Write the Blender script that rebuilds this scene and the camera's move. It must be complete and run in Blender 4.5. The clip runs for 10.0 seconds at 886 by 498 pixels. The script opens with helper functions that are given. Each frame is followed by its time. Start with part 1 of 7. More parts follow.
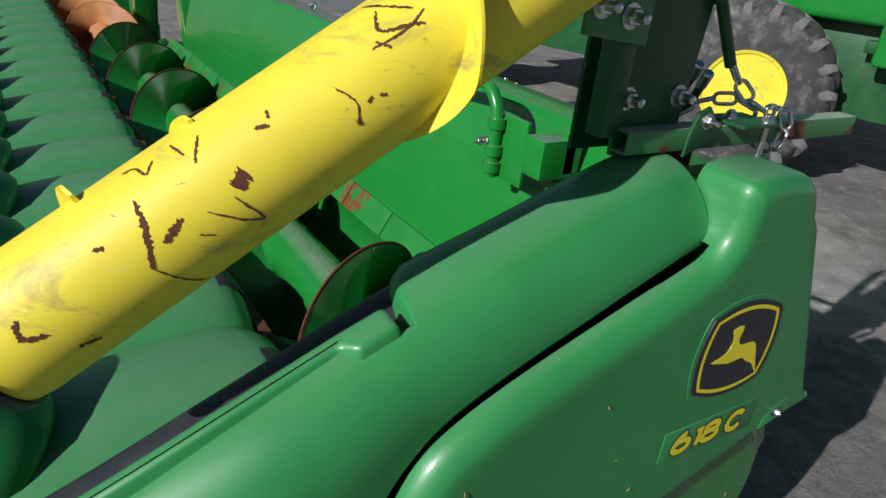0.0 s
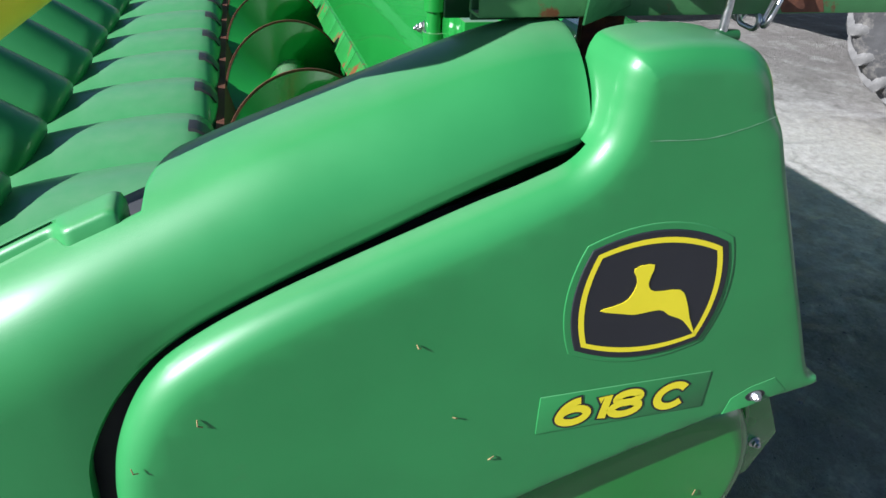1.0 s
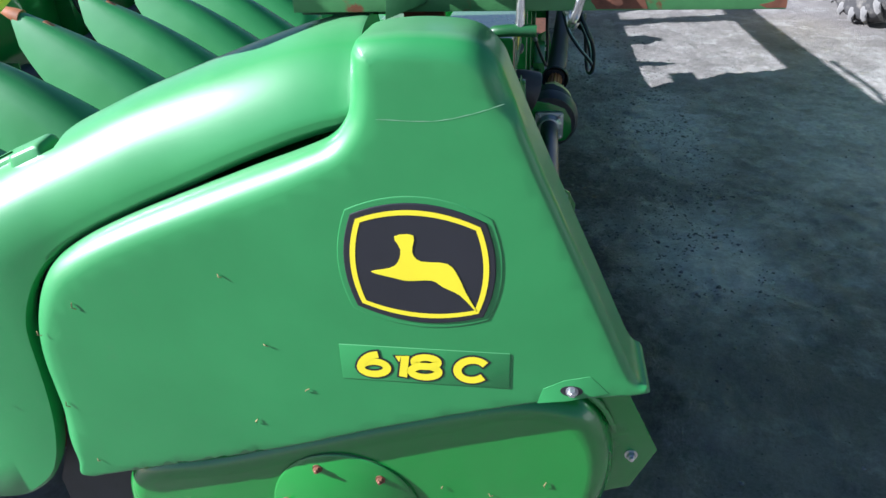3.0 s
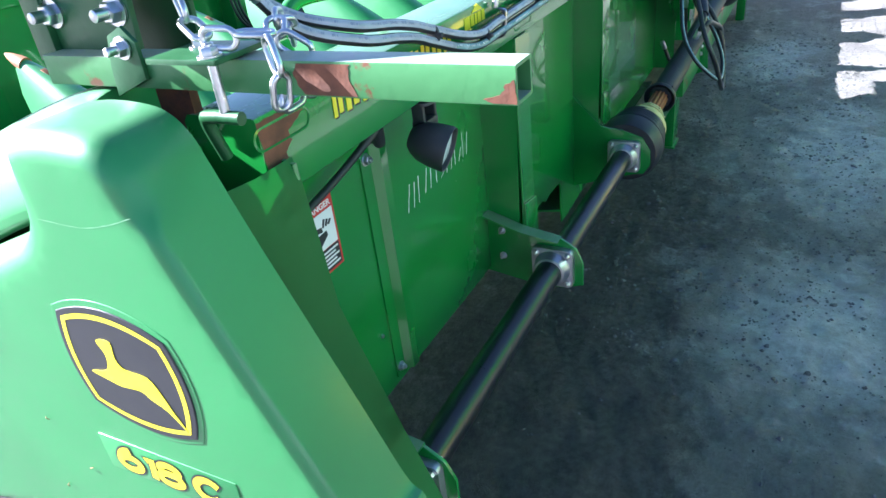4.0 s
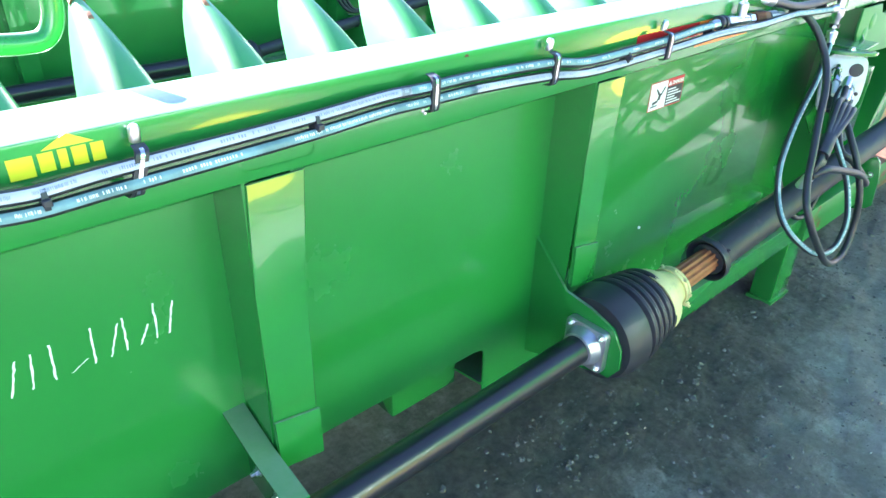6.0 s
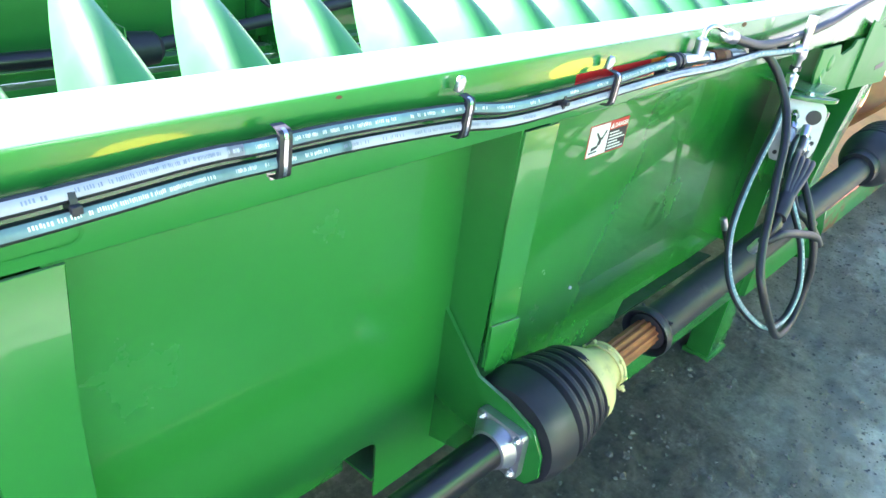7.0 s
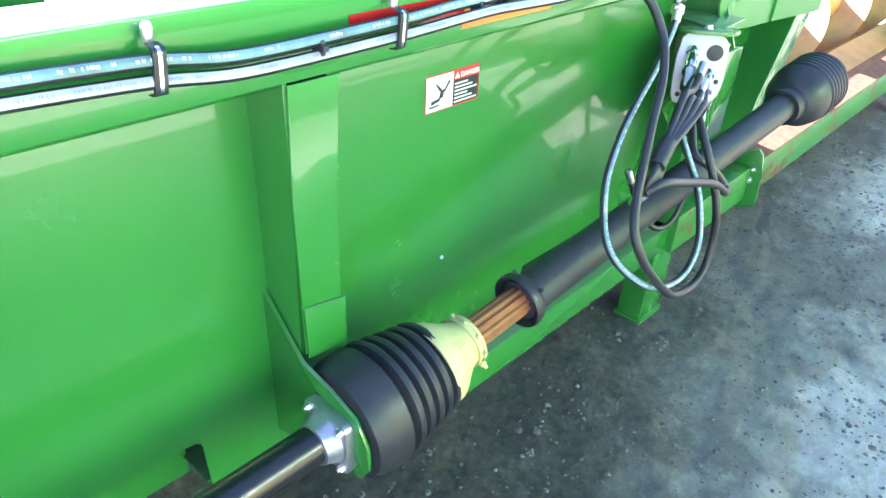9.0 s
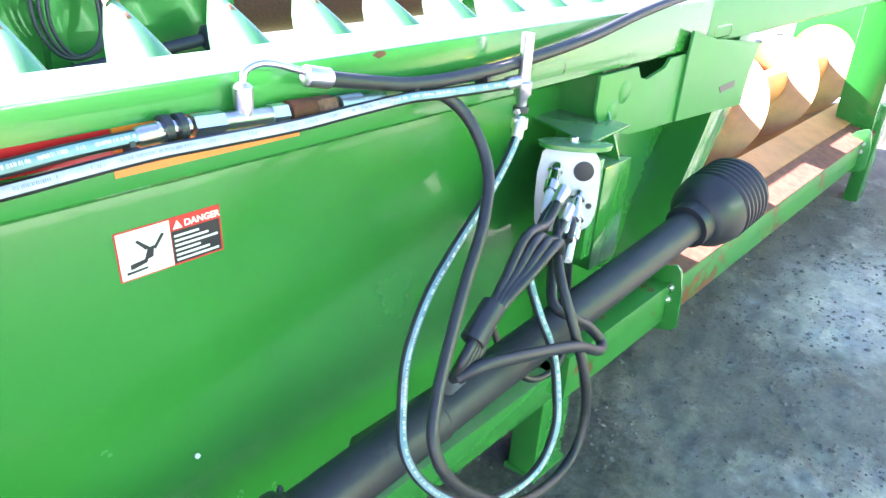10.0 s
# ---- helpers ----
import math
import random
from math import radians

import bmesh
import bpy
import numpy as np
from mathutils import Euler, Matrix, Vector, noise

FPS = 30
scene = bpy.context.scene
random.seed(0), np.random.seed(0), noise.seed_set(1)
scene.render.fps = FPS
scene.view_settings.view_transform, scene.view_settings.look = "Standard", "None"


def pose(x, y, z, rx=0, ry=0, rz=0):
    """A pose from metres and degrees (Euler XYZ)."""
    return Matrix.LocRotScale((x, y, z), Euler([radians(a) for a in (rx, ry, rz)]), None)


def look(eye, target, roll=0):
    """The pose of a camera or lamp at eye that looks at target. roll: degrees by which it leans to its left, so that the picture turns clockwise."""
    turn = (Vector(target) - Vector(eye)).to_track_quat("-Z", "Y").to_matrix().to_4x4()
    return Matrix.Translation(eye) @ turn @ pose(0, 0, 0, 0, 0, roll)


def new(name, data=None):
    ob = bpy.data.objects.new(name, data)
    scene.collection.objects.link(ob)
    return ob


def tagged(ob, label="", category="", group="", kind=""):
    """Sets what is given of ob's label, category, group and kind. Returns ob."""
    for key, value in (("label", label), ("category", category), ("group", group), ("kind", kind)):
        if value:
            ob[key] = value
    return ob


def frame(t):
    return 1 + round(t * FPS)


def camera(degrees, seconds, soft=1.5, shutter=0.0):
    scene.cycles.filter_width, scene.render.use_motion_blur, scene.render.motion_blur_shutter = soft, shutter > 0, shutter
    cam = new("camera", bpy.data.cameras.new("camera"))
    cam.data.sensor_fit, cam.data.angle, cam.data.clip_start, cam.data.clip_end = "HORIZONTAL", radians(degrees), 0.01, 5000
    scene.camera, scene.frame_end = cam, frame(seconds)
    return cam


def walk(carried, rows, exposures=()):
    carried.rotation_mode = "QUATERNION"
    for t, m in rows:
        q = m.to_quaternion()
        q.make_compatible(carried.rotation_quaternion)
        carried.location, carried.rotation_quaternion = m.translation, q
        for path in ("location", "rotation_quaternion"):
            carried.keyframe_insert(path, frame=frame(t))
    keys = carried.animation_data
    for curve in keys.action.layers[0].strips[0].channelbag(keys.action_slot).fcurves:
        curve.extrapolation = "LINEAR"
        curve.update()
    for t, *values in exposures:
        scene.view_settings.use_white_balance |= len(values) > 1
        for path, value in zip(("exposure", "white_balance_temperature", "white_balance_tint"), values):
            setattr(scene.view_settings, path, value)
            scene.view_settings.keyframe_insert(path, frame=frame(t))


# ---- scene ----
cam = camera(65.8, 10.0)
PATH = [
    (0, (-2.141, 1.706, 2.008), (-0.642, 0.679, 1.172), 6.7),
    (0.2, (-2.203, 1.556, 2.005), (-0.684, 0.635, 1.085), 5.4),
    (0.4, (-2.236, 1.414, 1.948), (-0.708, 0.511, 1.027), 3.5),
    (0.5, (-2.255, 1.312, 1.912), (-0.692, 0.441, 1.018), 2.9),
    (0.7, (-2.218, 1.112, 1.87), (-0.62, 0.351, 0.938), 5.1),
    (0.8, (-2.218, 1.053, 1.841), (-0.588, 0.389, 0.892), 4.4),
    (1, (-2.234, 0.943, 1.84), (-0.573, 0.458, 0.838), 2.7),
    (1.2, (-2.27, 0.851, 1.858), (-0.613, 0.467, 0.807), 2.1),
    (1.5, (-2.463, 0.728, 1.91), (-0.733, 0.522, 0.928), 0.2),
    (1.8, (-2.596, 0.635, 1.924), (-0.845, 0.621, 0.957), -1.5),
    (2, (-2.658, 0.597, 1.913), (-0.898, 0.671, 0.967), -1.7),
    (2.3, (-2.702, 0.527, 1.91), (-0.947, 0.674, 0.964), -1.3),
    (2.5, (-2.696, 0.454, 1.908), (-0.948, 0.595, 0.948), -0.6),
    (2.8, (-2.608, 0.273, 1.877), (-0.867, 0.501, 0.92), -1.7),
    (3, (-2.479, 0.109, 1.857), (-0.758, 0.373, 0.873), -2.1),
    (3.2, (-2.353, -0.027, 1.868), (-0.66, 0.319, 0.86), -3.3),
    (4.3, (-1.729, -0.778, 1.886), (-0.313, 0.248, 0.917), -7.2),
    (4.5, (-1.564, -0.825, 1.862), (-0.202, 0.267, 0.886), -6.7),
    (4.7, (-1.365, -0.838, 1.864), (-0.042, 0.293, 0.879), -5.1),
    (5, (-1.132, -0.85, 1.889), (0.166, 0.295, 0.887), -2.9),
    (5.2, (-1.001, -0.865, 1.889), (0.268, 0.312, 0.887), -2.0),
    (5.5, (-0.788, -0.871, 1.892), (0.385, 0.395, 0.881), -1.0),
    (5.7, (-0.636, -0.898, 1.918), (0.511, 0.393, 0.909), 0.6),
    (6.8, (-0.12, -0.622, 1.868), (1.169, 0.544, 0.878), 6.8),
    (7, (-0.063, -0.611, 1.869), (1.243, 0.533, 0.876), 7.2),
    (7.5, (0.058, -0.642, 1.877), (1.362, 0.481, 0.858), 5.9),
    (8, (0.111, -0.682, 1.868), (1.428, 0.4, 0.821), 4.7),
    (8.5, (0.193, -0.779, 1.862), (1.499, 0.293, 0.791), 5.1),
    (8.7, (0.233, -0.809, 1.841), (1.521, 0.287, 0.775), 4.2),
    (9, (0.367, -0.83, 1.814), (1.618, 0.308, 0.745), 3.0),
    (9.2, (0.528, -0.81, 1.784), (1.77, 0.338, 0.716), 2.4),
    (9.5, (0.8, -0.772, 1.802), (2.097, 0.349, 0.771), 3.5),
    (9.7, (0.921, -0.776, 1.802), (2.265, 0.363, 0.855), 3.4),
    (10, (1.12, -0.787, 1.812), (2.452, 0.39, 0.895), 3.3),
]
EXPOSURE = [(0, -0.47, 6200, 12), (0.5, 0.15, 6150, 14), (1, 0.58, 5950, 13), (2.5, 0.98, 5850, 16), (3.0, 1.1, 5740, 15), (3.2, 1.28, 5700, 14), (4.5, 3.04, 5550, 20), (5.5, 3.72, 5700, 22), (7.0, 3.62, 6200, 27), (8.0, 3.69, 6250, 27), (9.0, 4.04, 6300, 31), (10, 4.0, 6300, 34)]
walk(cam, [(t, look(eye, target, roll)) for t, eye, target, roll in PATH], EXPOSURE)

# ---- light ----
SUN = Vector((-0.23, 1.0, 0.545)).normalized()
world = bpy.data.worlds.new("world")
scene.world = world
world.use_nodes = True
wn = world.node_tree.nodes
sky = wn.new("ShaderNodeTexSky")
sky.sky_type, sky.sun_disc = "NISHITA", False
sky.sun_elevation = math.asin(SUN.z)
sky.sun_rotation = math.atan2(SUN.x, SUN.y)
wn["Background"].inputs["Strength"].default_value = 0.057
sky.ozone_density, sky.dust_density = 3.0, 0.6
world.node_tree.links.new(sky.outputs["Color"], wn["Background"].inputs["Color"])
sun = new("sun", bpy.data.lights.new("sun", "SUN"))
sun.data.energy, sun.data.angle, sun.data.color = 6.8, radians(0.53), (1.0, 0.97, 0.92)
sun.matrix_world = look(SUN * 30, (0, 0, 0))


# ---- materials ----
def mat(name, colour, rough=0.5, metal=0.0, noise_scale=6.0, vary=0.12, bump=0.0, bump_scale=200.0, stain=None, stain_at=0.62, stain_scale=5.0, stain_soft=0.06, coat=0.0, spec=0.5, rough_vary=0.1, per_object=0.0, coat_rough=0.08):
    m = bpy.data.materials.new(name)
    m.use_nodes = True
    nt = m.node_tree
    n, l = nt.nodes, nt.links
    b = n["Principled BSDF"]
    co = n.new("ShaderNodeTexCoord")
    big = n.new("ShaderNodeTexNoise")
    big.inputs["Scale"].default_value, big.inputs["Detail"].default_value, big.inputs["Roughness"].default_value = noise_scale, 6, 0.6
    l.new(co.outputs["Object"], big.inputs["Vector"])
    ramp = n.new("ShaderNodeValToRGB")
    c = Vector(colour)
    ramp.color_ramp.elements[0].position, ramp.color_ramp.elements[1].position = 0.3, 0.7
    ramp.color_ramp.elements[0].color = (*(c * (1 - vary)), 1)
    ramp.color_ramp.elements[1].color = (*(c * (1 + vary)), 1)
    l.new(big.outputs["Fac"], ramp.inputs["Fac"])
    out = ramp.outputs["Color"]
    if per_object:
        info = n.new("ShaderNodeObjectInfo")
        hsv = n.new("ShaderNodeHueSaturation")
        mr = n.new("ShaderNodeMapRange")
        mr.inputs["To Min"].default_value, mr.inputs["To Max"].default_value = 1 - per_object, 1 + per_object
        l.new(info.outputs["Random"], mr.inputs["Value"])
        l.new(mr.outputs["Result"], hsv.inputs["Value"])
        l.new(out, hsv.inputs["Color"])
        out = hsv.outputs["Color"]
    if stain is not None:
        sn = n.new("ShaderNodeTexNoise")
        sn.inputs["Scale"].default_value, sn.inputs["Detail"].default_value, sn.inputs["Roughness"].default_value = stain_scale, 9, 0.68
        l.new(co.outputs["Object"], sn.inputs["Vector"])
        sr = n.new("ShaderNodeValToRGB")
        sr.color_ramp.elements[0].position, sr.color_ramp.elements[1].position = stain_at, stain_at + stain_soft
        l.new(sn.outputs["Fac"], sr.inputs["Fac"])
        mix = n.new("ShaderNodeMix")
        mix.data_type = "RGBA"
        l.new(sr.outputs["Color"], mix.inputs[0])
        l.new(out, mix.inputs[6])
        mix.inputs[7].default_value = (*stain, 1)
        out = mix.outputs[2]
    l.new(out, b.inputs["Base Color"])
    b.inputs["Metallic"].default_value = metal
    b.inputs["Specular IOR Level"].default_value = spec
    b.inputs["Coat Weight"].default_value = coat
    b.inputs["Coat Roughness"].default_value = coat_rough
    fine = n.new("ShaderNodeTexNoise")
    fine.inputs["Scale"].default_value, fine.inputs["Detail"].default_value = bump_scale, 4
    l.new(co.outputs["Object"], fine.inputs["Vector"])
    rr = n.new("ShaderNodeMapRange")
    rr.inputs["To Min"].default_value, rr.inputs["To Max"].default_value = max(0.02, rough - rough_vary), min(1, rough + rough_vary)
    l.new(big.outputs["Fac"], rr.inputs["Value"])
    l.new(rr.outputs["Result"], b.inputs["Roughness"])
    if bump:
        bp = n.new("ShaderNodeBump")
        bp.inputs["Strength"].default_value, bp.inputs["Distance"].default_value = 1.0, bump
        l.new(fine.outputs["Fac"], bp.inputs["Height"])
        l.new(bp.outputs["Normal"], b.inputs["Normal"])
    return m


GREEN = (0.014, 0.200, 0.030)
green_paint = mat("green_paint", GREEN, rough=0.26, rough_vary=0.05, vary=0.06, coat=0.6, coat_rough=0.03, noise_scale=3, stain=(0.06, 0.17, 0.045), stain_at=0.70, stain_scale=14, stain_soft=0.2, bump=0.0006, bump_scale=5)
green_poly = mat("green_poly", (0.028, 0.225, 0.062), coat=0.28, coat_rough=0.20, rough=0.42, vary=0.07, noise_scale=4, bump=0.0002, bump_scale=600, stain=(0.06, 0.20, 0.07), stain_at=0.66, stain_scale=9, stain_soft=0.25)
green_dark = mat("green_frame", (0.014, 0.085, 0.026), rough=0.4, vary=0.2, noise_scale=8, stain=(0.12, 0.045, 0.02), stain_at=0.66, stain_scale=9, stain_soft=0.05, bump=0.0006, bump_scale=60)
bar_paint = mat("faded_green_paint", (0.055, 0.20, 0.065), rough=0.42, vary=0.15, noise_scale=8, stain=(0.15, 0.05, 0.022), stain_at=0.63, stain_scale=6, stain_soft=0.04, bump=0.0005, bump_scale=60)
green_dull = mat("green_dull", (0.028, 0.225, 0.05), rough=0.45, spec=0.42, vary=0.08, noise_scale=5, bump=0.0004, bump_scale=30, stain=(0.06, 0.20, 0.07), stain_at=0.66, stain_scale=9, stain_soft=0.25)
green_worn = mat("green_worn", (0.02, 0.19, 0.035), rough=0.35, vary=0.12, noise_scale=6, stain=(0.17, 0.06, 0.025), stain_at=0.55, stain_scale=5, stain_soft=0.05, bump=0.0006, bump_scale=60)
yellow_paint = mat("yellow_paint", (0.80, 0.66, 0.04), rough=0.5, vary=0.08, noise_scale=5, stain=(0.42, 0.32, 0.05), stain_at=0.62, stain_scale=11, stain_soft=0.25, coat=0.05)


def grime(m, colour, scale, at, soft, strength):
    """Adds smears of dirt, drawn out along one way, over a painted surface."""
    n, l = m.node_tree.nodes, m.node_tree.links
    b = n["Principled BSDF"]
    old = b.inputs["Base Color"].links[0].from_socket
    co = n.new("ShaderNodeTexCoord")
    mp = n.new("ShaderNodeMapping")
    mp.inputs["Rotation"].default_value = (0.6, 0.3, 0.2)
    mp.inputs["Scale"].default_value = (1.0, 0.45, 1.6)
    l.new(co.outputs["Object"], mp.inputs["Vector"])
    x = n.new("ShaderNodeTexNoise")
    x.inputs["Scale"].default_value, x.inputs["Detail"].default_value, x.inputs["Roughness"].default_value, x.inputs["Distortion"].default_value = scale, 12, 0.72, 0.6
    l.new(mp.outputs["Vector"], x.inputs["Vector"])
    r = n.new("ShaderNodeValToRGB")
    r.color_ramp.elements[0].position, r.color_ramp.elements[1].position = at, at + soft
    r.color_ramp.elements[1].color = (strength, strength, strength, 1)
    l.new(x.outputs["Fac"], r.inputs["Fac"])
    mix = n.new("ShaderNodeMix")
    mix.data_type = "RGBA"
    l.new(r.outputs["Color"], mix.inputs[0])
    l.new(old, mix.inputs[6])
    mix.inputs[7].default_value = (*colour, 1)
    l.new(mix.outputs[2], b.inputs["Base Color"])


grime(yellow_paint, (0.22, 0.18, 0.09), 7.0, 0.56, 0.14, 0.75)
grime(yellow_paint, (0.16, 0.12, 0.05), 38.0, 0.64, 0.05, 0.8)
grime(yellow_paint, (0.55, 0.54, 0.50), 16.0, 0.66, 0.05, 0.6)


def lighten_tops(m, colour, most):
    """Pales faces that look upwards, unevenly: strong sunlight on tops put into the colour."""
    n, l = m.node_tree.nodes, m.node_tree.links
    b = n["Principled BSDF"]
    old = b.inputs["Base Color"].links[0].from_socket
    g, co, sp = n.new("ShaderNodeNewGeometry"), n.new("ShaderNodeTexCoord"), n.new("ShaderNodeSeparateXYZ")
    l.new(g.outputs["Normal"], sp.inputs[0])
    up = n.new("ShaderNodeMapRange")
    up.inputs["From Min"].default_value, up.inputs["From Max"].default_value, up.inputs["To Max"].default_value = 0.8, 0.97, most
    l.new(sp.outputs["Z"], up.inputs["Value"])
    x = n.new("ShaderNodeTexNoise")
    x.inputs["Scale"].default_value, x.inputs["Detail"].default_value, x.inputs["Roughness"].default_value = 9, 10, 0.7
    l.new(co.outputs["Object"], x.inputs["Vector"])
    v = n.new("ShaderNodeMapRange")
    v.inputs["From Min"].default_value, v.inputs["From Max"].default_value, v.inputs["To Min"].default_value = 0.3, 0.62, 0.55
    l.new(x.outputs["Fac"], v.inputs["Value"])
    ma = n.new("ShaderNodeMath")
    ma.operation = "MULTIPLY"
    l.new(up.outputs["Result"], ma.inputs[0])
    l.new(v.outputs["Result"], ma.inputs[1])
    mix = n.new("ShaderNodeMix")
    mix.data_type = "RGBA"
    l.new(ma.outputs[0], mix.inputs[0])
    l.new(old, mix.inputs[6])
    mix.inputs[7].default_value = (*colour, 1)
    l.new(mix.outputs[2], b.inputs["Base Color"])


# tops lightened in the colour, as if bleached out by the sun
lighten_tops(green_paint, (0.30, 0.33, 0.27), 0.5)
lighten_tops(green_poly, (0.26, 0.34, 0.26), 0.28)
lighten_tops(bar_paint, (0.42, 0.43, 0.39), 0.8)
yellow_plain = mat("yellow_decal", (0.82, 0.70, 0.02), rough=0.4, vary=0.04)
rust = mat("rust", (0.10, 0.03, 0.012), rough=0.85, vary=0.4, noise_scale=60, bump=0.001, bump_scale=300)
rust_flake = mat("flaking_rust", (0.15, 0.055, 0.028), rough=0.8, vary=0.45, noise_scale=25, bump=0.001, bump_scale=90)
orange_steel = mat("orange_rust", (0.46, 0.20, 0.075), rough=0.55, vary=0.25, noise_scale=6, bump=0.001, bump_scale=80, stain=(0.20, 0.07, 0.03), stain_at=0.60, stain_scale=6, stain_soft=0.15)
rust_bolt = mat("rusty_zinc", (0.20, 0.085, 0.05), rough=0.6, metal=0.4, vary=0.4, noise_scale=90)
rust_bright = mat("rust_bright", (0.34, 0.12, 0.04), rough=0.7, vary=0.35, noise_scale=12, bump=0.001, bump_scale=120, stain=(0.10, 0.04, 0.02), stain_at=0.58, stain_scale=7, stain_soft=0.1)
black_rubber = mat("black_rubber", (0.022, 0.023, 0.028), rough=0.45, vary=0.25, noise_scale=20, bump=0.0004, bump_scale=300)
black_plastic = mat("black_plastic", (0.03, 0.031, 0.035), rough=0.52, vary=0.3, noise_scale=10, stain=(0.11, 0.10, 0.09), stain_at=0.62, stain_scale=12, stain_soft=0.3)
black_decal = mat("black_decal", (0.018, 0.019, 0.024), rough=0.4, vary=0.1)
black_gloss = mat("black_steel", (0.012, 0.012, 0.014), rough=0.32, vary=0.2, coat=0.15, coat_rough=0.2, stain=(0.06, 0.055, 0.05), stain_at=0.64, stain_scale=9, stain_soft=0.3)
zinc = mat("zinc", (0.62, 0.62, 0.63), rough=0.32, metal=1.0, vary=0.12, noise_scale=40, bump=0.0004, bump_scale=200)
castiron = mat("silver_casting", (0.45, 0.46, 0.48), rough=0.38, metal=0.85, vary=0.1, noise_scale=20, bump=0.0006, bump_scale=220)
white_paint = mat("white_vinyl", (0.80, 0.80, 0.80), rough=0.45, vary=0.04)
white_chalk = mat("white_chalk", (0.70, 0.74, 0.70), rough=0.9, vary=0.15, noise_scale=90)
scuff = mat("scuffed_green", (0.22, 0.42, 0.25), rough=0.7, vary=0.2, noise_scale=60)
red_vinyl = mat("red_vinyl", (0.55, 0.03, 0.02), rough=0.4, vary=0.08)
red_reflector = mat("red_reflector", (0.60, 0.02, 0.02), rough=0.25, vary=0.1)
orange_reflector = mat("orange_reflector", (0.85, 0.20, 0.02), rough=0.25, vary=0.1)
tan_plastic = mat("pale_yellow_plastic", (0.62, 0.55, 0.24), rough=0.6, vary=0.12, noise_scale=15, stain=(0.30, 0.26, 0.15), stain_at=0.55, stain_scale=14, stain_soft=0.2)
lens_glass = mat("lamp_lens", (0.75, 0.80, 0.82), rough=0.12, vary=0.1, coat=0.6, bump=0.002, bump_scale=90)
chrome = mat("chrome", (0.75, 0.76, 0.78), rough=0.15, metal=1.0, vary=0.05)
straw = mat("straw", (0.30, 0.22, 0.10), rough=0.9, vary=0.3, noise_scale=80)
concrete_plate = mat("grey_plate", (0.52, 0.54, 0.54), rough=0.42, vary=0.1, noise_scale=30, metal=0.3)
lug_dust = mat("dusty_rubber", (0.13, 0.128, 0.124), rough=0.9, vary=0.3, noise_scale=9, stain=(0.30, 0.29, 0.27), stain_at=0.52, stain_scale=7, stain_soft=0.25, bump=0.003, bump_scale=40)
tyre_rubber = mat("tyre_rubber", (0.045, 0.045, 0.046), rough=0.8, vary=0.35, noise_scale=7, stain=(0.24, 0.225, 0.20), stain_at=0.50, stain_scale=6, stain_soft=0.3, bump=0.003, bump_scale=40)
stone_mat = mat("stone", (0.125, 0.122, 0.118), rough=0.9, vary=0.35, noise_scale=30)


def vary_islands(m, low, high):
    """Every loose piece takes its own brightness."""
    n, l = m.node_tree.nodes, m.node_tree.links
    b = n["Principled BSDF"]
    old = b.inputs["Base Color"].links[0].from_socket
    g = n.new("ShaderNodeNewGeometry")
    mr = n.new("ShaderNodeMapRange")
    mr.inputs["To Min"].default_value, mr.inputs["To Max"].default_value = low, high
    l.new(g.outputs["Random Per Island"], mr.inputs["Value"])
    h = n.new("ShaderNodeHueSaturation")
    l.new(mr.outputs["Result"], h.inputs["Value"])
    l.new(old, h.inputs["Color"])
    l.new(h.outputs["Color"], b.inputs["Base Color"])


vary_islands(stone_mat, 0.7, 1.7)


hose_black = mat("hose_black", (0.024, 0.025, 0.028), rough=0.42, vary=0.3, noise_scale=30)
hose_ink = mat("hose_ink", (0.22, 0.25, 0.36), rough=0.6, vary=0.2, noise_scale=60)
hose_blue = mat("hose_print_blue", (0.15, 0.27, 0.29), rough=0.4, vary=0.35, noise_scale=14, stain=(0.45, 0.52, 0.55), stain_at=0.60, stain_scale=9, stain_soft=0.12)
hose_grey = mat("hose_print_grey", (0.42, 0.43, 0.49), rough=0.42, vary=0.18, noise_scale=14, stain=(0.20, 0.28, 0.32), stain_at=0.60, stain_scale=7, stain_soft=0.12)


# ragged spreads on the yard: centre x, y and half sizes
# soil darkened under the header: its deep shade painted in along with dirt
DARK_GROUND = [(0.9, 0.25, 2.6, 0.55), (-0.2, -0.15, 0.7, 0.35)]
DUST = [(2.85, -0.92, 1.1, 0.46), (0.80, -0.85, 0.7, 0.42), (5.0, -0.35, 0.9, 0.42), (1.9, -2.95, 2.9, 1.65)]


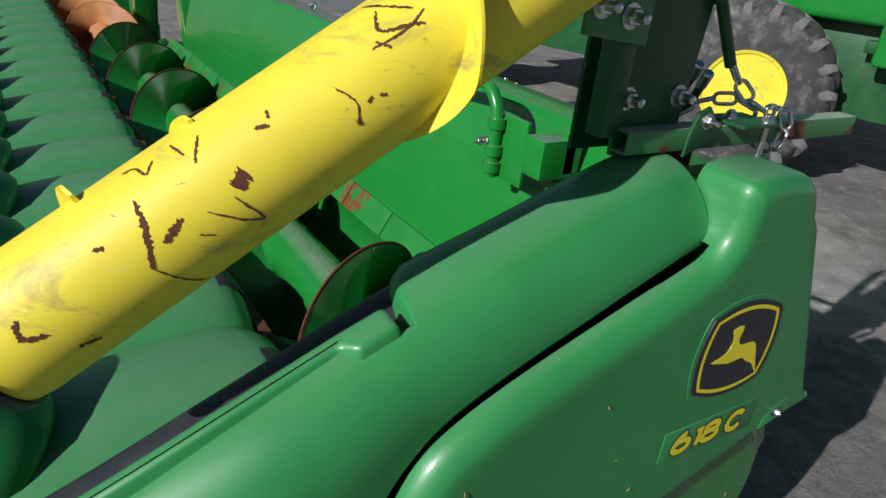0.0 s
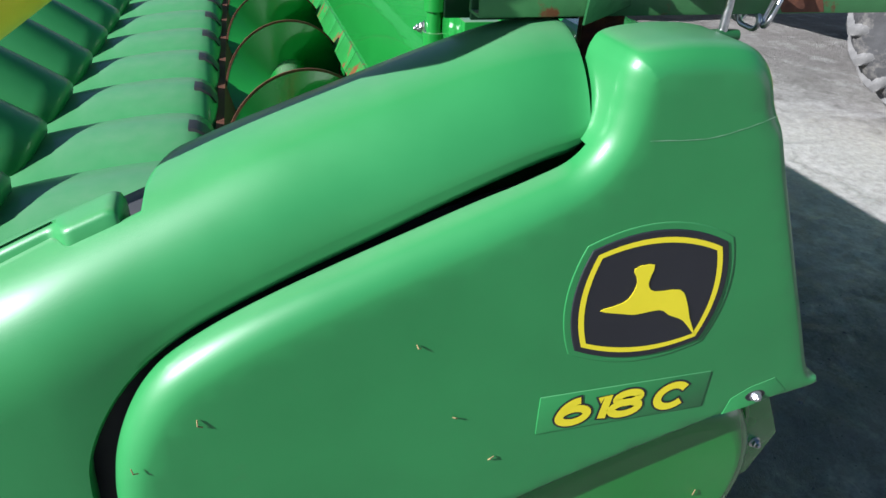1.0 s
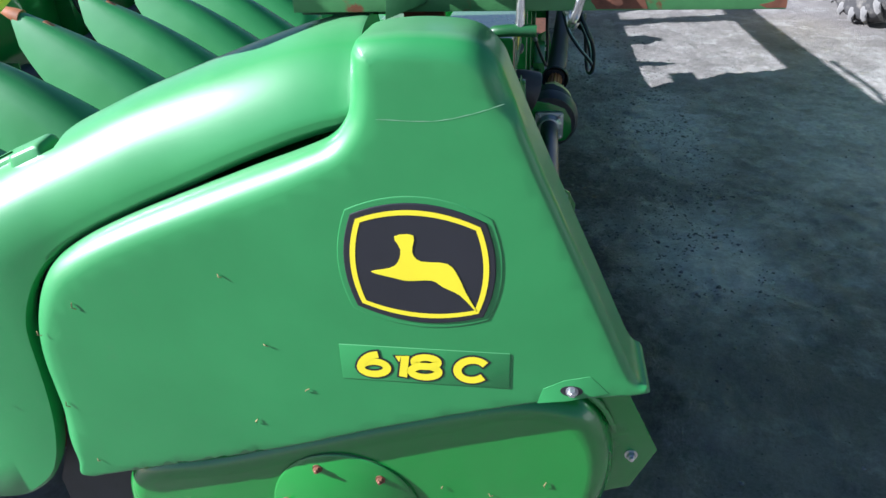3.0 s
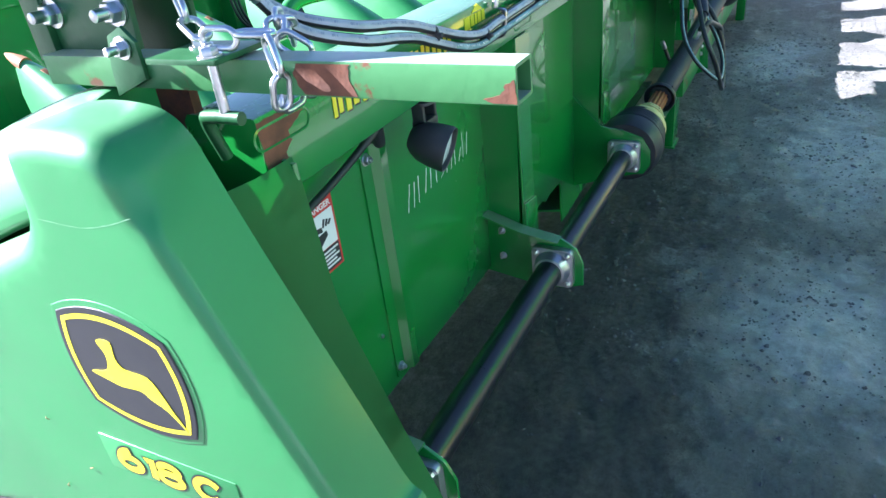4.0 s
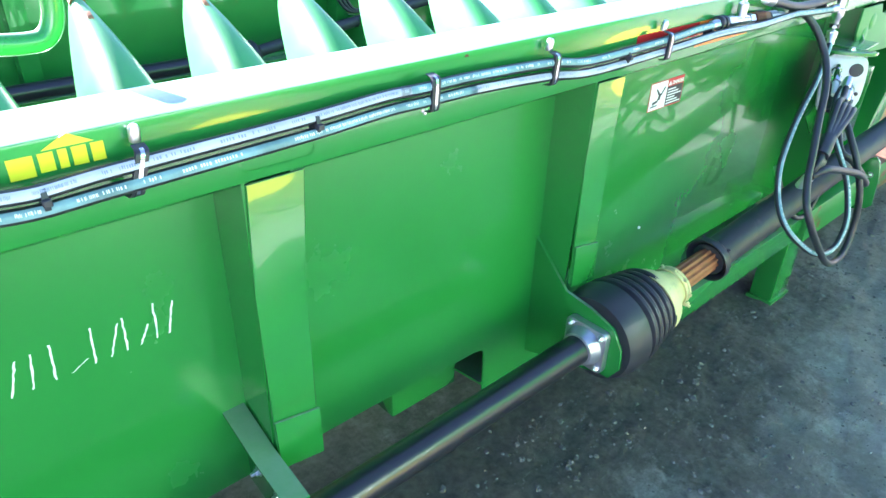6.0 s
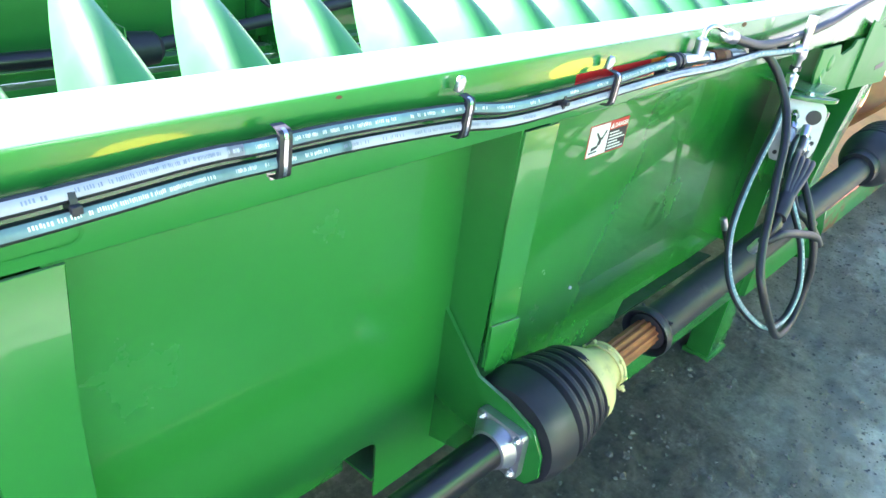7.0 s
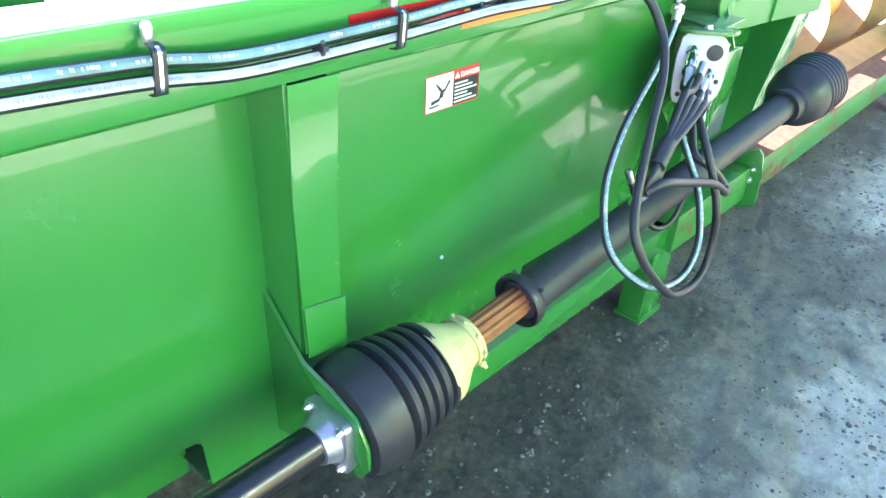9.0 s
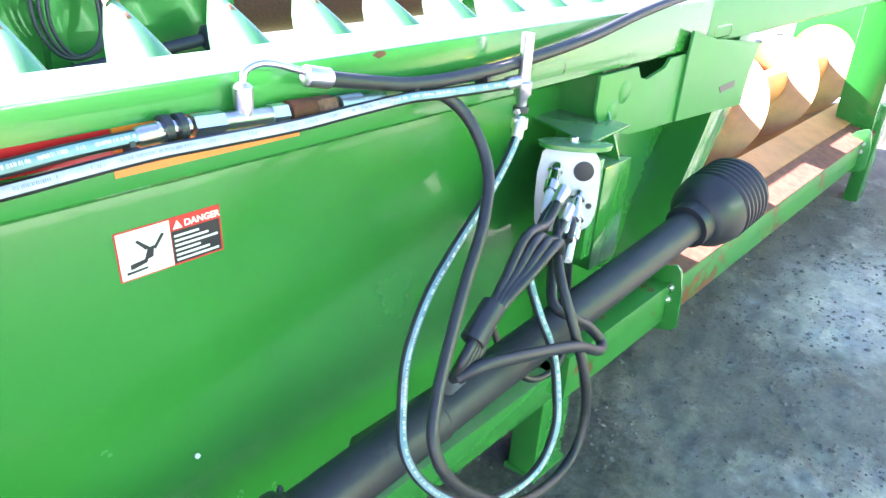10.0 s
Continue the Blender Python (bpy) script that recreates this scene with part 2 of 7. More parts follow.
def ground_material():
    m = bpy.data.materials.new("yard_ground")
    m.use_nodes = True
    n, l = m.node_tree.nodes, m.node_tree.links
    b = n["Principled BSDF"]
    co = n.new("ShaderNodeTexCoord")

    def noise_node(scale, detail, rough=0.6):
        x = n.new("ShaderNodeTexNoise")
        x.inputs["Scale"].default_value, x.inputs["Detail"].default_value, x.inputs["Roughness"].default_value = scale, detail, rough
        l.new(co.outputs["Object"], x.inputs["Vector"])
        return x

    def ramp(src, p0, c0, p1, c1):
        r = n.new("ShaderNodeValToRGB")
        r.color_ramp.elements[0].position, r.color_ramp.elements[1].position = p0, p1
        r.color_ramp.elements[0].color, r.color_ramp.elements[1].color = (*c0, 1), (*c1, 1)
        l.new(src, r.inputs["Fac"])
        return r.outputs["Color"]

    def mix(f, a, c):
        x = n.new("ShaderNodeMix")
        x.data_type = "RGBA"
        l.new(f, x.inputs[0])
        l.new(a, x.inputs[6])
        l.new(c, x.inputs[7])
        return x.outputs[2]
    base = ramp(noise_node(1.1, 8, 0.65).outputs["Fac"], 0.35, (0.20, 0.187, 0.172), 0.65, (0.415, 0.392, 0.365))
    grit = ramp(noise_node(55, 6, 0.7).outputs["Fac"], 0.3, (0.10, 0.093, 0.086), 0.7, (0.345, 0.322, 0.298))
    col = mix(ramp(noise_node(9, 6, 0.7).outputs["Fac"], 0.35, (0.15, 0.15, 0.15), 0.7, (0.75, 0.75, 0.75)), base, grit)
    stain = ramp(noise_node(0.9, 9, 0.7).outputs["Fac"], 0.57, (0, 0, 0), 0.67, (0.6, 0.6, 0.6))
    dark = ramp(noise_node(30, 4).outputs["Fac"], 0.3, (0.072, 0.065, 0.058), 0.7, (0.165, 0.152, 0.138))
    col = mix(stain, col, dark)
    patch = ramp(noise_node(2.6, 9, 0.75).outputs["Fac"], 0.52, (0, 0, 0), 0.64, (0.9, 0.9, 0.9))
    pale = ramp(noise_node(40, 4).outputs["Fac"], 0.3, (0.36, 0.348, 0.33), 0.7, (0.55, 0.534, 0.51))
    col = mix(patch, col, pale)

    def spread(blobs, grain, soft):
        """Where dust or darkened soil lies: ragged rounds (x, y, rx, ry), as a mask."""
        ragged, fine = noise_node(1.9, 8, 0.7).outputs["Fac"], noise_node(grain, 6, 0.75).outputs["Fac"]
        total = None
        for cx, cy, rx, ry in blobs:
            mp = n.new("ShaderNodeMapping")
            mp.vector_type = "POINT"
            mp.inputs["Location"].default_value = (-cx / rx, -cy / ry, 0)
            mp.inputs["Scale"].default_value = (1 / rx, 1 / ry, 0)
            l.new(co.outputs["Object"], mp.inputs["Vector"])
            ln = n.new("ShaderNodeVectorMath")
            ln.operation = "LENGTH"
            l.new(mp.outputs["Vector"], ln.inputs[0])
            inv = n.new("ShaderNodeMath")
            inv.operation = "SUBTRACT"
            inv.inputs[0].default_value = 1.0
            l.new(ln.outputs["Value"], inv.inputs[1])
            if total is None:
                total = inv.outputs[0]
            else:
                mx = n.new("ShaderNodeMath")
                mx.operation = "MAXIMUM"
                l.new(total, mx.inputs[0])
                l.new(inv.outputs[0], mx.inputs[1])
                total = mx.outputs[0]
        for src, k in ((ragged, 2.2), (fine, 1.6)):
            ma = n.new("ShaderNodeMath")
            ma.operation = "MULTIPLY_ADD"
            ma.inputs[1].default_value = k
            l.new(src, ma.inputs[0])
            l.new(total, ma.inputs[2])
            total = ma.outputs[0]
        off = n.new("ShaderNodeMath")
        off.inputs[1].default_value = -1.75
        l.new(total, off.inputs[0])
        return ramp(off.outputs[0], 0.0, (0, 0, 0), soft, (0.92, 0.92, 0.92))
    col = mix(spread(DARK_GROUND, 14, 0.5), col, dark)
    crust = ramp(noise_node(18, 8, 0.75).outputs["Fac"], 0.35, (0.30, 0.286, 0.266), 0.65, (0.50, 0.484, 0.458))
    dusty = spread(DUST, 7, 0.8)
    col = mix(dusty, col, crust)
    l.new(col, b.inputs["Base Color"])
    b.inputs["Roughness"].default_value = 0.85
    bp = n.new("ShaderNodeBump")
    bp.inputs["Distance"].default_value = 0.055
    calm = n.new("ShaderNodeMath")
    calm.operation = "MULTIPLY_ADD"
    calm.inputs[1].default_value, calm.inputs[2].default_value = -0.65, 1.0
    l.new(dusty, calm.inputs[0])
    l.new(calm.outputs[0], bp.inputs["Strength"])
    l.new(noise_node(22, 12, 0.82).outputs["Fac"], bp.inputs["Height"])
    l.new(bp.outputs["Normal"], b.inputs["Normal"])
    return m


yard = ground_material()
clod_mat = mat("clod", (0.13, 0.126, 0.122), rough=0.9, vary=0.4, noise_scale=20, bump=0.01, bump_scale=150)
vary_islands(clod_mat, 0.9, 1.6)


# ---- mesh helpers ----
from mathutils.geometry import delaunay_2d_cdt


def thing(name, label, category, at=(0, 0, 0), group="", kind=""):
    ob = new(name)
    ob.location = at
    ob.empty_display_size = 0.1
    return tagged(ob, label, category, group, kind)


def finish(bm, name, material, smooth=40):
    bmesh.ops.recalc_face_normals(bm, faces=bm.faces)
    me = bpy.data.meshes.new(name)
    bm.to_mesh(me)
    bm.free()
    for m in material if isinstance(material, (list, tuple)) else [material]:
        me.materials.append(m)
    if smooth:
        for p in me.polygons:
            p.use_smooth = True
        me.set_sharp_from_angle(angle=radians(smooth))
    return me


def part(name, bm, material, parent=None, label="", smooth=40):
    """One mesh object, built in world places, under a thing or a part."""
    ob = new(name, finish(bm, name, material, smooth))
    if parent is not None:
        ob.parent = parent
        ob.matrix_parent_inverse = world_of(parent).inverted()
    if label:
        ob["label"] = label
    return ob


def world_of(ob):
    m = ob.matrix_basis.copy()
    return world_of(ob.parent) @ ob.matrix_parent_inverse @ m if ob.parent else m


def solo(name, bm, material, label, category, group="", kind="", smooth=40):
    ob = part(name, bm, material, None, "", smooth)
    return tagged(ob, label, category, group, kind)


def box(lo, hi, bevel=0.0, bm=None, seg=2, m=None):
    bm = bm or bmesh.new()
    c, s = (Vector(lo) + Vector(hi)) / 2, Vector(hi) - Vector(lo)
    g = bmesh.ops.create_cube(bm, size=1.0, matrix=Matrix.Translation(c) @ Matrix.Diagonal((*s, 1)))
    vs = g["verts"]
    if bevel:
        es = list({e for v in vs for e in v.link_edges})
        r = bmesh.ops.bevel(bm, geom=es, offset=bevel, segments=seg, affect="EDGES", profile=0.6)
        vs = list({v for f in r["faces"] for v in f.verts} | {v for v in vs if v.is_valid})
    if m is not None:
        bmesh.ops.transform(bm, matrix=m, verts=vs)
    return bm


def prism(pts, axis, a, b, bevel=0.0, bm=None, seg=2):
    """A flat outline, extruded along x, y or z from a to b. The points name the two other axes in order."""
    bm = bm or bmesh.new()

    def at(p, d):
        return {"x": (d, p[0], p[1]), "y": (p[0], d, p[1]), "z": (p[0], p[1], d)}[axis]
    lo = [bm.verts.new(at(p, a)) for p in pts]
    hi = [bm.verts.new(at(p, b)) for p in pts]
    n = len(pts)
    fs = [bm.faces.new(lo[::-1]), bm.faces.new(hi)]
    fs += [bm.faces.new((lo[i], lo[(i + 1) % n], hi[(i + 1) % n], hi[i])) for i in range(n)]
    if bevel:
        es = list({e for f in fs[:2] for e in f.edges})
        bmesh.ops.bevel(bm, geom=es, offset=bevel, segments=seg, affect="EDGES", profile=0.6)
    return bm


def frame_of(d):
    d = Vector(d).normalized()
    return d.to_track_quat("Z", "Y").to_matrix()


def lathe(profile, origin, direction, n=32, bm=None, close=True):
    """Rings of (distance along the axis, radius) round the axis."""
    bm = bm or bmesh.new()
    q, o = frame_of(direction), Vector(origin)
    rings = []
    for d, r in profile:
        rings.append([bm.verts.new(o + q @ Vector((r * math.cos(2 * math.pi * i / n), r * math.sin(2 * math.pi * i / n), d))) for i in range(n)])
    for a, b in zip(rings, rings[1:]):
        for i in range(n):
            bm.faces.new((a[i], a[(i + 1) % n], b[(i + 1) % n], b[i]))
    if close:
        bm.faces.new(rings[0][::-1])
        bm.faces.new(rings[-1])
    return bm


def spline(pts, steps=8):
    """A smooth line through the points."""
    p = [Vector(x) for x in pts]
    p = [p[0] * 2 - p[1]] + p + [p[-1] * 2 - p[-2]]
    out = []
    for i in range(1, len(p) - 2):
        for k in range(steps):
            t = k / steps
            out.append(0.5 * (2 * p[i] + (p[i + 1] - p[i - 1]) * t + (2 * p[i - 1] - 5 * p[i] + 4 * p[i + 1] - p[i + 2]) * t * t + (3 * p[i] - p[i - 1] - 3 * p[i + 1] + p[i + 2]) * t ** 3))
    return out + [p[-2]]


def sweep(pts, r, n=12, bm=None, radii=None):
    """A round tube along a line of points."""
    bm = bm or bmesh.new()
    pts = [Vector(x) for x in pts]
    up = Vector((0.13, 0.31, 0.94))
    rings = []
    for i, p in enumerate(pts):
        d = (pts[min(i + 1, len(pts) - 1)] - pts[max(i - 1, 0)]).normalized()
        u = up - d * up.dot(d)
        u = u.normalized() if u.length > 1e-4 else d.orthogonal().normalized()
        up = u
        w = d.cross(u)
        rr = radii[i] if radii else r
        rings.append([bm.verts.new(p + rr * (u * math.cos(2 * math.pi * k / n) + w * math.sin(2 * math.pi * k / n))) for k in range(n)])
    for a, b in zip(rings, rings[1:]):
        for k in range(n):
            bm.faces.new((a[k], a[(k + 1) % n], b[(k + 1) % n], b[k]))
    bm.faces.new(rings[0][::-1])
    bm.faces.new(rings[-1])
    return bm


def hexbolt(at, direction, size=0.012, washer=True, stud=0.0, bm=None):
    """A hexagon head, its washer and, where it shows, the end of the thread."""
    bm = bm or bmesh.new()
    if washer:
        lathe([(0, size * 1.35), (size * 0.22, size * 1.35)], at, direction, 20, bm)
    lathe([(size * 0.2, size), (size * 0.95, size), (size * 1.1, size * 0.86)], at, direction, 6, bm)
    if stud:
        lathe([(size, size * 0.55), (size + stud, size * 0.55), (size + stud + 0.002, size * 0.42)], at, direction, 12, bm)
    return bm


def slab(outline, x0, x1, r, ring=6):
    """A moulded shell: a (y, z) outline whose outer face lies at x0, with its rim rolled over to x1. r is a radius, or a rule that gives one for a place."""
    bm = bmesh.new()
    pts = [Vector((0, y, z)) for y, z in outline]
    n = len(pts)
    area = sum(pts[i].y * pts[(i + 1) % n].z - pts[(i + 1) % n].y * pts[i].z for i in range(n))
    s = 1 if area > 0 else -1
    nor, rad = [], []
    for i in range(n):
        a, b = pts[i] - pts[i - 1], pts[(i + 1) % n] - pts[i]
        d = (a.normalized() + b.normalized()).normalized()
        nor.append(Vector((0, d.z * s, -d.y * s)))
        turn = math.asin(max(-1, min(1, (a.y * b.z - a.z * b.y) * s / max(1e-9, a.length * b.length))))
        want = r(pts[i].y, pts[i].z) if callable(r) else r
        if turn > 0.02:
            want = min(want, 0.8 * (a.length + b.length) / 2 / turn)
        rad.append(want)
    for _ in range(2 * n):
        for i in range(n):
            for j in (i - 1, (i + 1) % n):
                rad[i] = min(rad[i], rad[j] + 0.35 * (pts[i] - pts[j]).length)
    side = 1 if x1 > x0 else -1
    rows = [[bm.verts.new((x0, *(pts[i] - nor[i] * (rad[i] * 1.04 + 0.0004)).yz)) for i in range(n)]]
    for k in range(ring + 1):
        a = math.pi / 2 * k / ring
        rows.append([bm.verts.new((x0 + side * rad[i] * (1 - math.cos(a)), *(pts[i] - nor[i] * rad[i] * (1 - math.sin(a))).yz)) for i in range(n)])
    rows.append([bm.verts.new((x1, *pts[i].yz)) for i in range(n)])
    for a, b in zip(rows, rows[1:]):
        for i in range(n):
            bm.faces.new((a[i], a[(i + 1) % n], b[(i + 1) % n], b[i]))
    f = bm.faces.new(rows[0])
    bmesh.ops.triangulate(bm, faces=[f], ngon_method="EAR_CLIP")
    bm.faces.new(rows[-1][::-1])
    return bm


def moulded(outline, x0, x1, rule):
    """A moulded panel: flat at x0, its rim rolled over by a radius that the rule gives for each place, then straight back to the depth that x1 gives for each place."""
    B = np.array(outline)
    n = len(B)
    area = float(np.sum(B[:, 0] * np.roll(B[:, 1], -1) - np.roll(B[:, 0], -1) * B[:, 1]))
    if area < 0:
        B = B[::-1].copy()
    rad = np.array([rule(y, z) for y, z in B])
    for _ in range(6):
        rad = (np.roll(rad, 1) + 2 * rad + np.roll(rad, -1)) / 4
    d = np.roll(B, -1, 0) - np.roll(B, 1, 0)
    inward = np.stack([-d[:, 1], d[:, 0]], 1) / np.linalg.norm(d, axis=1)[:, None]

    def depth(P):
        seg = np.roll(B, -1, 0) - B
        t = np.clip(((P[:, None] - B[None]) * seg[None]).sum(2) / (seg ** 2).sum(1)[None], 0, 1)
        near = np.linalg.norm(P[:, None] - B[None] - t[..., None] * seg[None], axis=2)
        w = 1 / (near + 0.004) ** 4
        return near.min(1), (w * rad[None]).sum(1) / w.sum(1)
    rings = [B + inward * (rad * f)[:, None] for f in (0.035, 0.10, 0.20, 0.34, 0.50, 0.68, 0.86)]
    cand, want = np.concatenate(rings), np.concatenate([rad * f for f in (0.035, 0.10, 0.20, 0.34, 0.50, 0.68, 0.86)])
    got, _ = depth(cand)
    pts = cand[got > 0.93 * want]
    g = np.stack(np.meshgrid(np.arange(B[:, 0].min(), B[:, 0].max(), 0.03), np.arange(B[:, 1].min(), B[:, 1].max(), 0.03)), 2).reshape(-1, 2)
    got, R = depth(g)
    cross = np.zeros(len(g), bool)
    for a, b in zip(B, np.roll(B, -1, 0)):
        cross ^= ((a[1] > g[:, 1]) != (b[1] > g[:, 1])) & (g[:, 0] < (b[0] - a[0]) * (g[:, 1] - a[1]) / (b[1] - a[1] + 1e-12) + a[0])
    P = np.concatenate([B, pts, g[cross & (got > R * 0.95)]])
    co, _, faces = delaunay_2d_cdt([Vector(p) for p in P.tolist()], [], [list(range(n))], 1, 1e-6)[:3]
    Q = np.array([tuple(c) for c in co])
    got, R = depth(Q)
    u = np.clip(R - got, 0, None)
    dx = R - np.sqrt(np.clip(R * R - u * u, 0, None))
    bm = bmesh.new()
    vs = [bm.verts.new((x0 + float(h), float(y), float(z))) for (y, z), h in zip(Q, dx)]
    for f in faces:
        bm.faces.new([vs[i] for i in f])
    edges = [e for e in bm.edges if e.is_boundary]
    r = bmesh.ops.extrude_edge_only(bm, edges=edges)
    for v in r["geom"]:
        if isinstance(v, bmesh.types.BMVert):
            v.co.x = x1(v.co.y, v.co.z)
    return bm


def rounded(pts, steps=6):
    """A closed smooth outline through the points."""
    n = len(pts)
    p = [Vector((x, y, 0)) for x, y in pts]
    out = []
    for i in range(n):
        a, b, c, d = p[i - 1], p[i], p[(i + 1) % n], p[(i + 2) % n]
        for k in range(steps):
            t = k / steps
            q = 0.5 * (2 * b + (c - a) * t + (2 * a - 5 * b + 4 * c - d) * t * t + (3 * b - a - 3 * c + d) * t ** 3)
            out.append((q.x, q.y))
    return out


def lerp_table(table, v):
    for (a, x), (b, y) in zip(table, table[1:]):
        if v <= b:
            return x + (y - x) * max(0.0, (v - a)) / (b - a)
    return table[-1][1]


def smooth_table(table, v):
    """A smooth curve through the rows of a table."""
    t = table
    v = max(t[0][0], min(t[-1][0], v))
    i = max(k for k in range(len(t) - 1) if t[k][0] <= v)

    def slope(k):
        a, b = max(0, k - 1), min(len(t) - 1, k + 1)
        return (t[b][1] - t[a][1]) / (t[b][0] - t[a][0])
    (x0, y0), (x1, y1) = t[i], t[i + 1]
    h = x1 - x0
    u = (v - x0) / h
    return (2 * u ** 3 - 3 * u * u + 1) * y0 + (u ** 3 - 2 * u * u + u) * h * slope(i) + (3 * u * u - 2 * u ** 3) * y1 + (u ** 3 - u * u) * h * slope(i + 1)


def glyphs(text, size, m, name, material, parent=None, label="", shear=0.0, depth=0.0006, bold=0.0):
    """Flat lettering in the built-in font, turned into a mesh; m places its lower left corner."""
    cu = bpy.data.curves.new(name, "FONT")
    cu.body, cu.size, cu.shear, cu.extrude, cu.offset = text, size, shear, depth, bold
    tmp = new(name, cu)
    bpy.context.view_layer.update()
    me = bpy.data.meshes.new_from_object(tmp.evaluated_get(bpy.context.evaluated_depsgraph_get()))
    bpy.data.objects.remove(tmp)
    me.transform(m)
    me.materials.append(material)
    ob = new(name, me)
    if parent is not None:
        ob.parent = parent
        ob.matrix_parent_inverse = world_of(parent).inverted()
    if label:
        ob["label"] = label
    return ob


# ---- ground ----
def ground_height(x, y):
    h = 0.014 * noise.noise(Vector((x * 5.2, y * 5.2, 12.0))) + 0.012 * noise.noise(Vector((x * 0.8, y * 0.8, 0))) + 0.012 * noise.noise(Vector((x * 3.1, y * 3.1, 4.0))) + 0.008 * noise.noise(Vector((x * 9, y * 9, 9.0)))
    h += 0.008 * noise.noise(Vector((x * 22, y * 22, 2.0))) + 0.007 * max(0, noise.noise(Vector((x * 15, y * 21, 7.0)))) * 2
    return h - 0.006


def build_ground():
    bm = bmesh.new()
    xs = [-400, -100, -30, -12] + [-6 + 0.2 * i for i in range(24)] + [-1.2 + 0.032 * i for i in range(220)] + [6 + 0.25 * i for i in range(26)] + [14, 20, 40, 120, 400]
    ys = [-400, -100, -40, -18] + [-9 + 0.25 * i for i in range(24)] + [-3.0 + 0.032 * i for i in range(112)] + [0.8, 1.2, 1.6, 2.2] + [2.6, 3.2, 4, 6, 10, 20, 40, 120, 400]
    fine = lambda v, a, b: a <= v <= b
    grid = [[bm.verts.new((x, y, ground_height(x, y) if fine(x, -6, 12.2) and fine(y, -9, 2.2) else -0.004)) for x in xs] for y in ys]
    for j in range(len(ys) - 1):
        for i in range(len(xs) - 1):
            bm.faces.new((grid[j][i], grid[j][i + 1], grid[j + 1][i + 1], grid[j + 1][i]))
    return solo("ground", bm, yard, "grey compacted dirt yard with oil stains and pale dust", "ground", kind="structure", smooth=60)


build_ground()


def build_gravel():
    rnd = random.Random(4)
    verts, faces = [], []
    for i in range(8000):
        x, y = rnd.uniform(-1.2, 7.0), rnd.gauss(-0.7, 0.9)
        r = min(0.014, 0.0014 + 0.0019 * rnd.expovariate(1.0))
        if noise.noise(Vector((x * 1.7, y * 1.7, 3.0))) < rnd.uniform(-0.5, 0.25):
            continue
        o, b = (x, y, ground_height(x, y)), len(verts)
        for k in range(4):
            a = k * math.pi / 2 + rnd.random()
            verts.append((o[0] + r * math.cos(a) * rnd.uniform(0.7, 1.3), o[1] + r * math.sin(a) * rnd.uniform(0.7, 1.3), o[2] + rnd.uniform(-0.2, 0.3) * r))
        verts.append((o[0], o[1], o[2] + r * rnd.uniform(0.5, 1.0)))
        faces += [(b, b + 1, b + 4), (b + 1, b + 2, b + 4), (b + 2, b + 3, b + 4), (b + 3, b, b + 4)]
    me = bpy.data.meshes.new("gravel")
    me.from_pydata(verts, [], faces)
    me.materials.append(stone_mat)
    tagged(new("gravel", me), "small pale stones scattered over the dirt", "gravel", kind="stuff")


build_gravel()


def build_clods():
    """Flat crumbs of dried dirt on the trodden ground beside the header."""
    rnd = random.Random(12)
    verts, faces = [], []
    for i in range(9000):
        x, y = rnd.uniform(0.4, 6.5), rnd.uniform(-1.1, 0.35)
        r = min(0.018, 0.0028 + 0.0028 * rnd.expovariate(1.0))
        if noise.noise(Vector((x * 2.3, y * 2.3, 8.0))) < rnd.uniform(-0.45, 0.3):
            continue
        z, b, turn = ground_height(x, y), len(verts), rnd.random() * 6
        for k in range(6):
            a = turn + k * math.tau / 6
            u = r * rnd.uniform(0.7, 1.25)
            verts.append((x + u * math.cos(a), y + u * math.sin(a), z - 0.001))
            verts.append((x + 0.6 * u * math.cos(a), y + 0.6 * u * math.sin(a), z + r * rnd.uniform(0.25, 0.55)))
        for k in range(6):
            p, q = b + 2 * k, b + 2 * ((k + 1) % 6)
            faces.append((p, q, q + 1, p + 1))
        faces.append(tuple(b + 2 * k + 1 for k in range(6)))
    me = bpy.data.meshes.new("clods")
    me.from_pydata(verts, [], faces)
    me.materials.append(clod_mat)
    tagged(new("clods", me), "dark crumbs of dried dirt on the yard", "dirt", kind="stuff")


build_clods()

# ---- the corn header: frame ----
header = thing("corn_header", "green corn header with moulded end shields parked on stands", "corn header", (0.5, 0.8, 0))
WALL_Y, FACE_Y, TOP_Z, LIP_Z = 0.297, 0.165, 1.555, 1.405


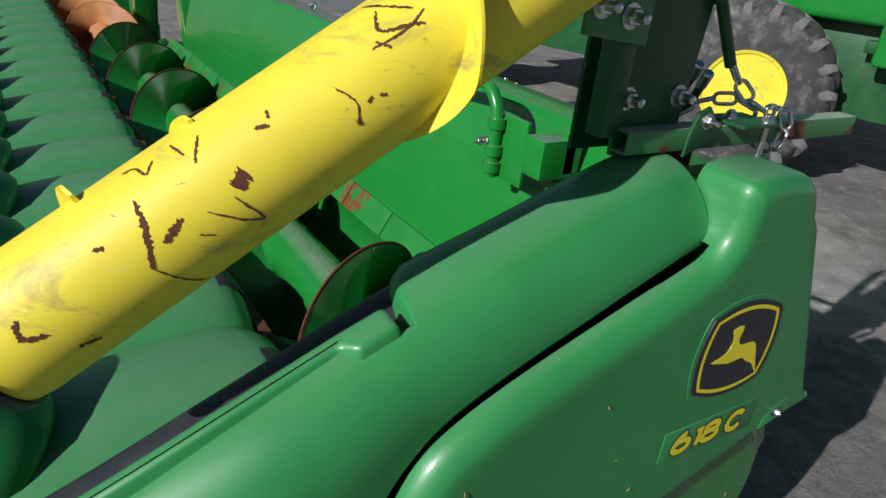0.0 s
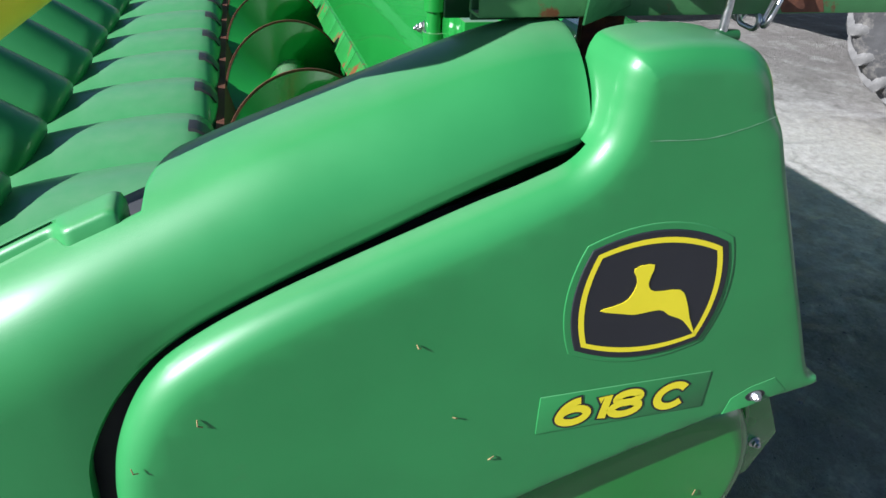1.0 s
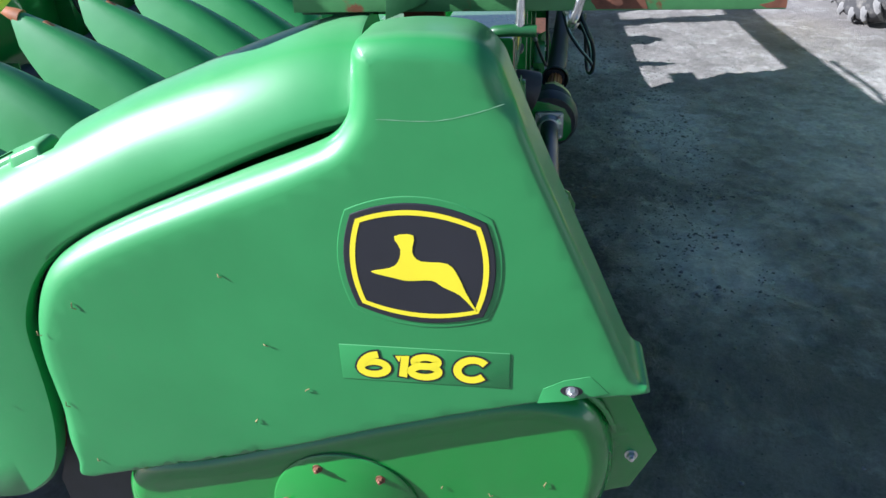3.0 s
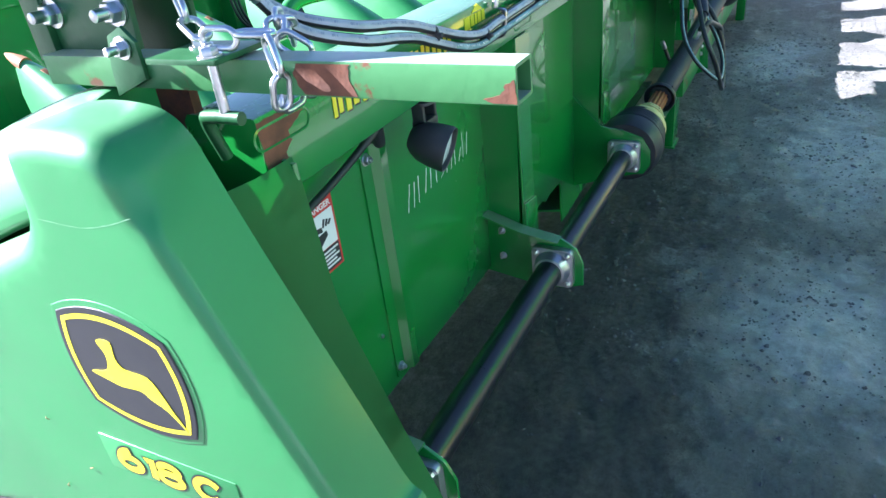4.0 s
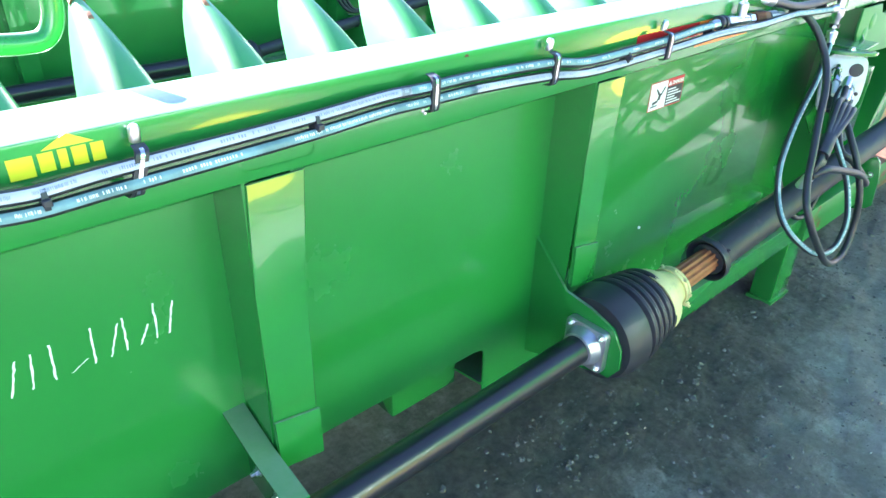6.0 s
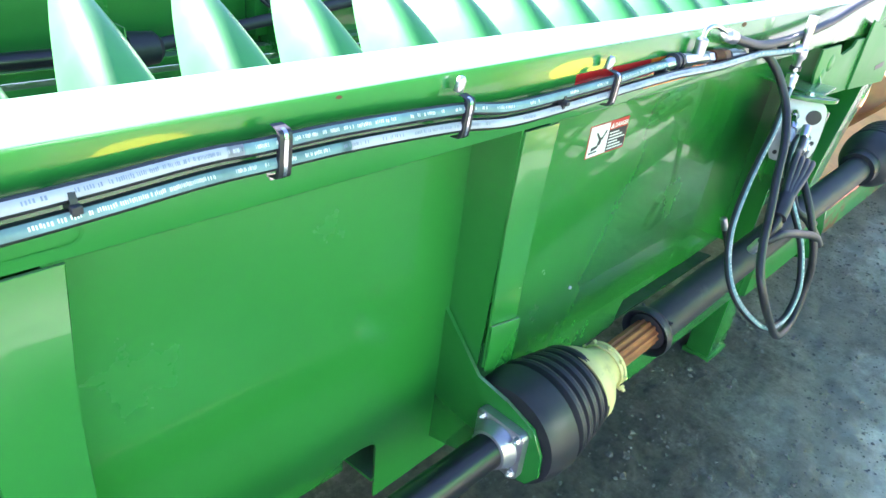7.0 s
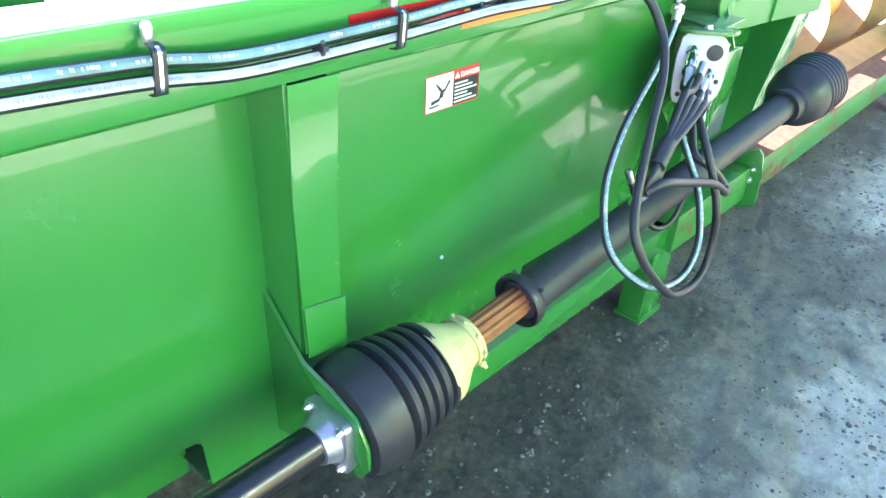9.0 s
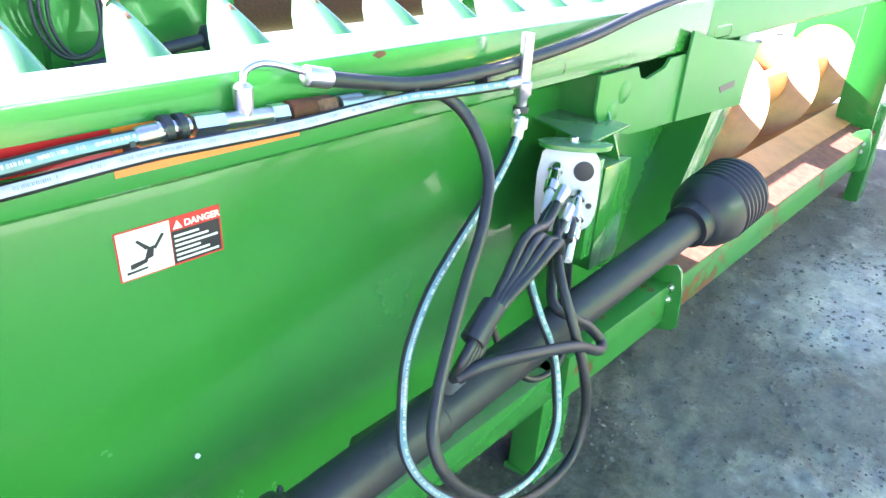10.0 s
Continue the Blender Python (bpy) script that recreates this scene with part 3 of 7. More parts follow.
def build_rear_wall():
    pts = [(-1.05, 1.44), (2.83, 1.44), (2.83, 0.52), (2.50, 0.51), (2.02, 0.51), (1.985, 0.41), (1.16, 0.375), (0.817, 0.36), (0.812, 0.546), (0.807, 0.560), (0.796, 0.568), (0.763, 0.574), (0.676, 0.574), (0.664, 0.582), (0.645, 0.570), (0.61, 0.563), (0.59, 0.586), (-1.05, 0.60)]
    w = part("rear_wall", prism(pts, "y", WALL_Y, WALL_Y + 0.006), green_paint, header, "glossy green sheet steel rear wall")
    # rolled lower flange
    part("lower_flange", prism([(WALL_Y + 0.0062, 0.615), (WALL_Y + 0.09, 0.603), (WALL_Y + 0.09, 0.597), (WALL_Y + 0.0062, 0.606)], "x", -1.05, 0.63), green_paint, header)
    part("lower_flange", prism([(WALL_Y + 0.0062, 0.425), (WALL_Y + 0.25, 0.39), (WALL_Y + 0.25, 0.384), (WALL_Y + 0.0062, 0.417)], "x", 0.81, 2.83), green_paint, header)
    # trough floor and its sloping back sheet
    prof = [(WALL_Y + 0.02, TOP_Z - 0.02), (0.36, 1.40), (0.41, 1.20), (0.438, 0.98)]
    prof += [(0.771 + 0.345 * math.cos(a), 0.736 + 0.345 * math.sin(a)) for a in [radians(155 + 11 * i) for i in range(15)]]
    bm = bmesh.new()
    for a, b in ((-1.12, 3.62),):
        rows = [[bm.verts.new((x, y, z)) for y, z in prof] for x in (a, b)]
        back = [[bm.verts.new((x, y + (0 if i > 5 else -0.006), z - 0.006)) for i, (y, z) in enumerate(prof)] for x in (a, b)]
        for i in range(len(prof) - 1):
            bm.faces.new((rows[0][i], rows[0][i + 1], rows[1][i + 1], rows[1][i]))
            bm.faces.new((back[1][i], back[1][i + 1], back[0][i + 1], back[0][i]))
    part("trough", bm, green_paint, header, "green trough sheet behind and under the cross auger", smooth=30)
    part("front_lip", prism([(0.985, 0.46), (1.085, 0.80), (1.09, 0.80), (1.118, 0.802), (1.118, 0.796), (1.094, 0.793), (1.092, 0.79), (1.0, 0.46)], "x", -1.12, 7.9), rust, header, "rusty front lip of the trough")
    # a flat strip riveted along the foot of the back sheet
    for k in range(14):
        x = -1.0 + 0.36 * k
        part("wear_strip", prism([(0.438, 0.972), (0.450, 0.972), (0.506, 0.878), (0.496, 0.872)], "x", x, x + 0.352, 0.002), green_worn, header)
    return w


build_rear_wall()


def build_top_beam():
    f = FACE_Y
    # front face with a rolled top edge, flat top and lower lip
    prof = [(f + 0.135, LIP_Z - 0.012), (f + 0.02, LIP_Z - 0.012), (f + 0.003, LIP_Z), (f, LIP_Z + 0.02), (f, TOP_Z - 0.007), (f + 0.002, TOP_Z - 0.002), (f + 0.007, TOP_Z), (0.315, TOP_Z), (0.325, TOP_Z - 0.012), (0.325, LIP_Z + 0.03)]
    part("top_beam", prism(prof, "x", -1.115, 3.47), green_paint, header, "green box beam along the top of the rear wall")
    part("top_beam", prism([(y, z - 0.004 if z > 1.5 else z + 0.004) for y, z in prof], "x", 3.474, 7.9), green_dull, header)
    # embossed oval slots
    for x, z in ((-1.052, 1.516), (0.10, 1.442), (1.08, 1.442), (2.55, 1.442), (3.60, 1.442)):
        o = [(x + sx * 0.055 + 0.022 * math.cos(a), z + 0.022 * math.sin(a)) for sx, lo in ((1, -90), (-1, 90)) for a in [radians(lo + 22.5 * i) for i in range(9)]]
        i_ = [(x + sx * 0.055 + 0.017 * math.cos(a), z + 0.017 * math.sin(a)) for sx, lo in ((1, -90), (-1, 90)) for a in [radians(lo + 22.5 * i) for i in range(9)]]
        bm = bmesh.new()
        va = [bm.verts.new((p[0], f - 0.0005, p[1])) for p in o]
        vb = [bm.verts.new((p[0], f - 0.0014, p[1])) for p in i_]
        for k in range(len(o)):
            bm.faces.new((va[k], va[(k + 1) % len(o)], vb[(k + 1) % len(o)], vb[k]))
        part("embossed_slot", bm, green_paint, header)


build_top_beam()


def build_rust_patch():
    """Flaked paint at the beam's end, bare down to rust."""
    rnd = random.Random(21)
    pts = [(-1.112, 1.545), (-1.06, 1.548), (-0.985, 1.54), (-1.0, 1.523), (-1.045, 1.51), (-1.035, 1.49), (-1.06, 1.475), (-1.05, 1.455), (-1.085, 1.445), (-1.112, 1.44)]
    out = []
    for (a, b), (c, d) in zip(pts, pts[1:] + pts[:1]):
        for k in range(5):
            out.append((a + (c - a) * k / 5 + rnd.uniform(-0.003, 0.003), b + (d - b) * k / 5 + rnd.uniform(-0.003, 0.003)))
    part("rust_patch", prism(out, "y", FACE_Y - 0.0006, FACE_Y + 0.001), rust_flake, header, "rusty patch of flaked paint")
    for x, z, w, h in ((-0.445, 1.543, 0.026, 0.005), (1.99, 1.545, 0.018, 0.007), (0.55, 1.545, 0.008, 0.003)):
        ring = [(x + w * math.cos(a) * rnd.uniform(0.6, 1.1), z + h * math.sin(a) * rnd.uniform(0.6, 1.1)) for a in [math.tau * k / 14 for k in range(14)]]
        part("rust_patch", prism(ring, "y", FACE_Y - 0.0006, FACE_Y + 0.001), rust_flake, header)


build_rust_patch()


def build_posts():
    for x, low in ((0.0, 0.70), (1.0, 0.765)):
        pts = [(x + 0.032, LIP_Z - 0.005), (x + 0.15, LIP_Z - 0.005), (x + 0.132, 1.17), (x + 0.132, low), (x + 0.028, low + 0.02), (x + 0.024, 1.17)]
        part("post", prism(pts, "y", FACE_Y, FACE_Y + 0.007, 0.002), green_paint, header, "folded green steel post")
        # folded flank back to the wall
        part("post_flank", prism([(FACE_Y + 0.006, LIP_Z), (WALL_Y, LIP_Z - 0.05), (WALL_Y, 0.57), (FACE_Y + 0.02, low - 0.02), (FACE_Y + 0.006, 1.17)], "x", x + 0.026, x + 0.034), green_paint, header)
        part("post_flank", prism([(FACE_Y + 0.006, LIP_Z), (WALL_Y, LIP_Z), (WALL_Y, low), (FACE_Y + 0.006, low)], "x", x + 0.124, x + 0.130), green_paint, header)
        # doubler plate at the foot of the post
        part("post_foot", prism([(x + 0.026, low + 0.15), (x + 0.136, low + 0.13), (x + 0.138, low - 0.005), (x + 0.03, low + 0.012)], "y", FACE_Y - 0.008, FACE_Y - 0.001, 0.002), green_paint, header)


build_posts()


def build_underside():
    # added out of view so that sun doesn't streak the ground below
    part("sun_block_beam", box((-1.10, 1.04, 0.20), (7.9, 1.20, 0.60), 0.01), green_dark, header, "unseen dark green beam added under the row units to block sun")


build_underside()


def build_bearing_bracket(x, big):
    if big:
        out = [(WALL_Y, 0.90), (0.165, 0.765), (0.07, 0.755), (-0.02, 0.725), (-0.055, 0.665), (-0.06, 0.60), (-0.03, 0.553), (0.02, 0.545), (WALL_Y, 0.46)]
    else:
        out = [(WALL_Y + 0.02, 0.815), (0.165, 0.765), (0.03, 0.742), (-0.02, 0.71), (-0.045, 0.66), (-0.045, 0.57), (0.03, 0.545), (0.16, 0.55), (WALL_Y + 0.02, 0.575)]
    b = part("bearing_bracket", prism(out, "x", x + 0.012, x + 0.022, 0.002), green_paint, header, "green steel bracket plate holding a shaft bearing")
    if not big:
        part("bracket_lip", prism([(WALL_Y + 0.02, 0.815), (0.165, 0.765), (0.03, 0.742), (0.03, 0.748), (0.165, 0.772), (WALL_Y + 0.02, 0.822)], "x", x - 0.03, x + 0.022), green_paint, header)
    for z in () if big else (0.745, 0.645):
        part("bolt", hexbolt((x + 0.012, 0.245, z), (-1, 0, 0), 0.010, stud=0.01), zinc, b)


def build_flange_bearing(x):
    t = thing("flange_bearing", "silver cast four-bolt flange bearing on a green bracket", "bearing", (x, 0.057, 0.638), "bearings on the drive shaft")
    yc, zc, h = 0.057, 0.638, 0.072
    out = [(yc + sy * (h - 0.016) + 0.016 * math.cos(a), zc + sz * (h - 0.016) + 0.016 * math.sin(a)) for sy, sz, s in ((1, 1, 0), (-1, 1, 90), (-1, -1, 180), (1, -1, 270)) for a in [radians(s + 18 * i) for i in range(6)]]
    part("flange", prism(out, "x", x - 0.012, x + 0.012, 0.003), castiron, t, "silver cast flange")
    part("hub", lathe([(0, 0.064), (0.008, 0.062), (0.022, 0.054), (0.034, 0.052), (0.036, 0.046)], (x - 0.012, yc, zc), (-1, 0, 0), 36), castiron, t)
    for dy in (-0.055, 0.055):
        for dz in (-0.055, 0.055):
            part("bolt", hexbolt((x - 0.012, yc + dy, zc + dz), (-1, 0, 0), 0.0095, stud=0.004), zinc, t)
            part("nut", hexbolt((x + 0.022, yc + dy, zc + dz), (1, 0, 0), 0.0095, washer=False, stud=0.006), zinc, t)


for bx, big in ((-1.0, False), (0.0, False), (1.0, True)):
    build_bearing_bracket(bx, big)
    build_flange_bearing(bx)


# ---- the drive shaft ----
A0, A1 = Vector((1.2, 0.05, 0.645)), Vector((3.215, -0.066, 0.950))


def build_drive_shaft():
    t = thing("drive_shaft", "black telescoping drive shaft with ribbed boots and rusty bar", "drive shaft", (1.5, 0.05, 0.64))
    part("front_tube", lathe([(0, 0.045), (2.2, 0.045)], (-1.2, 0.057, 0.638), (1, 0, 0), 40), black_gloss, t, "glossy black steel tube")
    d = (A1 - A0).normalized()
    # near boot: a plain collar, then five rolls
    prof = [(0.0, 0.10), (0.004, 0.135), (0.03, 0.148), (0.085, 0.152)]
    for k in range(5):
        s = 0.10 + 0.033 * k
        r = 0.150 - 0.006 * k
        prof += [(s, r - 0.022), (s + 0.003, r - 0.018), (s + 0.009, r - 0.003), (s + 0.016, r), (s + 0.024, r - 0.003), (s + 0.030, r - 0.018)]
    prof += [(0.268, 0.108), (0.275, 0.085)]
    part("boot", lathe([(a * 1.08, b) for a, b in prof], (1.026, 0.057, 0.642), (1, 0, 0.03), 48), black_rubber, t, "black ribbed rubber boot")
    c = A0 + d * 0.10
    part("cone", lathe([(-0.002, 0.104), (-0.002, 0.110), (0.006, 0.113), (0.022, 0.112), (0.040, 0.104), (0.062, 0.088), (0.085, 0.072), (0.105, 0.064), (0.135, 0.061), (0.14, 0.054)], c, d, 44), tan_plastic, t, "pale yellow plastic cone")
    cl = part("clamp_ring", lathe([(0.112, 0.063), (0.112, 0.070), (0.119, 0.070), (0.121, 0.066), (0.127, 0.066), (0.129, 0.070), (0.136, 0.070), (0.136, 0.060)], c, d, 30), tan_plastic, t)
    for k in range(9):
        a = math.tau * k / 9 + 0.3
        part("tooth", lathe([(0, 0.006), (0.010, 0.005)], c + d * 0.124 + frame_of(d) @ Vector((0.068 * math.cos(a), 0.068 * math.sin(a), 0)), frame_of(d) @ Vector((math.cos(a), math.sin(a), 0)), 8), tan_plastic, cl)
    part("screw", hexbolt(c + d * 0.124 + Vector((0, -0.062, -0.034)), (0, -0.9, -0.4), 0.010, washer=False, stud=0.008), tan_plastic, cl)
    # fluted rusty inner bar
    bm = bmesh.new()
    q, o = frame_of(d), A0 + d * 0.2
    star = [(0.042 if k % 4 in (0, 1) else 0.036) for k in range(48)]
    rr = [[bm.verts.new(o + q @ Vector((star[k] * math.cos(math.tau * k / 48), star[k] * math.sin(math.tau * k / 48), s))) for k in range(48)] for s in (0, 0.45)]
    for k in range(48):
        bm.faces.new((rr[0][k], rr[0][(k + 1) % 48], rr[1][(k + 1) % 48], rr[1][k]))
    part("inner_bar", bm, rust_bright, t, "rusty fluted inner bar", smooth=0)
    g = A0 + d * 0.43
    L = (A1 - g).length
    part("tube", lathe([(0.0, 0.050), (0.0, 0.058), (0.40, 0.058), (0.404, 0.054), (L, 0.052)], g, d, 40), black_plastic, t, "scuffed black plastic guard tube")
    co = part("collar", lathe([(0.02, 0.056), (-0.004, 0.068), (-0.012, 0.078), (-0.004, 0.081), (0.010, 0.080), (0.018, 0.077), (0.022, 0.071), (0.034, 0.064)], g, d, 40, close=False), black_rubber, t)
    for a in (0.9, 2.4, 4.2):
        part("bolt", hexbolt(g + d * 0.03 + frame_of(d) @ Vector((0.066 * math.cos(a), 0.066 * math.sin(a), 0)), frame_of(d) @ Vector((math.cos(a), math.sin(a), 0.3)), 0.007, washer=False, stud=0.004), black_rubber, co)
    # far boot
    e = A1 - d * 0.135
    prof = [(0, 0.058), (0.0, 0.070), (0.05, 0.072), (0.06, 0.090), (0.10, 0.112), (0.15, 0.122)]
    for k in range(6):
        s = 0.16 + 0.024 * k
        prof += [(s, 0.112), (s + 0.007, 0.124), (s + 0.014, 0.124), (s + 0.02, 0.113)]
    prof += [(0.31, 0.118), (0.312, 0.06)]
    part("boot", lathe(prof, e, d, 44), black_rubber, t, "black ribbed rubber boot")


build_drive_shaft()


# ---- end shields ----
def panel_radius(y, z):
    """Wide roll along the gap and the top, a tight one along the lower edge."""
    foot = lerp_table([(-0.2, 0.925), (0.086, 0.87), (0.402, 0.774), (0.687, 0.674), (1.122, 0.546), (1.3, 0.50)], y)
    return 0.012 if z < foot + 0.03 else 0.05 + 0.012 * max(0.0, min(1.0, (y - 0.46) / 0.15)) if y > 0.40 else 0.045 if z > 1.5 else 0.022


def build_end_panel():
    out = [(1.235, 0.54), (1.252, 0.62), (1.236, 0.74), (1.232, 0.90), (1.203, 1.018), (1.146, 1.119), (1.066, 1.183), (0.925, 1.253), (0.669, 1.356), (0.540, 1.405), (0.480, 1.433), (0.447, 1.472), (0.435, 1.515), (0.431, 1.560), (0.424, 1.592), (0.402, 1.611), (0.33, 1.620), (0.25, 1.616), (0.208, 1.602), (0.178, 1.572), (0.158, 1.528), (0.115, 1.425), (0.050, 1.28), (-0.027, 1.112), (-0.098, 0.957), (-0.128, 0.928), (-0.11, 0.907), (0.086, 0.87), (0.402, 0.774), (0.687, 0.674), (1.122, 0.546), (1.20, 0.524)]
    p = part("end_panel", moulded(rounded(out, 14), -1.388, lambda y, z: -1.328 if y > 0.45 and z < 1.46 and z > 0.56 else -1.235, panel_radius), green_poly, header, "moulded green plastic end panel with a black and yellow emblem")
    # emblem: raised black badge with a yellow border
    def badge(grow):
        """Four bowed sides between four corners, grown outwards by that much."""
        corners = [(0.437, 1.292), (0.206, 1.283), (0.211, 1.095), (0.440, 1.107)]
        bow = [(0.0, 0.026), (-0.018, 0.0), (0.0, -0.022), (0.017, 0.0)]
        cy, cz, out = 0.322, 1.196, []
        for (y0, z0), (y1, z1), (by, bz) in zip(corners, corners[1:] + corners[:1], bow):
            for k in range(12):
                u = k / 12
                y, z, w = y0 + (y1 - y0) * u, z0 + (z1 - z0) * u, 4 * u * (1 - u)
                y, z = y + by * w, z + bz * w
                d = math.hypot(y - cy, z - cz)
                out.append((y + (y - cy) / d * grow, z + (z - cz) / d * grow))
        return out
    part("emblem_recess", slab(badge(0.026), -1.3895, -1.384, 0.002, 2), green_poly, p)
    e = part("emblem", slab(badge(0.013), -1.392, -1.384, 0.002, 2), black_decal, p, "black badge with a yellow border")
    a, b = badge(0.0), badge(-0.0105)
    bm = bmesh.new()
    va, vb = [bm.verts.new((-1.3926, *q)) for q in a], [bm.verts.new((-1.3926, *q)) for q in b]
    for i in range(len(a)):
        bm.faces.new((va[i], va[(i + 1) % len(a)], vb[(i + 1) % len(a)], vb[i]))
    part("border", bm, yellow_plain, e, "yellow border line")
    sw = [(0.416, 1.180), (0.378, 1.190), (0.362, 1.205), (0.356, 1.232), (0.366, 1.258), (0.330, 1.262), (0.334, 1.226), (0.318, 1.207), (0.268, 1.204), (0.248, 1.176), (0.234, 1.140), (0.215, 1.100), (0.246, 1.135), (0.278, 1.152), (0.30, 1.166), (0.345, 1.163), (0.372, 1.168)]
    part("mark", prism(rounded(sw, 3), "x", -1.3932, -1.3924), yellow_plain, e, "plain yellow shape")
    # model plate
    part("number_plate_recess", box((-1.3900, 0.148, 0.909), (-1.384, 0.501, 0.999), 0.002), green_poly, p)
    def arc(cy, cz, ry, rz, a0, a1, n=14):
        return [(cy + ry * math.cos(radians(a0 + (a1 - a0) * k / n)), cz + rz * math.sin(radians(a0 + (a1 - a0) * k / n))) for k in range(n + 1)]
    # strokes run rightwards and upwards in a unit box
    digits = (("6", 0.461, 0.056, [arc(0.5, 0.32, 0.5, 0.32, 0, 360, 24), arc(0.62, 0.32, 0.62, 0.68, 180, 95)]), ("1", 0.386, 0.018, [[(0.9, 0.0), (0.9, 1.0), (0.1, 0.86)]]), ("8", 0.354, 0.057, [arc(0.5, 0.28, 0.5, 0.28, 0, 360, 24), arc(0.5, 0.77, 0.42, 0.23, 0, 360, 24)]), ("C", 0.259, 0.055, [arc(0.55, 0.5, 0.55, 0.5, 42, 318, 22)]))
    for ch, y0, w, strokes in digits:
        top = None
        for wide, lift, material, name, label in ((0.0128, 0.0006, black_decal, "numeral", "black outline of the numeral " + ch), (0.0086, 0.0012, yellow_plain, "numeral_face", "yellow numeral " + ch)):
            bm = bmesh.new()
            for q, line in enumerate(strokes):
                pts = [Vector((w * a + 0.14 * 0.055 * b, 0.006 + 0.052 * b, 0)) for a, b in line]
                shut = (pts[0] - pts[-1]).length < 1e-5
                prev = None
                for k, v in enumerate(pts):
                    d = pts[(k + 1) % (len(pts) - 1) if shut else min(k + 1, len(pts) - 1)] - pts[(k - 1) % (len(pts) - 1) if shut else max(k - 1, 0)]
                    nrm = Vector((-d.y, d.x, 0)).normalized() * wide
                    ends = (-wide + 0.006 if k == 0 else wide - 0.006) if not shut and k in (0, len(pts) - 1) else 0
                    v = v + d.normalized() * ends
                    row = [bm.verts.new((-1.3902 - lift - 0.0002 * q, y0 - p.x, 0.921 + p.y)) for p in (v - nrm, v + nrm)]
                    if prev:
                        bm.faces.new((prev[0], prev[1], row[1], row[0]))
                    prev = row
            top = part(name, bm, material, top or p, label, smooth=0)
    # a long pale scratch across the flat face
    bm = bmesh.new()
    prev = None
    for k, v in enumerate(spline([(0.384, 1.481, 0), (0.288, 1.479, 0), (0.221, 1.492, 0), (0.166, 1.51, 0)], 6)):
        row = [bm.verts.new((-1.3886, v.x, v.y + dz)) for dz in (-0.0004, 0.0002 + 0.0004 * (k % 3))]
        if prev:
            bm.faces.new((prev[0], prev[1], row[1], row[0]))
        prev = row
    part("scratch", bm, scuff, p, "pale scratch", smooth=0)
    # corner bolt in its pocket
    part("bolt_pocket", prism([(0.090, 0.874), (0.080, 0.914), (0.040, 0.938), (-0.012, 0.953), (-0.052, 0.912), (0.03, 0.885)], "x", -1.3889, -1.384, 0.0006), green_poly, p)
    # flat black patch painted in for the dark hollow behind the bolt
    part("slot_black_patch", prism(rounded([(0.046, 0.912), (0.036, 0.924), (0.012, 0.925), (0.0, 0.914), (0.010, 0.902), (0.034, 0.900)], 3), "x", -1.3893, -1.3886), black_decal, p)
    part("bolt", hexbolt((-1.389, 0.022, 0.912), (-1, 0, 0), 0.0095, stud=0.002), castiron, p)
    return p


build_end_panel()


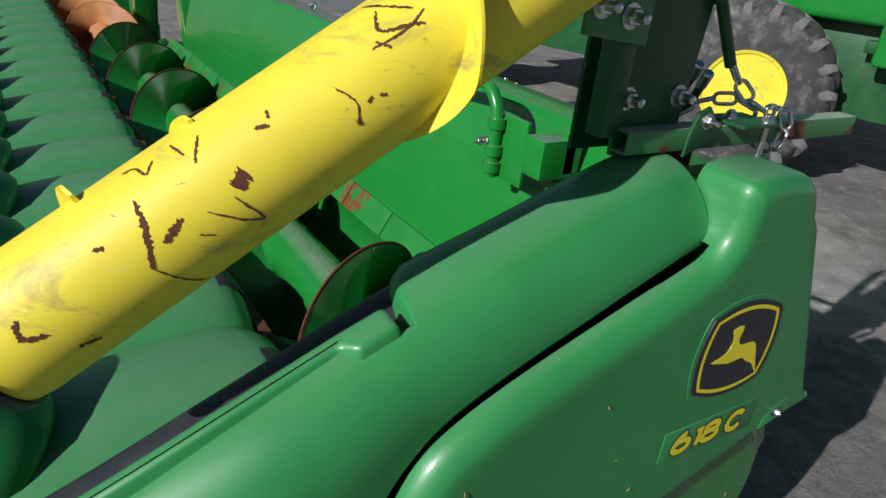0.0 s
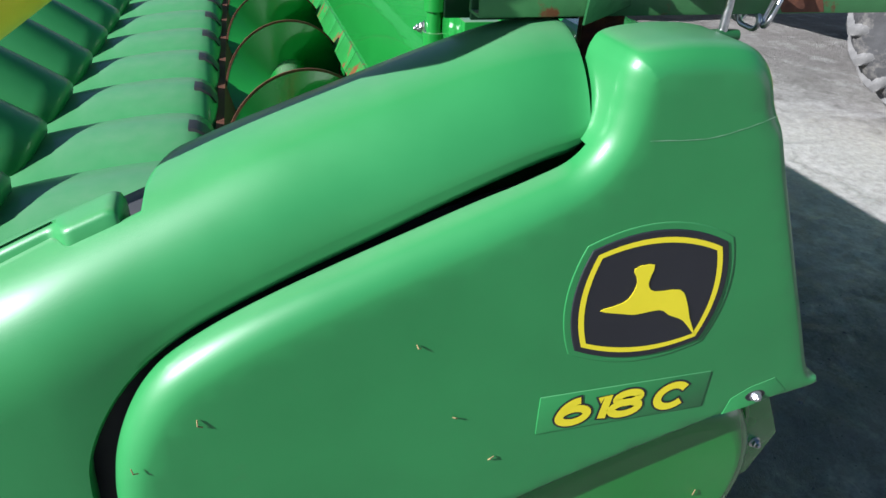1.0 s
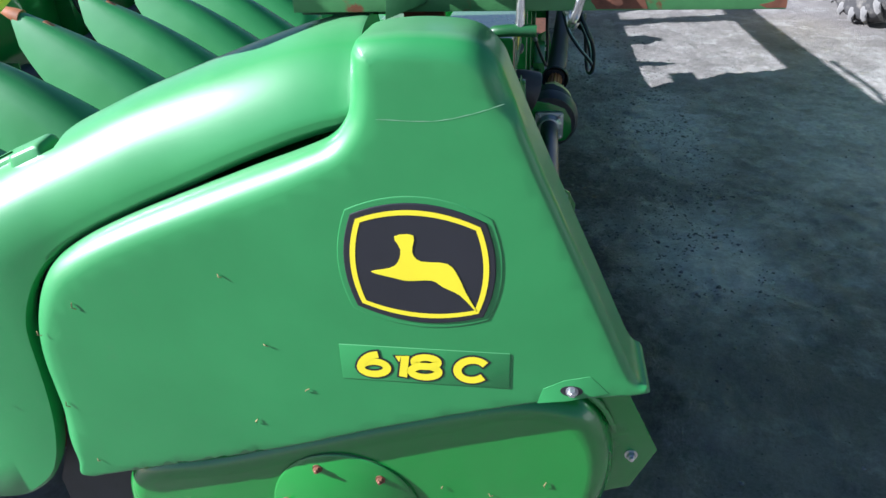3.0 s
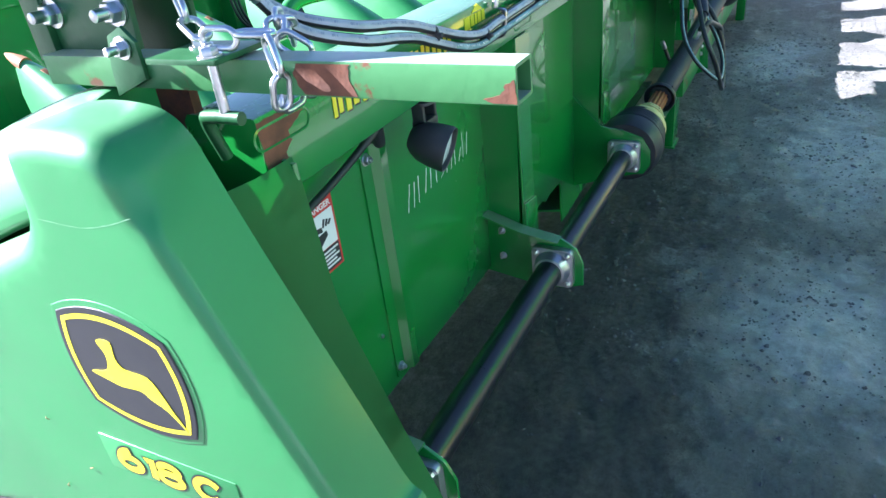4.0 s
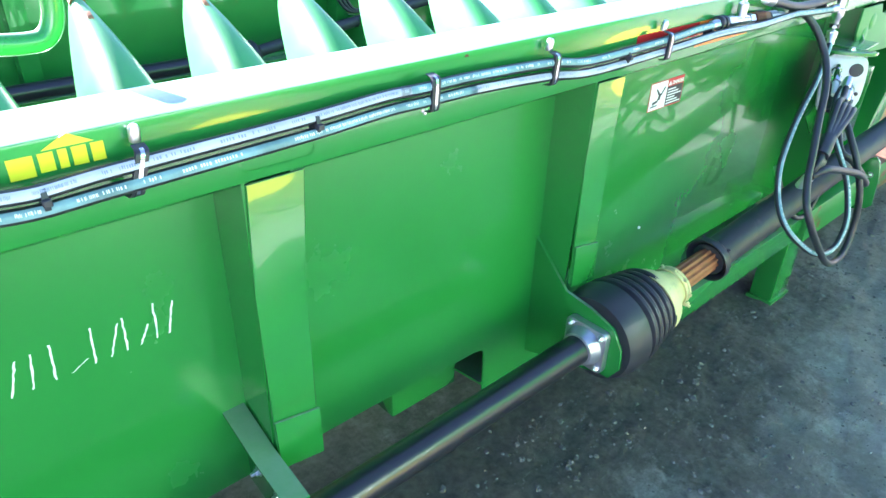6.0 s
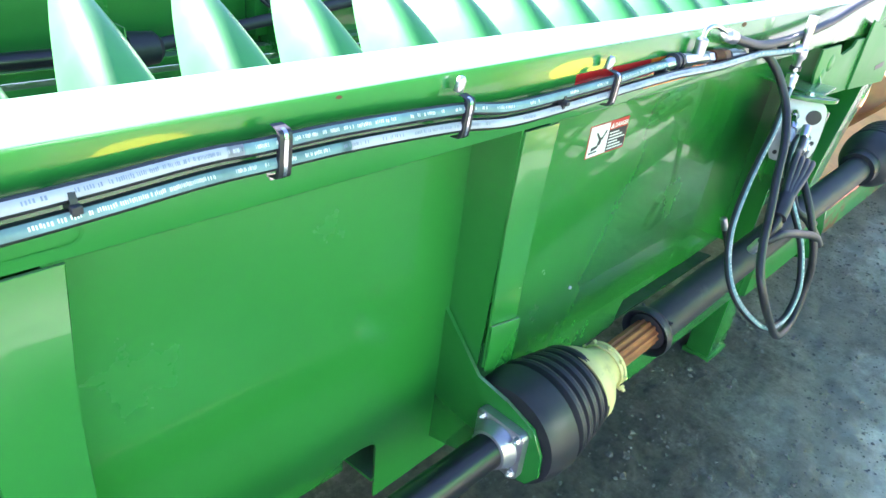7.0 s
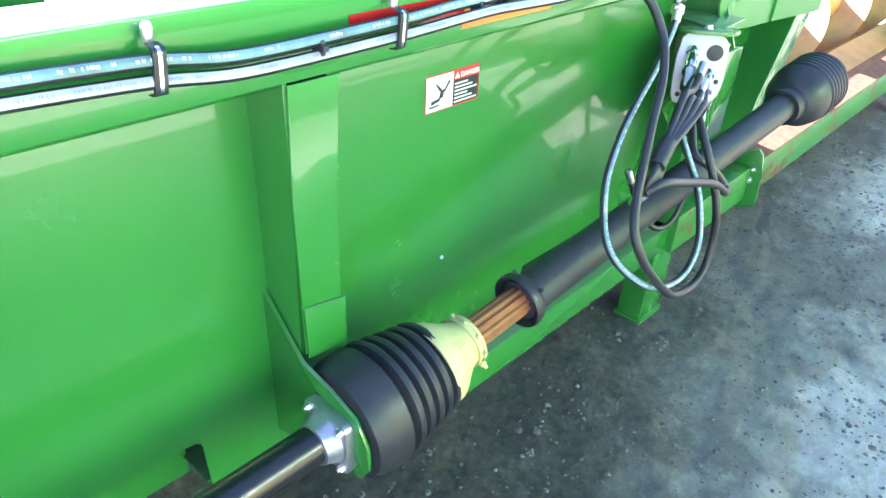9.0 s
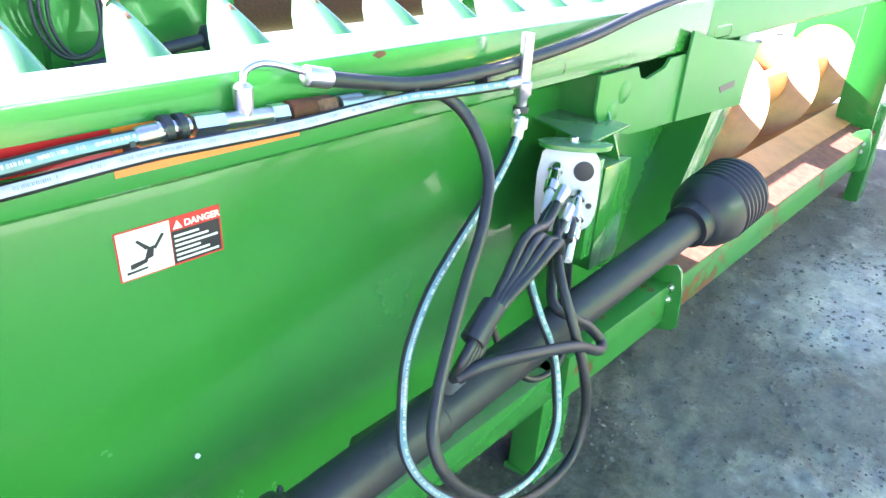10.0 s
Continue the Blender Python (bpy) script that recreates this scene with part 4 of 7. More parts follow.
def build_fender():
    """The long moulded shield in front of the end panel, lofted from front to back."""
    low = [(0.425, 1.54), (0.43, 1.495), (0.440, 1.458), (0.462, 1.433), (0.50, 1.424), (0.576, 1.400), (0.68, 1.359), (0.788, 1.311), (0.898, 1.264), (1.013, 1.211), (1.082, 1.175), (1.143, 1.132), (1.196, 1.076), (1.240, 1.002), (1.264, 0.93), (1.270, 0.85), (1.277, 0.75), (1.292, 0.640), (1.325, 0.525), (1.376, 0.442), (1.475, 0.368), (1.60, 0.325), (1.74, 0.289), (1.93, 0.252), (2.6, 0.16)]
    low = [(v.x, v.y) for v in spline([(a, b, 0) for a, b in low], 8)]
    top = [(0.42, 1.588), (0.432, 1.602), (0.455, 1.607), (0.555, 1.591), (0.68, 1.553), (0.83, 1.500), (0.96, 1.451), (1.08, 1.399), (1.25, 1.325), (1.40, 1.256), (1.56, 1.175), (1.74, 1.08), (2.0, 0.93), (2.6, 0.60)]
    outer = [(0.42, -1.305), (0.6, -1.318), (0.9, -1.318), (1.1, -1.322), (1.3, -1.342), (1.5, -1.340), (1.9, -1.28), (2.6, -1.1)]
    ridge = [(0.42, -1.135), (0.6, -1.148), (0.9, -1.155), (1.05, -1.142), (1.2, -1.13), (1.6, -1.125), (2.6, -0.98)]
    tail = [(1.0, -1.212), (1.75, -1.203), (2.6, -1.03)]

    def edge_x(y):
        u = max(0.0, min(1.0, (y - 1.232) / 0.034))
        return smooth_table(tail, y) - 0.035 * (1 - u * u * (3 - 2 * u))
    ys = sorted({round(v, 3) for v in {0.440, 0.443, 0.448, 0.458, 0.478} | {0.50 + 0.02 * i for i in range(106)} | {1.20 + 0.004 * i for i in range(45)} | {1.066 + 0.005 * i for i in range(13)}})
    bm = bmesh.new()
    rows = []
    for y in ys:
        zl, zt, xo, xr = lerp_table(low, y), smooth_table(top, y), smooth_table(outer, y), smooth_table(ridge, y)
        ha, hb = zt - zl - 0.01, 0.26
        mixed = max(0.0, 0.22 - abs(ha - hb)) / 0.22
        h = min(ha, hb) - mixed * mixed * 0.22 / 4
        if y <= 1.0:
            h_rear = h
        else:
            u = min(1.0, (y - 1.0) / 0.75)
            h = min(ha, h_rear + (0.255 - h_rear) * u * u * (3 - 2 * u))
        zs = zt - h
        a0 = radians(24) * (1 - max(0.0, min(1.0, (y - 0.42) / 1.0)))
        row = [(xo + 0.04, zl + 0.012), (xo + 0.012, zl), (xo, zl + 0.012)]
        for i in range(1, 5):
            z = zl + 0.012 + (zs - zl - 0.012) * i / 5
            row.append((xo, z) if zs > zl + 0.02 else (xo + 0.0004 * i, zl + 0.012 + 0.0005 * i))
        # the mound ends in a rounded nose; in front of it the shell stops short of the strip
        k = max(0.0, min(1.0, (y - 1.066) / 0.06))
        k = 1 - math.sqrt(1 - k * k)
        xc = xr + (edge_x(y) - xr) * k
        last = math.acos(max(0.0, min(1.0, (xc - xr) / (xo - xr))) ** (1 / 0.8))
        fixed = math.acos(max(0.0, min(1.0, (-1.256 - xr) / (xo - xr))) ** (1 / 0.8)) if y < 1.75 else last * 0.7
        fixed = min(fixed, last)
        for u in [fixed * i / 12 for i in range(13)] + [fixed + (last - fixed) * i / 4 for i in range(1, 5)]:
            a = a0 + (math.pi / 2 - a0) * u / (math.pi / 2)
            row.append((xr + (xo - xr) * (max(0, math.cos(a)) / math.cos(a0)) ** (0.8 + 0.2 * a0 / radians(24)), zs + h * ((math.sin(a) - math.sin(a0)) / (1 - math.sin(a0))) ** (0.85 + 0.15 * a0 / radians(24))))
        x, z = row[-1]
        for (dx, dz), (ex, ez) in zip(((0.028, 0.0), (0.062, -0.006), (0.080, -0.030), (0.086, -0.17)), ((0.008, -0.002), (0.012, -0.010), (0.013, -0.04), (0.014, -0.10))):
            row.append((x + dx + (ex - dx) * k, z + dz + (ez - dz) * k))
        rows.append([bm.verts.new((x, y, z)) for x, z in row])
    for a, b in zip(rows, rows[1:]):
        for i in range(len(a) - 1):
            bm.faces.new((a[i], a[i + 1], b[i + 1], b[i]))
    bm.faces.new(rows[0])
    part("end_fender", bm, green_poly, header, "long moulded green plastic end fender", smooth=50)
    # black sheet added so that the open gap looks deep in shade
    part("gap_backing", prism([(0.45, 1.39), (0.95, 1.25), (1.10, 1.20), (1.21, 1.15), (1.275, 1.03), (1.285, 0.9), (1.30, 0.7), (1.36, 0.5), (1.42, 0.36), (1.42, 0.22), (1.10, 0.27), (0.9, 0.5), (0.45, 0.7)], "x", -1.262, -1.256), black_plastic, header, "black sheet added behind the gap to darken it")
    # dark inner skirt that carries the flank on below the gap behind the strip
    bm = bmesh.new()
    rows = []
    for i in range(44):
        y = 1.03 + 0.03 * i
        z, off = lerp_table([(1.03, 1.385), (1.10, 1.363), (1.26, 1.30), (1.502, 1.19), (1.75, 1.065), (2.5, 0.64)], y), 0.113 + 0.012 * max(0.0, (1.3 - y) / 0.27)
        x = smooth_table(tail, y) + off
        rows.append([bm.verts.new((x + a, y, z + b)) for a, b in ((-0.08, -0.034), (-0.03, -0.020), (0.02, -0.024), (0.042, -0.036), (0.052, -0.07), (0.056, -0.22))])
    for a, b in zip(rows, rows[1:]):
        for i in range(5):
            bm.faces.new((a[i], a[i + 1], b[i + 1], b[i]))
    part("edge_skirt", bm, black_plastic, header, "dark skirt along the inner edge of the fender", smooth=50)
    # raised strip along the inner edge in front of the nose
    sz = [(1.10, 1.383), (1.169, 1.351), (1.22, 1.330), (1.26, 1.314), (1.368, 1.266), (1.502, 1.204), (1.75, 1.079), (2.5, 0.655)]
    bm = bmesh.new()
    rows = []
    for y in sorted({1.155 + 0.005 * i for i in range(6)} | {1.19 + 0.008 * i for i in range(14)} | {1.31 + 0.03 * i for i in range(40)}):
        e = max(0.0, min(1.0, (y - 1.155) / 0.025))
        e = math.sqrt(1 - (1 - e) ** 2)
        z, x0, xb = smooth_table(sz, y), edge_x(y) + 0.007, smooth_table(tail, y)
        row = [(x0, -0.05), (x0 + 0.001, 0.004), (x0 + 0.006, 0.011), (x0 + 0.016, 0.014), (xb + 0.018, 0.018), (xb + 0.030, 0.019), (xb + 0.039, 0.014), (xb + 0.044, 0.0), (xb + 0.052, -0.06), (xb + 0.080, -0.16)]
        rows.append([bm.verts.new((x, y, z + dz - 0.022 * (1 - e))) for x, dz in row])
    for a, b in zip(rows, rows[1:]):
        for i in range(len(a) - 1):
            bm.faces.new((a[i], a[i + 1], b[i + 1], b[i]))
    bm.faces.new(rows[0])
    part("edge_strip", bm, green_poly, header, "raised green plastic strip along the fender", smooth=50)


build_fender()


def build_drive_cover():
    """The rounded chain-case cover below the end panel."""
    out = [(1.165, 0.30), (1.168, 0.38), (1.155, 0.46), (1.115, 0.515), (1.03, 0.555), (0.85, 0.60), (0.60, 0.69), (0.25, 0.815), (0.10, 0.85), (-0.01, 0.825), (-0.07, 0.74), (-0.09, 0.64), (-0.075, 0.53), (-0.02, 0.43), (0.10, 0.33), (0.35, 0.27), (0.8, 0.235), (1.10, 0.25)]
    c = part("drive_cover", slab(rounded(out, 5), -1.352, -1.15, 0.06, 7), green_paint, header, "rounded green steel drive cover with a round inspection lid")
    yc, zc, r = 0.545, 0.455, 0.19
    lid = part("lid", lathe([(0, r), (0.006, r), (0.010, r - 0.006)], (-1.352, yc, zc), (-1, 0, 0), 64), green_paint, c, "round green lid")
    for k in range(6):
        a = radians(67 + 60 * k)
        part("bolt", hexbolt((-1.362, yc + 0.155 * math.cos(a), zc + 0.155 * math.sin(a)), (-1, 0, 0), 0.009, stud=0.004), rust_bolt, lid, "rusty bolt")
    part("backing_plate", prism([(0.1, 0.84), (-0.03, 0.86), (-0.109, 0.83), (-0.188, 0.668), (-0.138, 0.545), (0.1, 0.45)], "x", -1.29, -1.28, 0.002), green_paint, header)
    arc = [(-1.30, 0.075 - 0.05, 0.865), (-1.30, -0.05, 0.80), (-1.28, -0.095, 0.70)]
    part("edge_tube", sweep(spline(arc, 5), 0.008, 8), green_paint, header)
    part("bolt", hexbolt((-1.29, -0.131, 0.649), (-1, 0, 0), 0.011, stud=0.006), zinc, header)


build_drive_cover()


def build_end_sheet():
    pts = [(WALL_Y, 1.50), (0.14, 1.46), (0.13, 1.16), (0.02, 0.85), (-0.07, 0.62), (-0.05, 0.54), (WALL_Y, 0.56)]
    part("end_sheet", prism(pts, "x", -1.075, -1.065, 0.003), green_paint, header, "green inner end sheet beside the rear wall")
    bm = bmesh.new()
    line = [(0.15, 1.47), (0.14, 1.44), (0.115, 1.16), (0.015, 0.87), (-0.075, 0.64), (-0.06, 0.56), (0.0, 0.53)]
    rows = [[bm.verts.new((x, y + (0.02 if x < -1.2 else 0.0), z)) for y, z in line] for x in (-1.30, -1.24, -1.16, -1.064)]
    for a, b in zip(rows, rows[1:]):
        for i in range(len(line) - 1):
            bm.faces.new((a[i], a[i + 1], b[i + 1], b[i]))
    bmesh.ops.solidify(bm, geom=bm.faces[:], thickness=0.005)
    part("rear_cover", bm, green_dull, header, "green cover sheet between the end panel and the wall", smooth=30)
    part("end_bulkhead", prism([(WALL_Y, 1.5), (0.46, 1.52), (1.25, 1.15), (1.25, 0.45), (0.6, 0.42), (WALL_Y, 0.5)], "x", -1.13, -1.12), green_paint, header)


build_end_sheet()


# ---- hoods and snouts ----
PITCH, ROW0 = 0.508, -0.064


def hood_mesh():
    """A moulded hood between two rows: a rounded ridge that narrows to the back and dips into the trough."""
    bm = bmesh.new()
    secs = [(1.112, 0.74), (1.113, 0.80), (1.122, 0.850), (1.142, 0.884), (1.175, 0.904), (1.22, 0.911), (1.29, 0.911), (1.40, 0.904), (1.52, 0.890), (1.66, 0.868), (1.85, 0.83)]
    rows = []
    for y, z in secs:
        row = [bm.verts.new((-0.243, y, z - 0.28))]
        for i in range(17):
            u = -1 + i / 8
            narrow = 1 - 0.22 * max(0, min(1, (1.27 - y) / 0.15)) ** 1.3 if u > 0 else 1
            row.append(bm.verts.new((0.254 * u * narrow, y, z - (0.055 if u > 0 else 0.085) * abs(u) ** 1.9)))
        rows.append(row + [bm.verts.new((0.252 * narrow, y, z - 0.28))])
    for a, b in zip(rows, rows[1:]):
        for i in range(len(a) - 1):
            bm.faces.new((a[i], a[i + 1], b[i + 1], b[i]))
    bm.faces.new(rows[0])
    return finish(bm, "hood", green_poly, 60)


def snout_mesh():
    """A pointed snout shell, hinged up: steep flanks under a narrow rounded ridge, tapering to a blunt tip."""
    bm = bmesh.new()
    half = [(1.0, -1.0), (0.93, -0.78), (0.82, -0.52), (0.68, -0.28), (0.52, -0.11), (0.33, -0.03), (0.14, -0.004)]
    shape = half + [(0.0, 0.0)] + [(-a, b) for a, b in half[::-1]]
    rows = []
    rows.append([bm.verts.new((0.17 * a, -0.035, -0.03 + 0.36 * b)) for a, b in shape])
    rows.append([bm.verts.new((0.215 * a, -0.022, -0.008 + 0.39 * b)) for a, b in shape])
    for k in range(13):
        t = k / 12
        w = 0.212 * (1 - t) ** 0.8 + 0.030
        h = 0.38 * (1 - t) ** 0.6 + 0.05
        rise = 0.03 * math.sin(math.pi * t)
        rows.append([bm.verts.new((w * a, 0.84 * t, rise + h * b)) for a, b in shape])
    for a, b in zip(rows, rows[1:]):
        for i in range(len(shape) - 1):
            bm.faces.new((a[i], a[i + 1], b[i + 1], b[i]))
    bm.faces.new(rows[-1][::-1])
    bm.faces.new(rows[0])
    return finish(bm, "snout", green_poly, 60)


def tip_mesh():
    bm = lathe([(0, 0.034), (0.04, 0.030), (0.10, 0.016), (0.125, 0.006)], (0, 0.815, -0.022), (0, 1, -0.12), 12)
    return finish(bm, "tip", rust_bright, 60)


def slot_mesh():
    bm = box((-0.012, 0.645, 0.006), (0.012, 0.715, 0.018), 0.004)
    return finish(bm, "slot", rust_bright, 40)


def deck_mesh():
    """The row unit between two hoods: two deck plates, a gathering chain run and the gap between."""
    bm = bmesh.new()
    box((-0.10, 1.15, 0.70), (-0.025, 2.1, 0.715), 0, bm)
    box((0.025, 1.15, 0.70), (0.10, 2.1, 0.715), 0, bm)
    for k in range(14):
        box((-0.115, 1.16 + 0.066 * k, 0.72), (-0.085, 1.20 + 0.066 * k, 0.745), 0, bm)
        box((0.085, 1.18 + 0.066 * k, 0.72), (0.115, 1.22 + 0.066 * k, 0.745), 0, bm)
    # rolls and gearbox, out of view, added to shade the ground behind
    for dx in (-0.045, 0.045):
        lathe([(0, 0.034), (0.62, 0.034), (0.78, 0.012)], (dx, 1.3, 0.64), (0, 1, 0), 10, bm)
    box((-0.20, 1.10, 0.46), (0.20, 1.32, 0.68), 0.02, bm)
    bmesh.ops.transform(bm, matrix=Matrix.Translation((0, 1.15, 0.7)) @ Matrix.Rotation(radians(-14), 4, "X") @ Matrix.Translation((0, -1.15, -0.7)), verts=bm.verts)
    # unseen wedge added to stop sun passing low under the header
    prism([(1.16, 0.12), (1.22, 0.08), (1.80, 0.37), (1.80, 0.48), (1.16, 0.26)], "x", -0.235, 0.235, 0.01, bm)
    return finish(bm, "row_unit", rust, 40)


def build_rows():
    hm, sm, tm, slm, dm = hood_mesh(), snout_mesh(), tip_mesh(), slot_mesh(), deck_mesh()
    # black pieces laid on the hoods for the dark hollows of their notches
    notch_me = finish(prism([(1.1105, 0.838), (1.1195, 0.852), (1.1395, 0.886), (1.173, 0.9065), (1.200, 0.9105), (1.200, 0.88), (1.13, 0.835)], "x", -0.085, 0.012, 0.001), "notch", black_plastic)
    bolt_me = finish(hexbolt((-0.165, 0.22, -0.17), (-1, 0, 0), 0.009, stud=0.008), "bolt", zinc)

    def child(name, me, parent, m, label=""):
        ob = new(name, me)
        ob.parent = parent
        ob.matrix_parent_inverse = world_of(parent).inverted()
        ob.matrix_basis = m
        if label:
            ob["label"] = label
        return ob
    child("hood", hm, header, Matrix.Translation((-1.0, 0, 0)) @ Matrix.Diagonal((0.55, 1, 1, 1)), "narrow green plastic end hood")
    for k in range(-1, 16):
        x = ROW0 + PITCH * k
        hood = child("hood", hm, header, Matrix.Translation((x, 0, 0)), "moulded green plastic row hood")
        child("notch", notch_me, hood, Matrix.Translation((x, 0, 0)), "black piece in place of the hood's dark notch")
        m = Matrix.Translation((x, 1.72, 0.930)) @ Matrix.Rotation(radians(29), 4, "X")
        s = child("snout", sm, header, m, "green plastic snout with a worn brown tip")
        child("tip", tm, s, m, "worn rusty tip")
        child("slot", slm, s, m)
        child("bolt", bolt_me, s, m)
        child("row_unit", dm, header, Matrix.Translation((x - PITCH / 2, 0, 0)), "rusty deck plates and gathering chain")


build_rows()


# ---- the cross auger ----
def build_auger():
    t = thing("cross_auger", "green cross auger with rust-edged spiral flighting in the trough", "auger", (1.5, 0.8, 0.55))
    yc, zc, R, r, pitch, n = 0.771, 0.736, 0.317, 0.112, 0.919, 56
    part("auger_tube", lathe([(0, r), (5.85, r)], (-1.1, yc, zc), (1, 0, 0), 36), green_paint, t, "green auger tube")
    for first, last, mt, edge, phase, hand in ((-1.1, 4.62, green_paint, rust, 2.613, 1), (4.85, 9.2, orange_steel, orange_steel, 2.871, -1)):
        bm, be = bmesh.new(), bmesh.new()
        prev = pe = None
        for i in range(int((last - first) / pitch * n) + 1):
            x = first + pitch * i / n
            a = phase + hand * math.tau * (x + 1.1) / pitch
            c, s = math.cos(a), math.sin(a)
            q = [bm.verts.new((x + dx, yc + rr * c, zc + rr * s)) for rr, dx in ((r, -0.003), (R, -0.003), (R, 0.003), (r, 0.003))]
            e = [be.verts.new((x + dx, yc + rr * c, zc + rr * s)) for rr, dx in ((R - 0.008, -0.0045), (R + 0.002, -0.0045), (R + 0.002, 0.0045), (R - 0.008, 0.0045))]
            if prev:
                for j in (0, 2):
                    bm.faces.new((prev[j], prev[j + 1], q[j + 1], q[j]))
                for j in range(3):
                    be.faces.new((pe[j], pe[j + 1], e[j + 1], e[j]))
            prev, pe = q, e
        f = part("flighting", bm, mt, t, "spiral flighting", smooth=60)
        part("flight_edge", be, edge, f, "bare rusty edge", smooth=60)
    part("auger_tube", lathe([(0, r), (4.45, r)], (4.75, yc, zc), (1, 0, 0), 36), orange_steel, t, "rusty orange drum")
    return t


build_auger()


# ---- the yellow end auger ----
def build_yellow_auger():
    d = Vector((0.078, 0.821, -0.566)).normalized()
    c = Vector((-1.123, 1.353, 1.668))
    t = thing("end_auger", "yellow end auger tube with scratched and rust-flecked paint", "auger", tuple(c))
    R = 0.108
    a, b = -1.05, 0.505
    tube = part("tube", lathe([(a, R), (a + 0.02, R)] + [(a + (b - a - 0.03) * i / 20, R) for i in range(1, 21)] + [(b, R - 0.004), (b + 0.012, R - 0.02)], c, d, 56), yellow_paint, t, "scratched yellow steel tube")
    part("end_cap", lathe([(b + 0.002, R + 0.003), (b + 0.016, R + 0.003), (b + 0.02, R - 0.01)], c, d, 56), black_rubber, t)
    V = Vector((-0.969, 0.197, 0.152))
    V = (V - d * V.dot(d)).normalized()
    U = d.cross(V)
    U = U if U.z > 0 else -U

    def on(s, ang, lift=0.0012):
        return c + d * s + (V * math.cos(ang) + U * math.sin(ang)) * (R + lift)
    # short flights welded on in a spiral
    for line, high in (([(-0.42, 0.98), (-0.395, 0.68), (-0.345, 0.07), (-0.275, -0.60), (-0.18, -1.25)], 0.052), ([(0.075, 1.32), (0.09, 1.65), (0.13, 2.4), (0.18, 3.2)], 0.011), ([(0.270, 1.28), (0.285, 1.65), (0.325, 2.4), (0.375, 3.2)], 0.024), ([(-0.86, 1.3), (-0.82, 0.6), (-0.75, -0.2), (-0.66, -1.2)], 0.05)):
        pts = spline([(p[0], p[1], 0) for p in line], 10)
        bm = bmesh.new()
        prev = None
        for i, p in enumerate(pts):
            u = i / (len(pts) - 1)
            h = high * min(1, 0.55 + 4 * u, 3.2 * (1 - u)) + 0.001
            row = [bm.verts.new(on(p.x + w, p.y, k)) for k, w in ((-0.004, -0.004), (h, -0.003), (h, 0.003), (-0.004, 0.004))]
            if prev:
                for j in range(3):
                    bm.faces.new((prev[j], prev[j + 1], row[j + 1], row[j]))
            else:
                bm.faces.new(row)
            prev = row
        part("flight", bm, yellow_paint, t, "short yellow flight", smooth=30)
    # scratches worn down to rusty steel
    rnd = random.Random(11)
    marks = [([(0.201, 0.68), (0.209, 0.35), (0.228, 0.01), (0.239, -0.16)], 0.0055), ([(0.239, -0.16), (0.225, -0.47), (0.197, -1.02)], 0.0018), ([(0.202, 0.02), (0.162, 0.16)], 0.0065), ([(0.131, 0.04), (0.092, -0.39), (0.072, -0.51), (0.087, 0.0)], 0.0022), ([(0.078, 0.10), (0.054, 0.16)], 0.013),
             ([(-0.12, 0.43), (-0.135, 0.1), (-0.122, -0.18)], 0.002), ([(-0.126, -0.12), (-0.121, -0.19)], 0.006), ([(0.006, 0.57), (-0.012, 0.5)], 0.004), ([(-0.022, 0.7), (-0.018, 0.58)], 0.003), ([(0.198, 1.22), (0.177, 1.14), (0.168, 0.93), (0.15, 1.08)], 0.0025), ([(-0.243, 1.05), (-0.226, 0.72), (-0.264, 0.56), (-0.29, 0.44)], 0.0035), ([(-0.234, 1.34), (-0.26, 1.0), (-0.287, 0.72)], 0.0028), ([(0.119, 1.15), (0.109, 0.84)], 0.0025), ([(0.103, 0.64), (0.077, 0.99)], 0.0022),
             ([(-0.20, 0.55), (-0.262, 0.52), (-0.30, 0.62)], 0.0025), ([(-0.21, 0.62), (-0.225, 0.42)], 0.003), ([(-0.35, 0.95), (-0.36, 0.8)], 0.003), ([(0.16, -0.15), (0.14, -0.3)], 0.0014), ([(0.27, 0.4), (0.285, 0.46)], 0.004), ([(0.40, -0.1), (0.43, 0.05), (0.42, 0.3)], 0.005), ([(0.36, -0.6), (0.39, -0.5)], 0.004), ([(-0.16, 0.05), (-0.15, 0.0)], 0.003), ([(-0.17, 0.0), (-0.18, -0.05)], 0.003)]
    for line, w in marks:
        pts = spline([(p[0], p[1], 0) for p in line], 12 if len(line) > 2 else 20)
        bm = bmesh.new()
        prev = None
        for i, p in enumerate(pts):
            g = (pts[min(i + 1, len(pts) - 1)] - pts[max(i - 1, 0)])
            g = Vector((g.x, g.y * R, 0)).normalized()
            side = Vector((-g.y, g.x / R, 0))
            ww = w * (0.35 + 0.7 * rnd.random()) * min(1, 0.35 + 6 * min(i, len(pts) - 1 - i) / len(pts))
            j = Vector((rnd.uniform(-1, 1), rnd.uniform(-1, 1) / R, 0)) * w * 0.35
            row = [bm.verts.new(on(*(p + j + side * ww * k).xy)) for k in (-1, 1)]
            if prev:
                bm.faces.new((prev[0], prev[1], row[1], row[0]))
            prev = row
        part("scratch", bm, rust, tube, "rusty scratch")
    return t


build_yellow_auger()


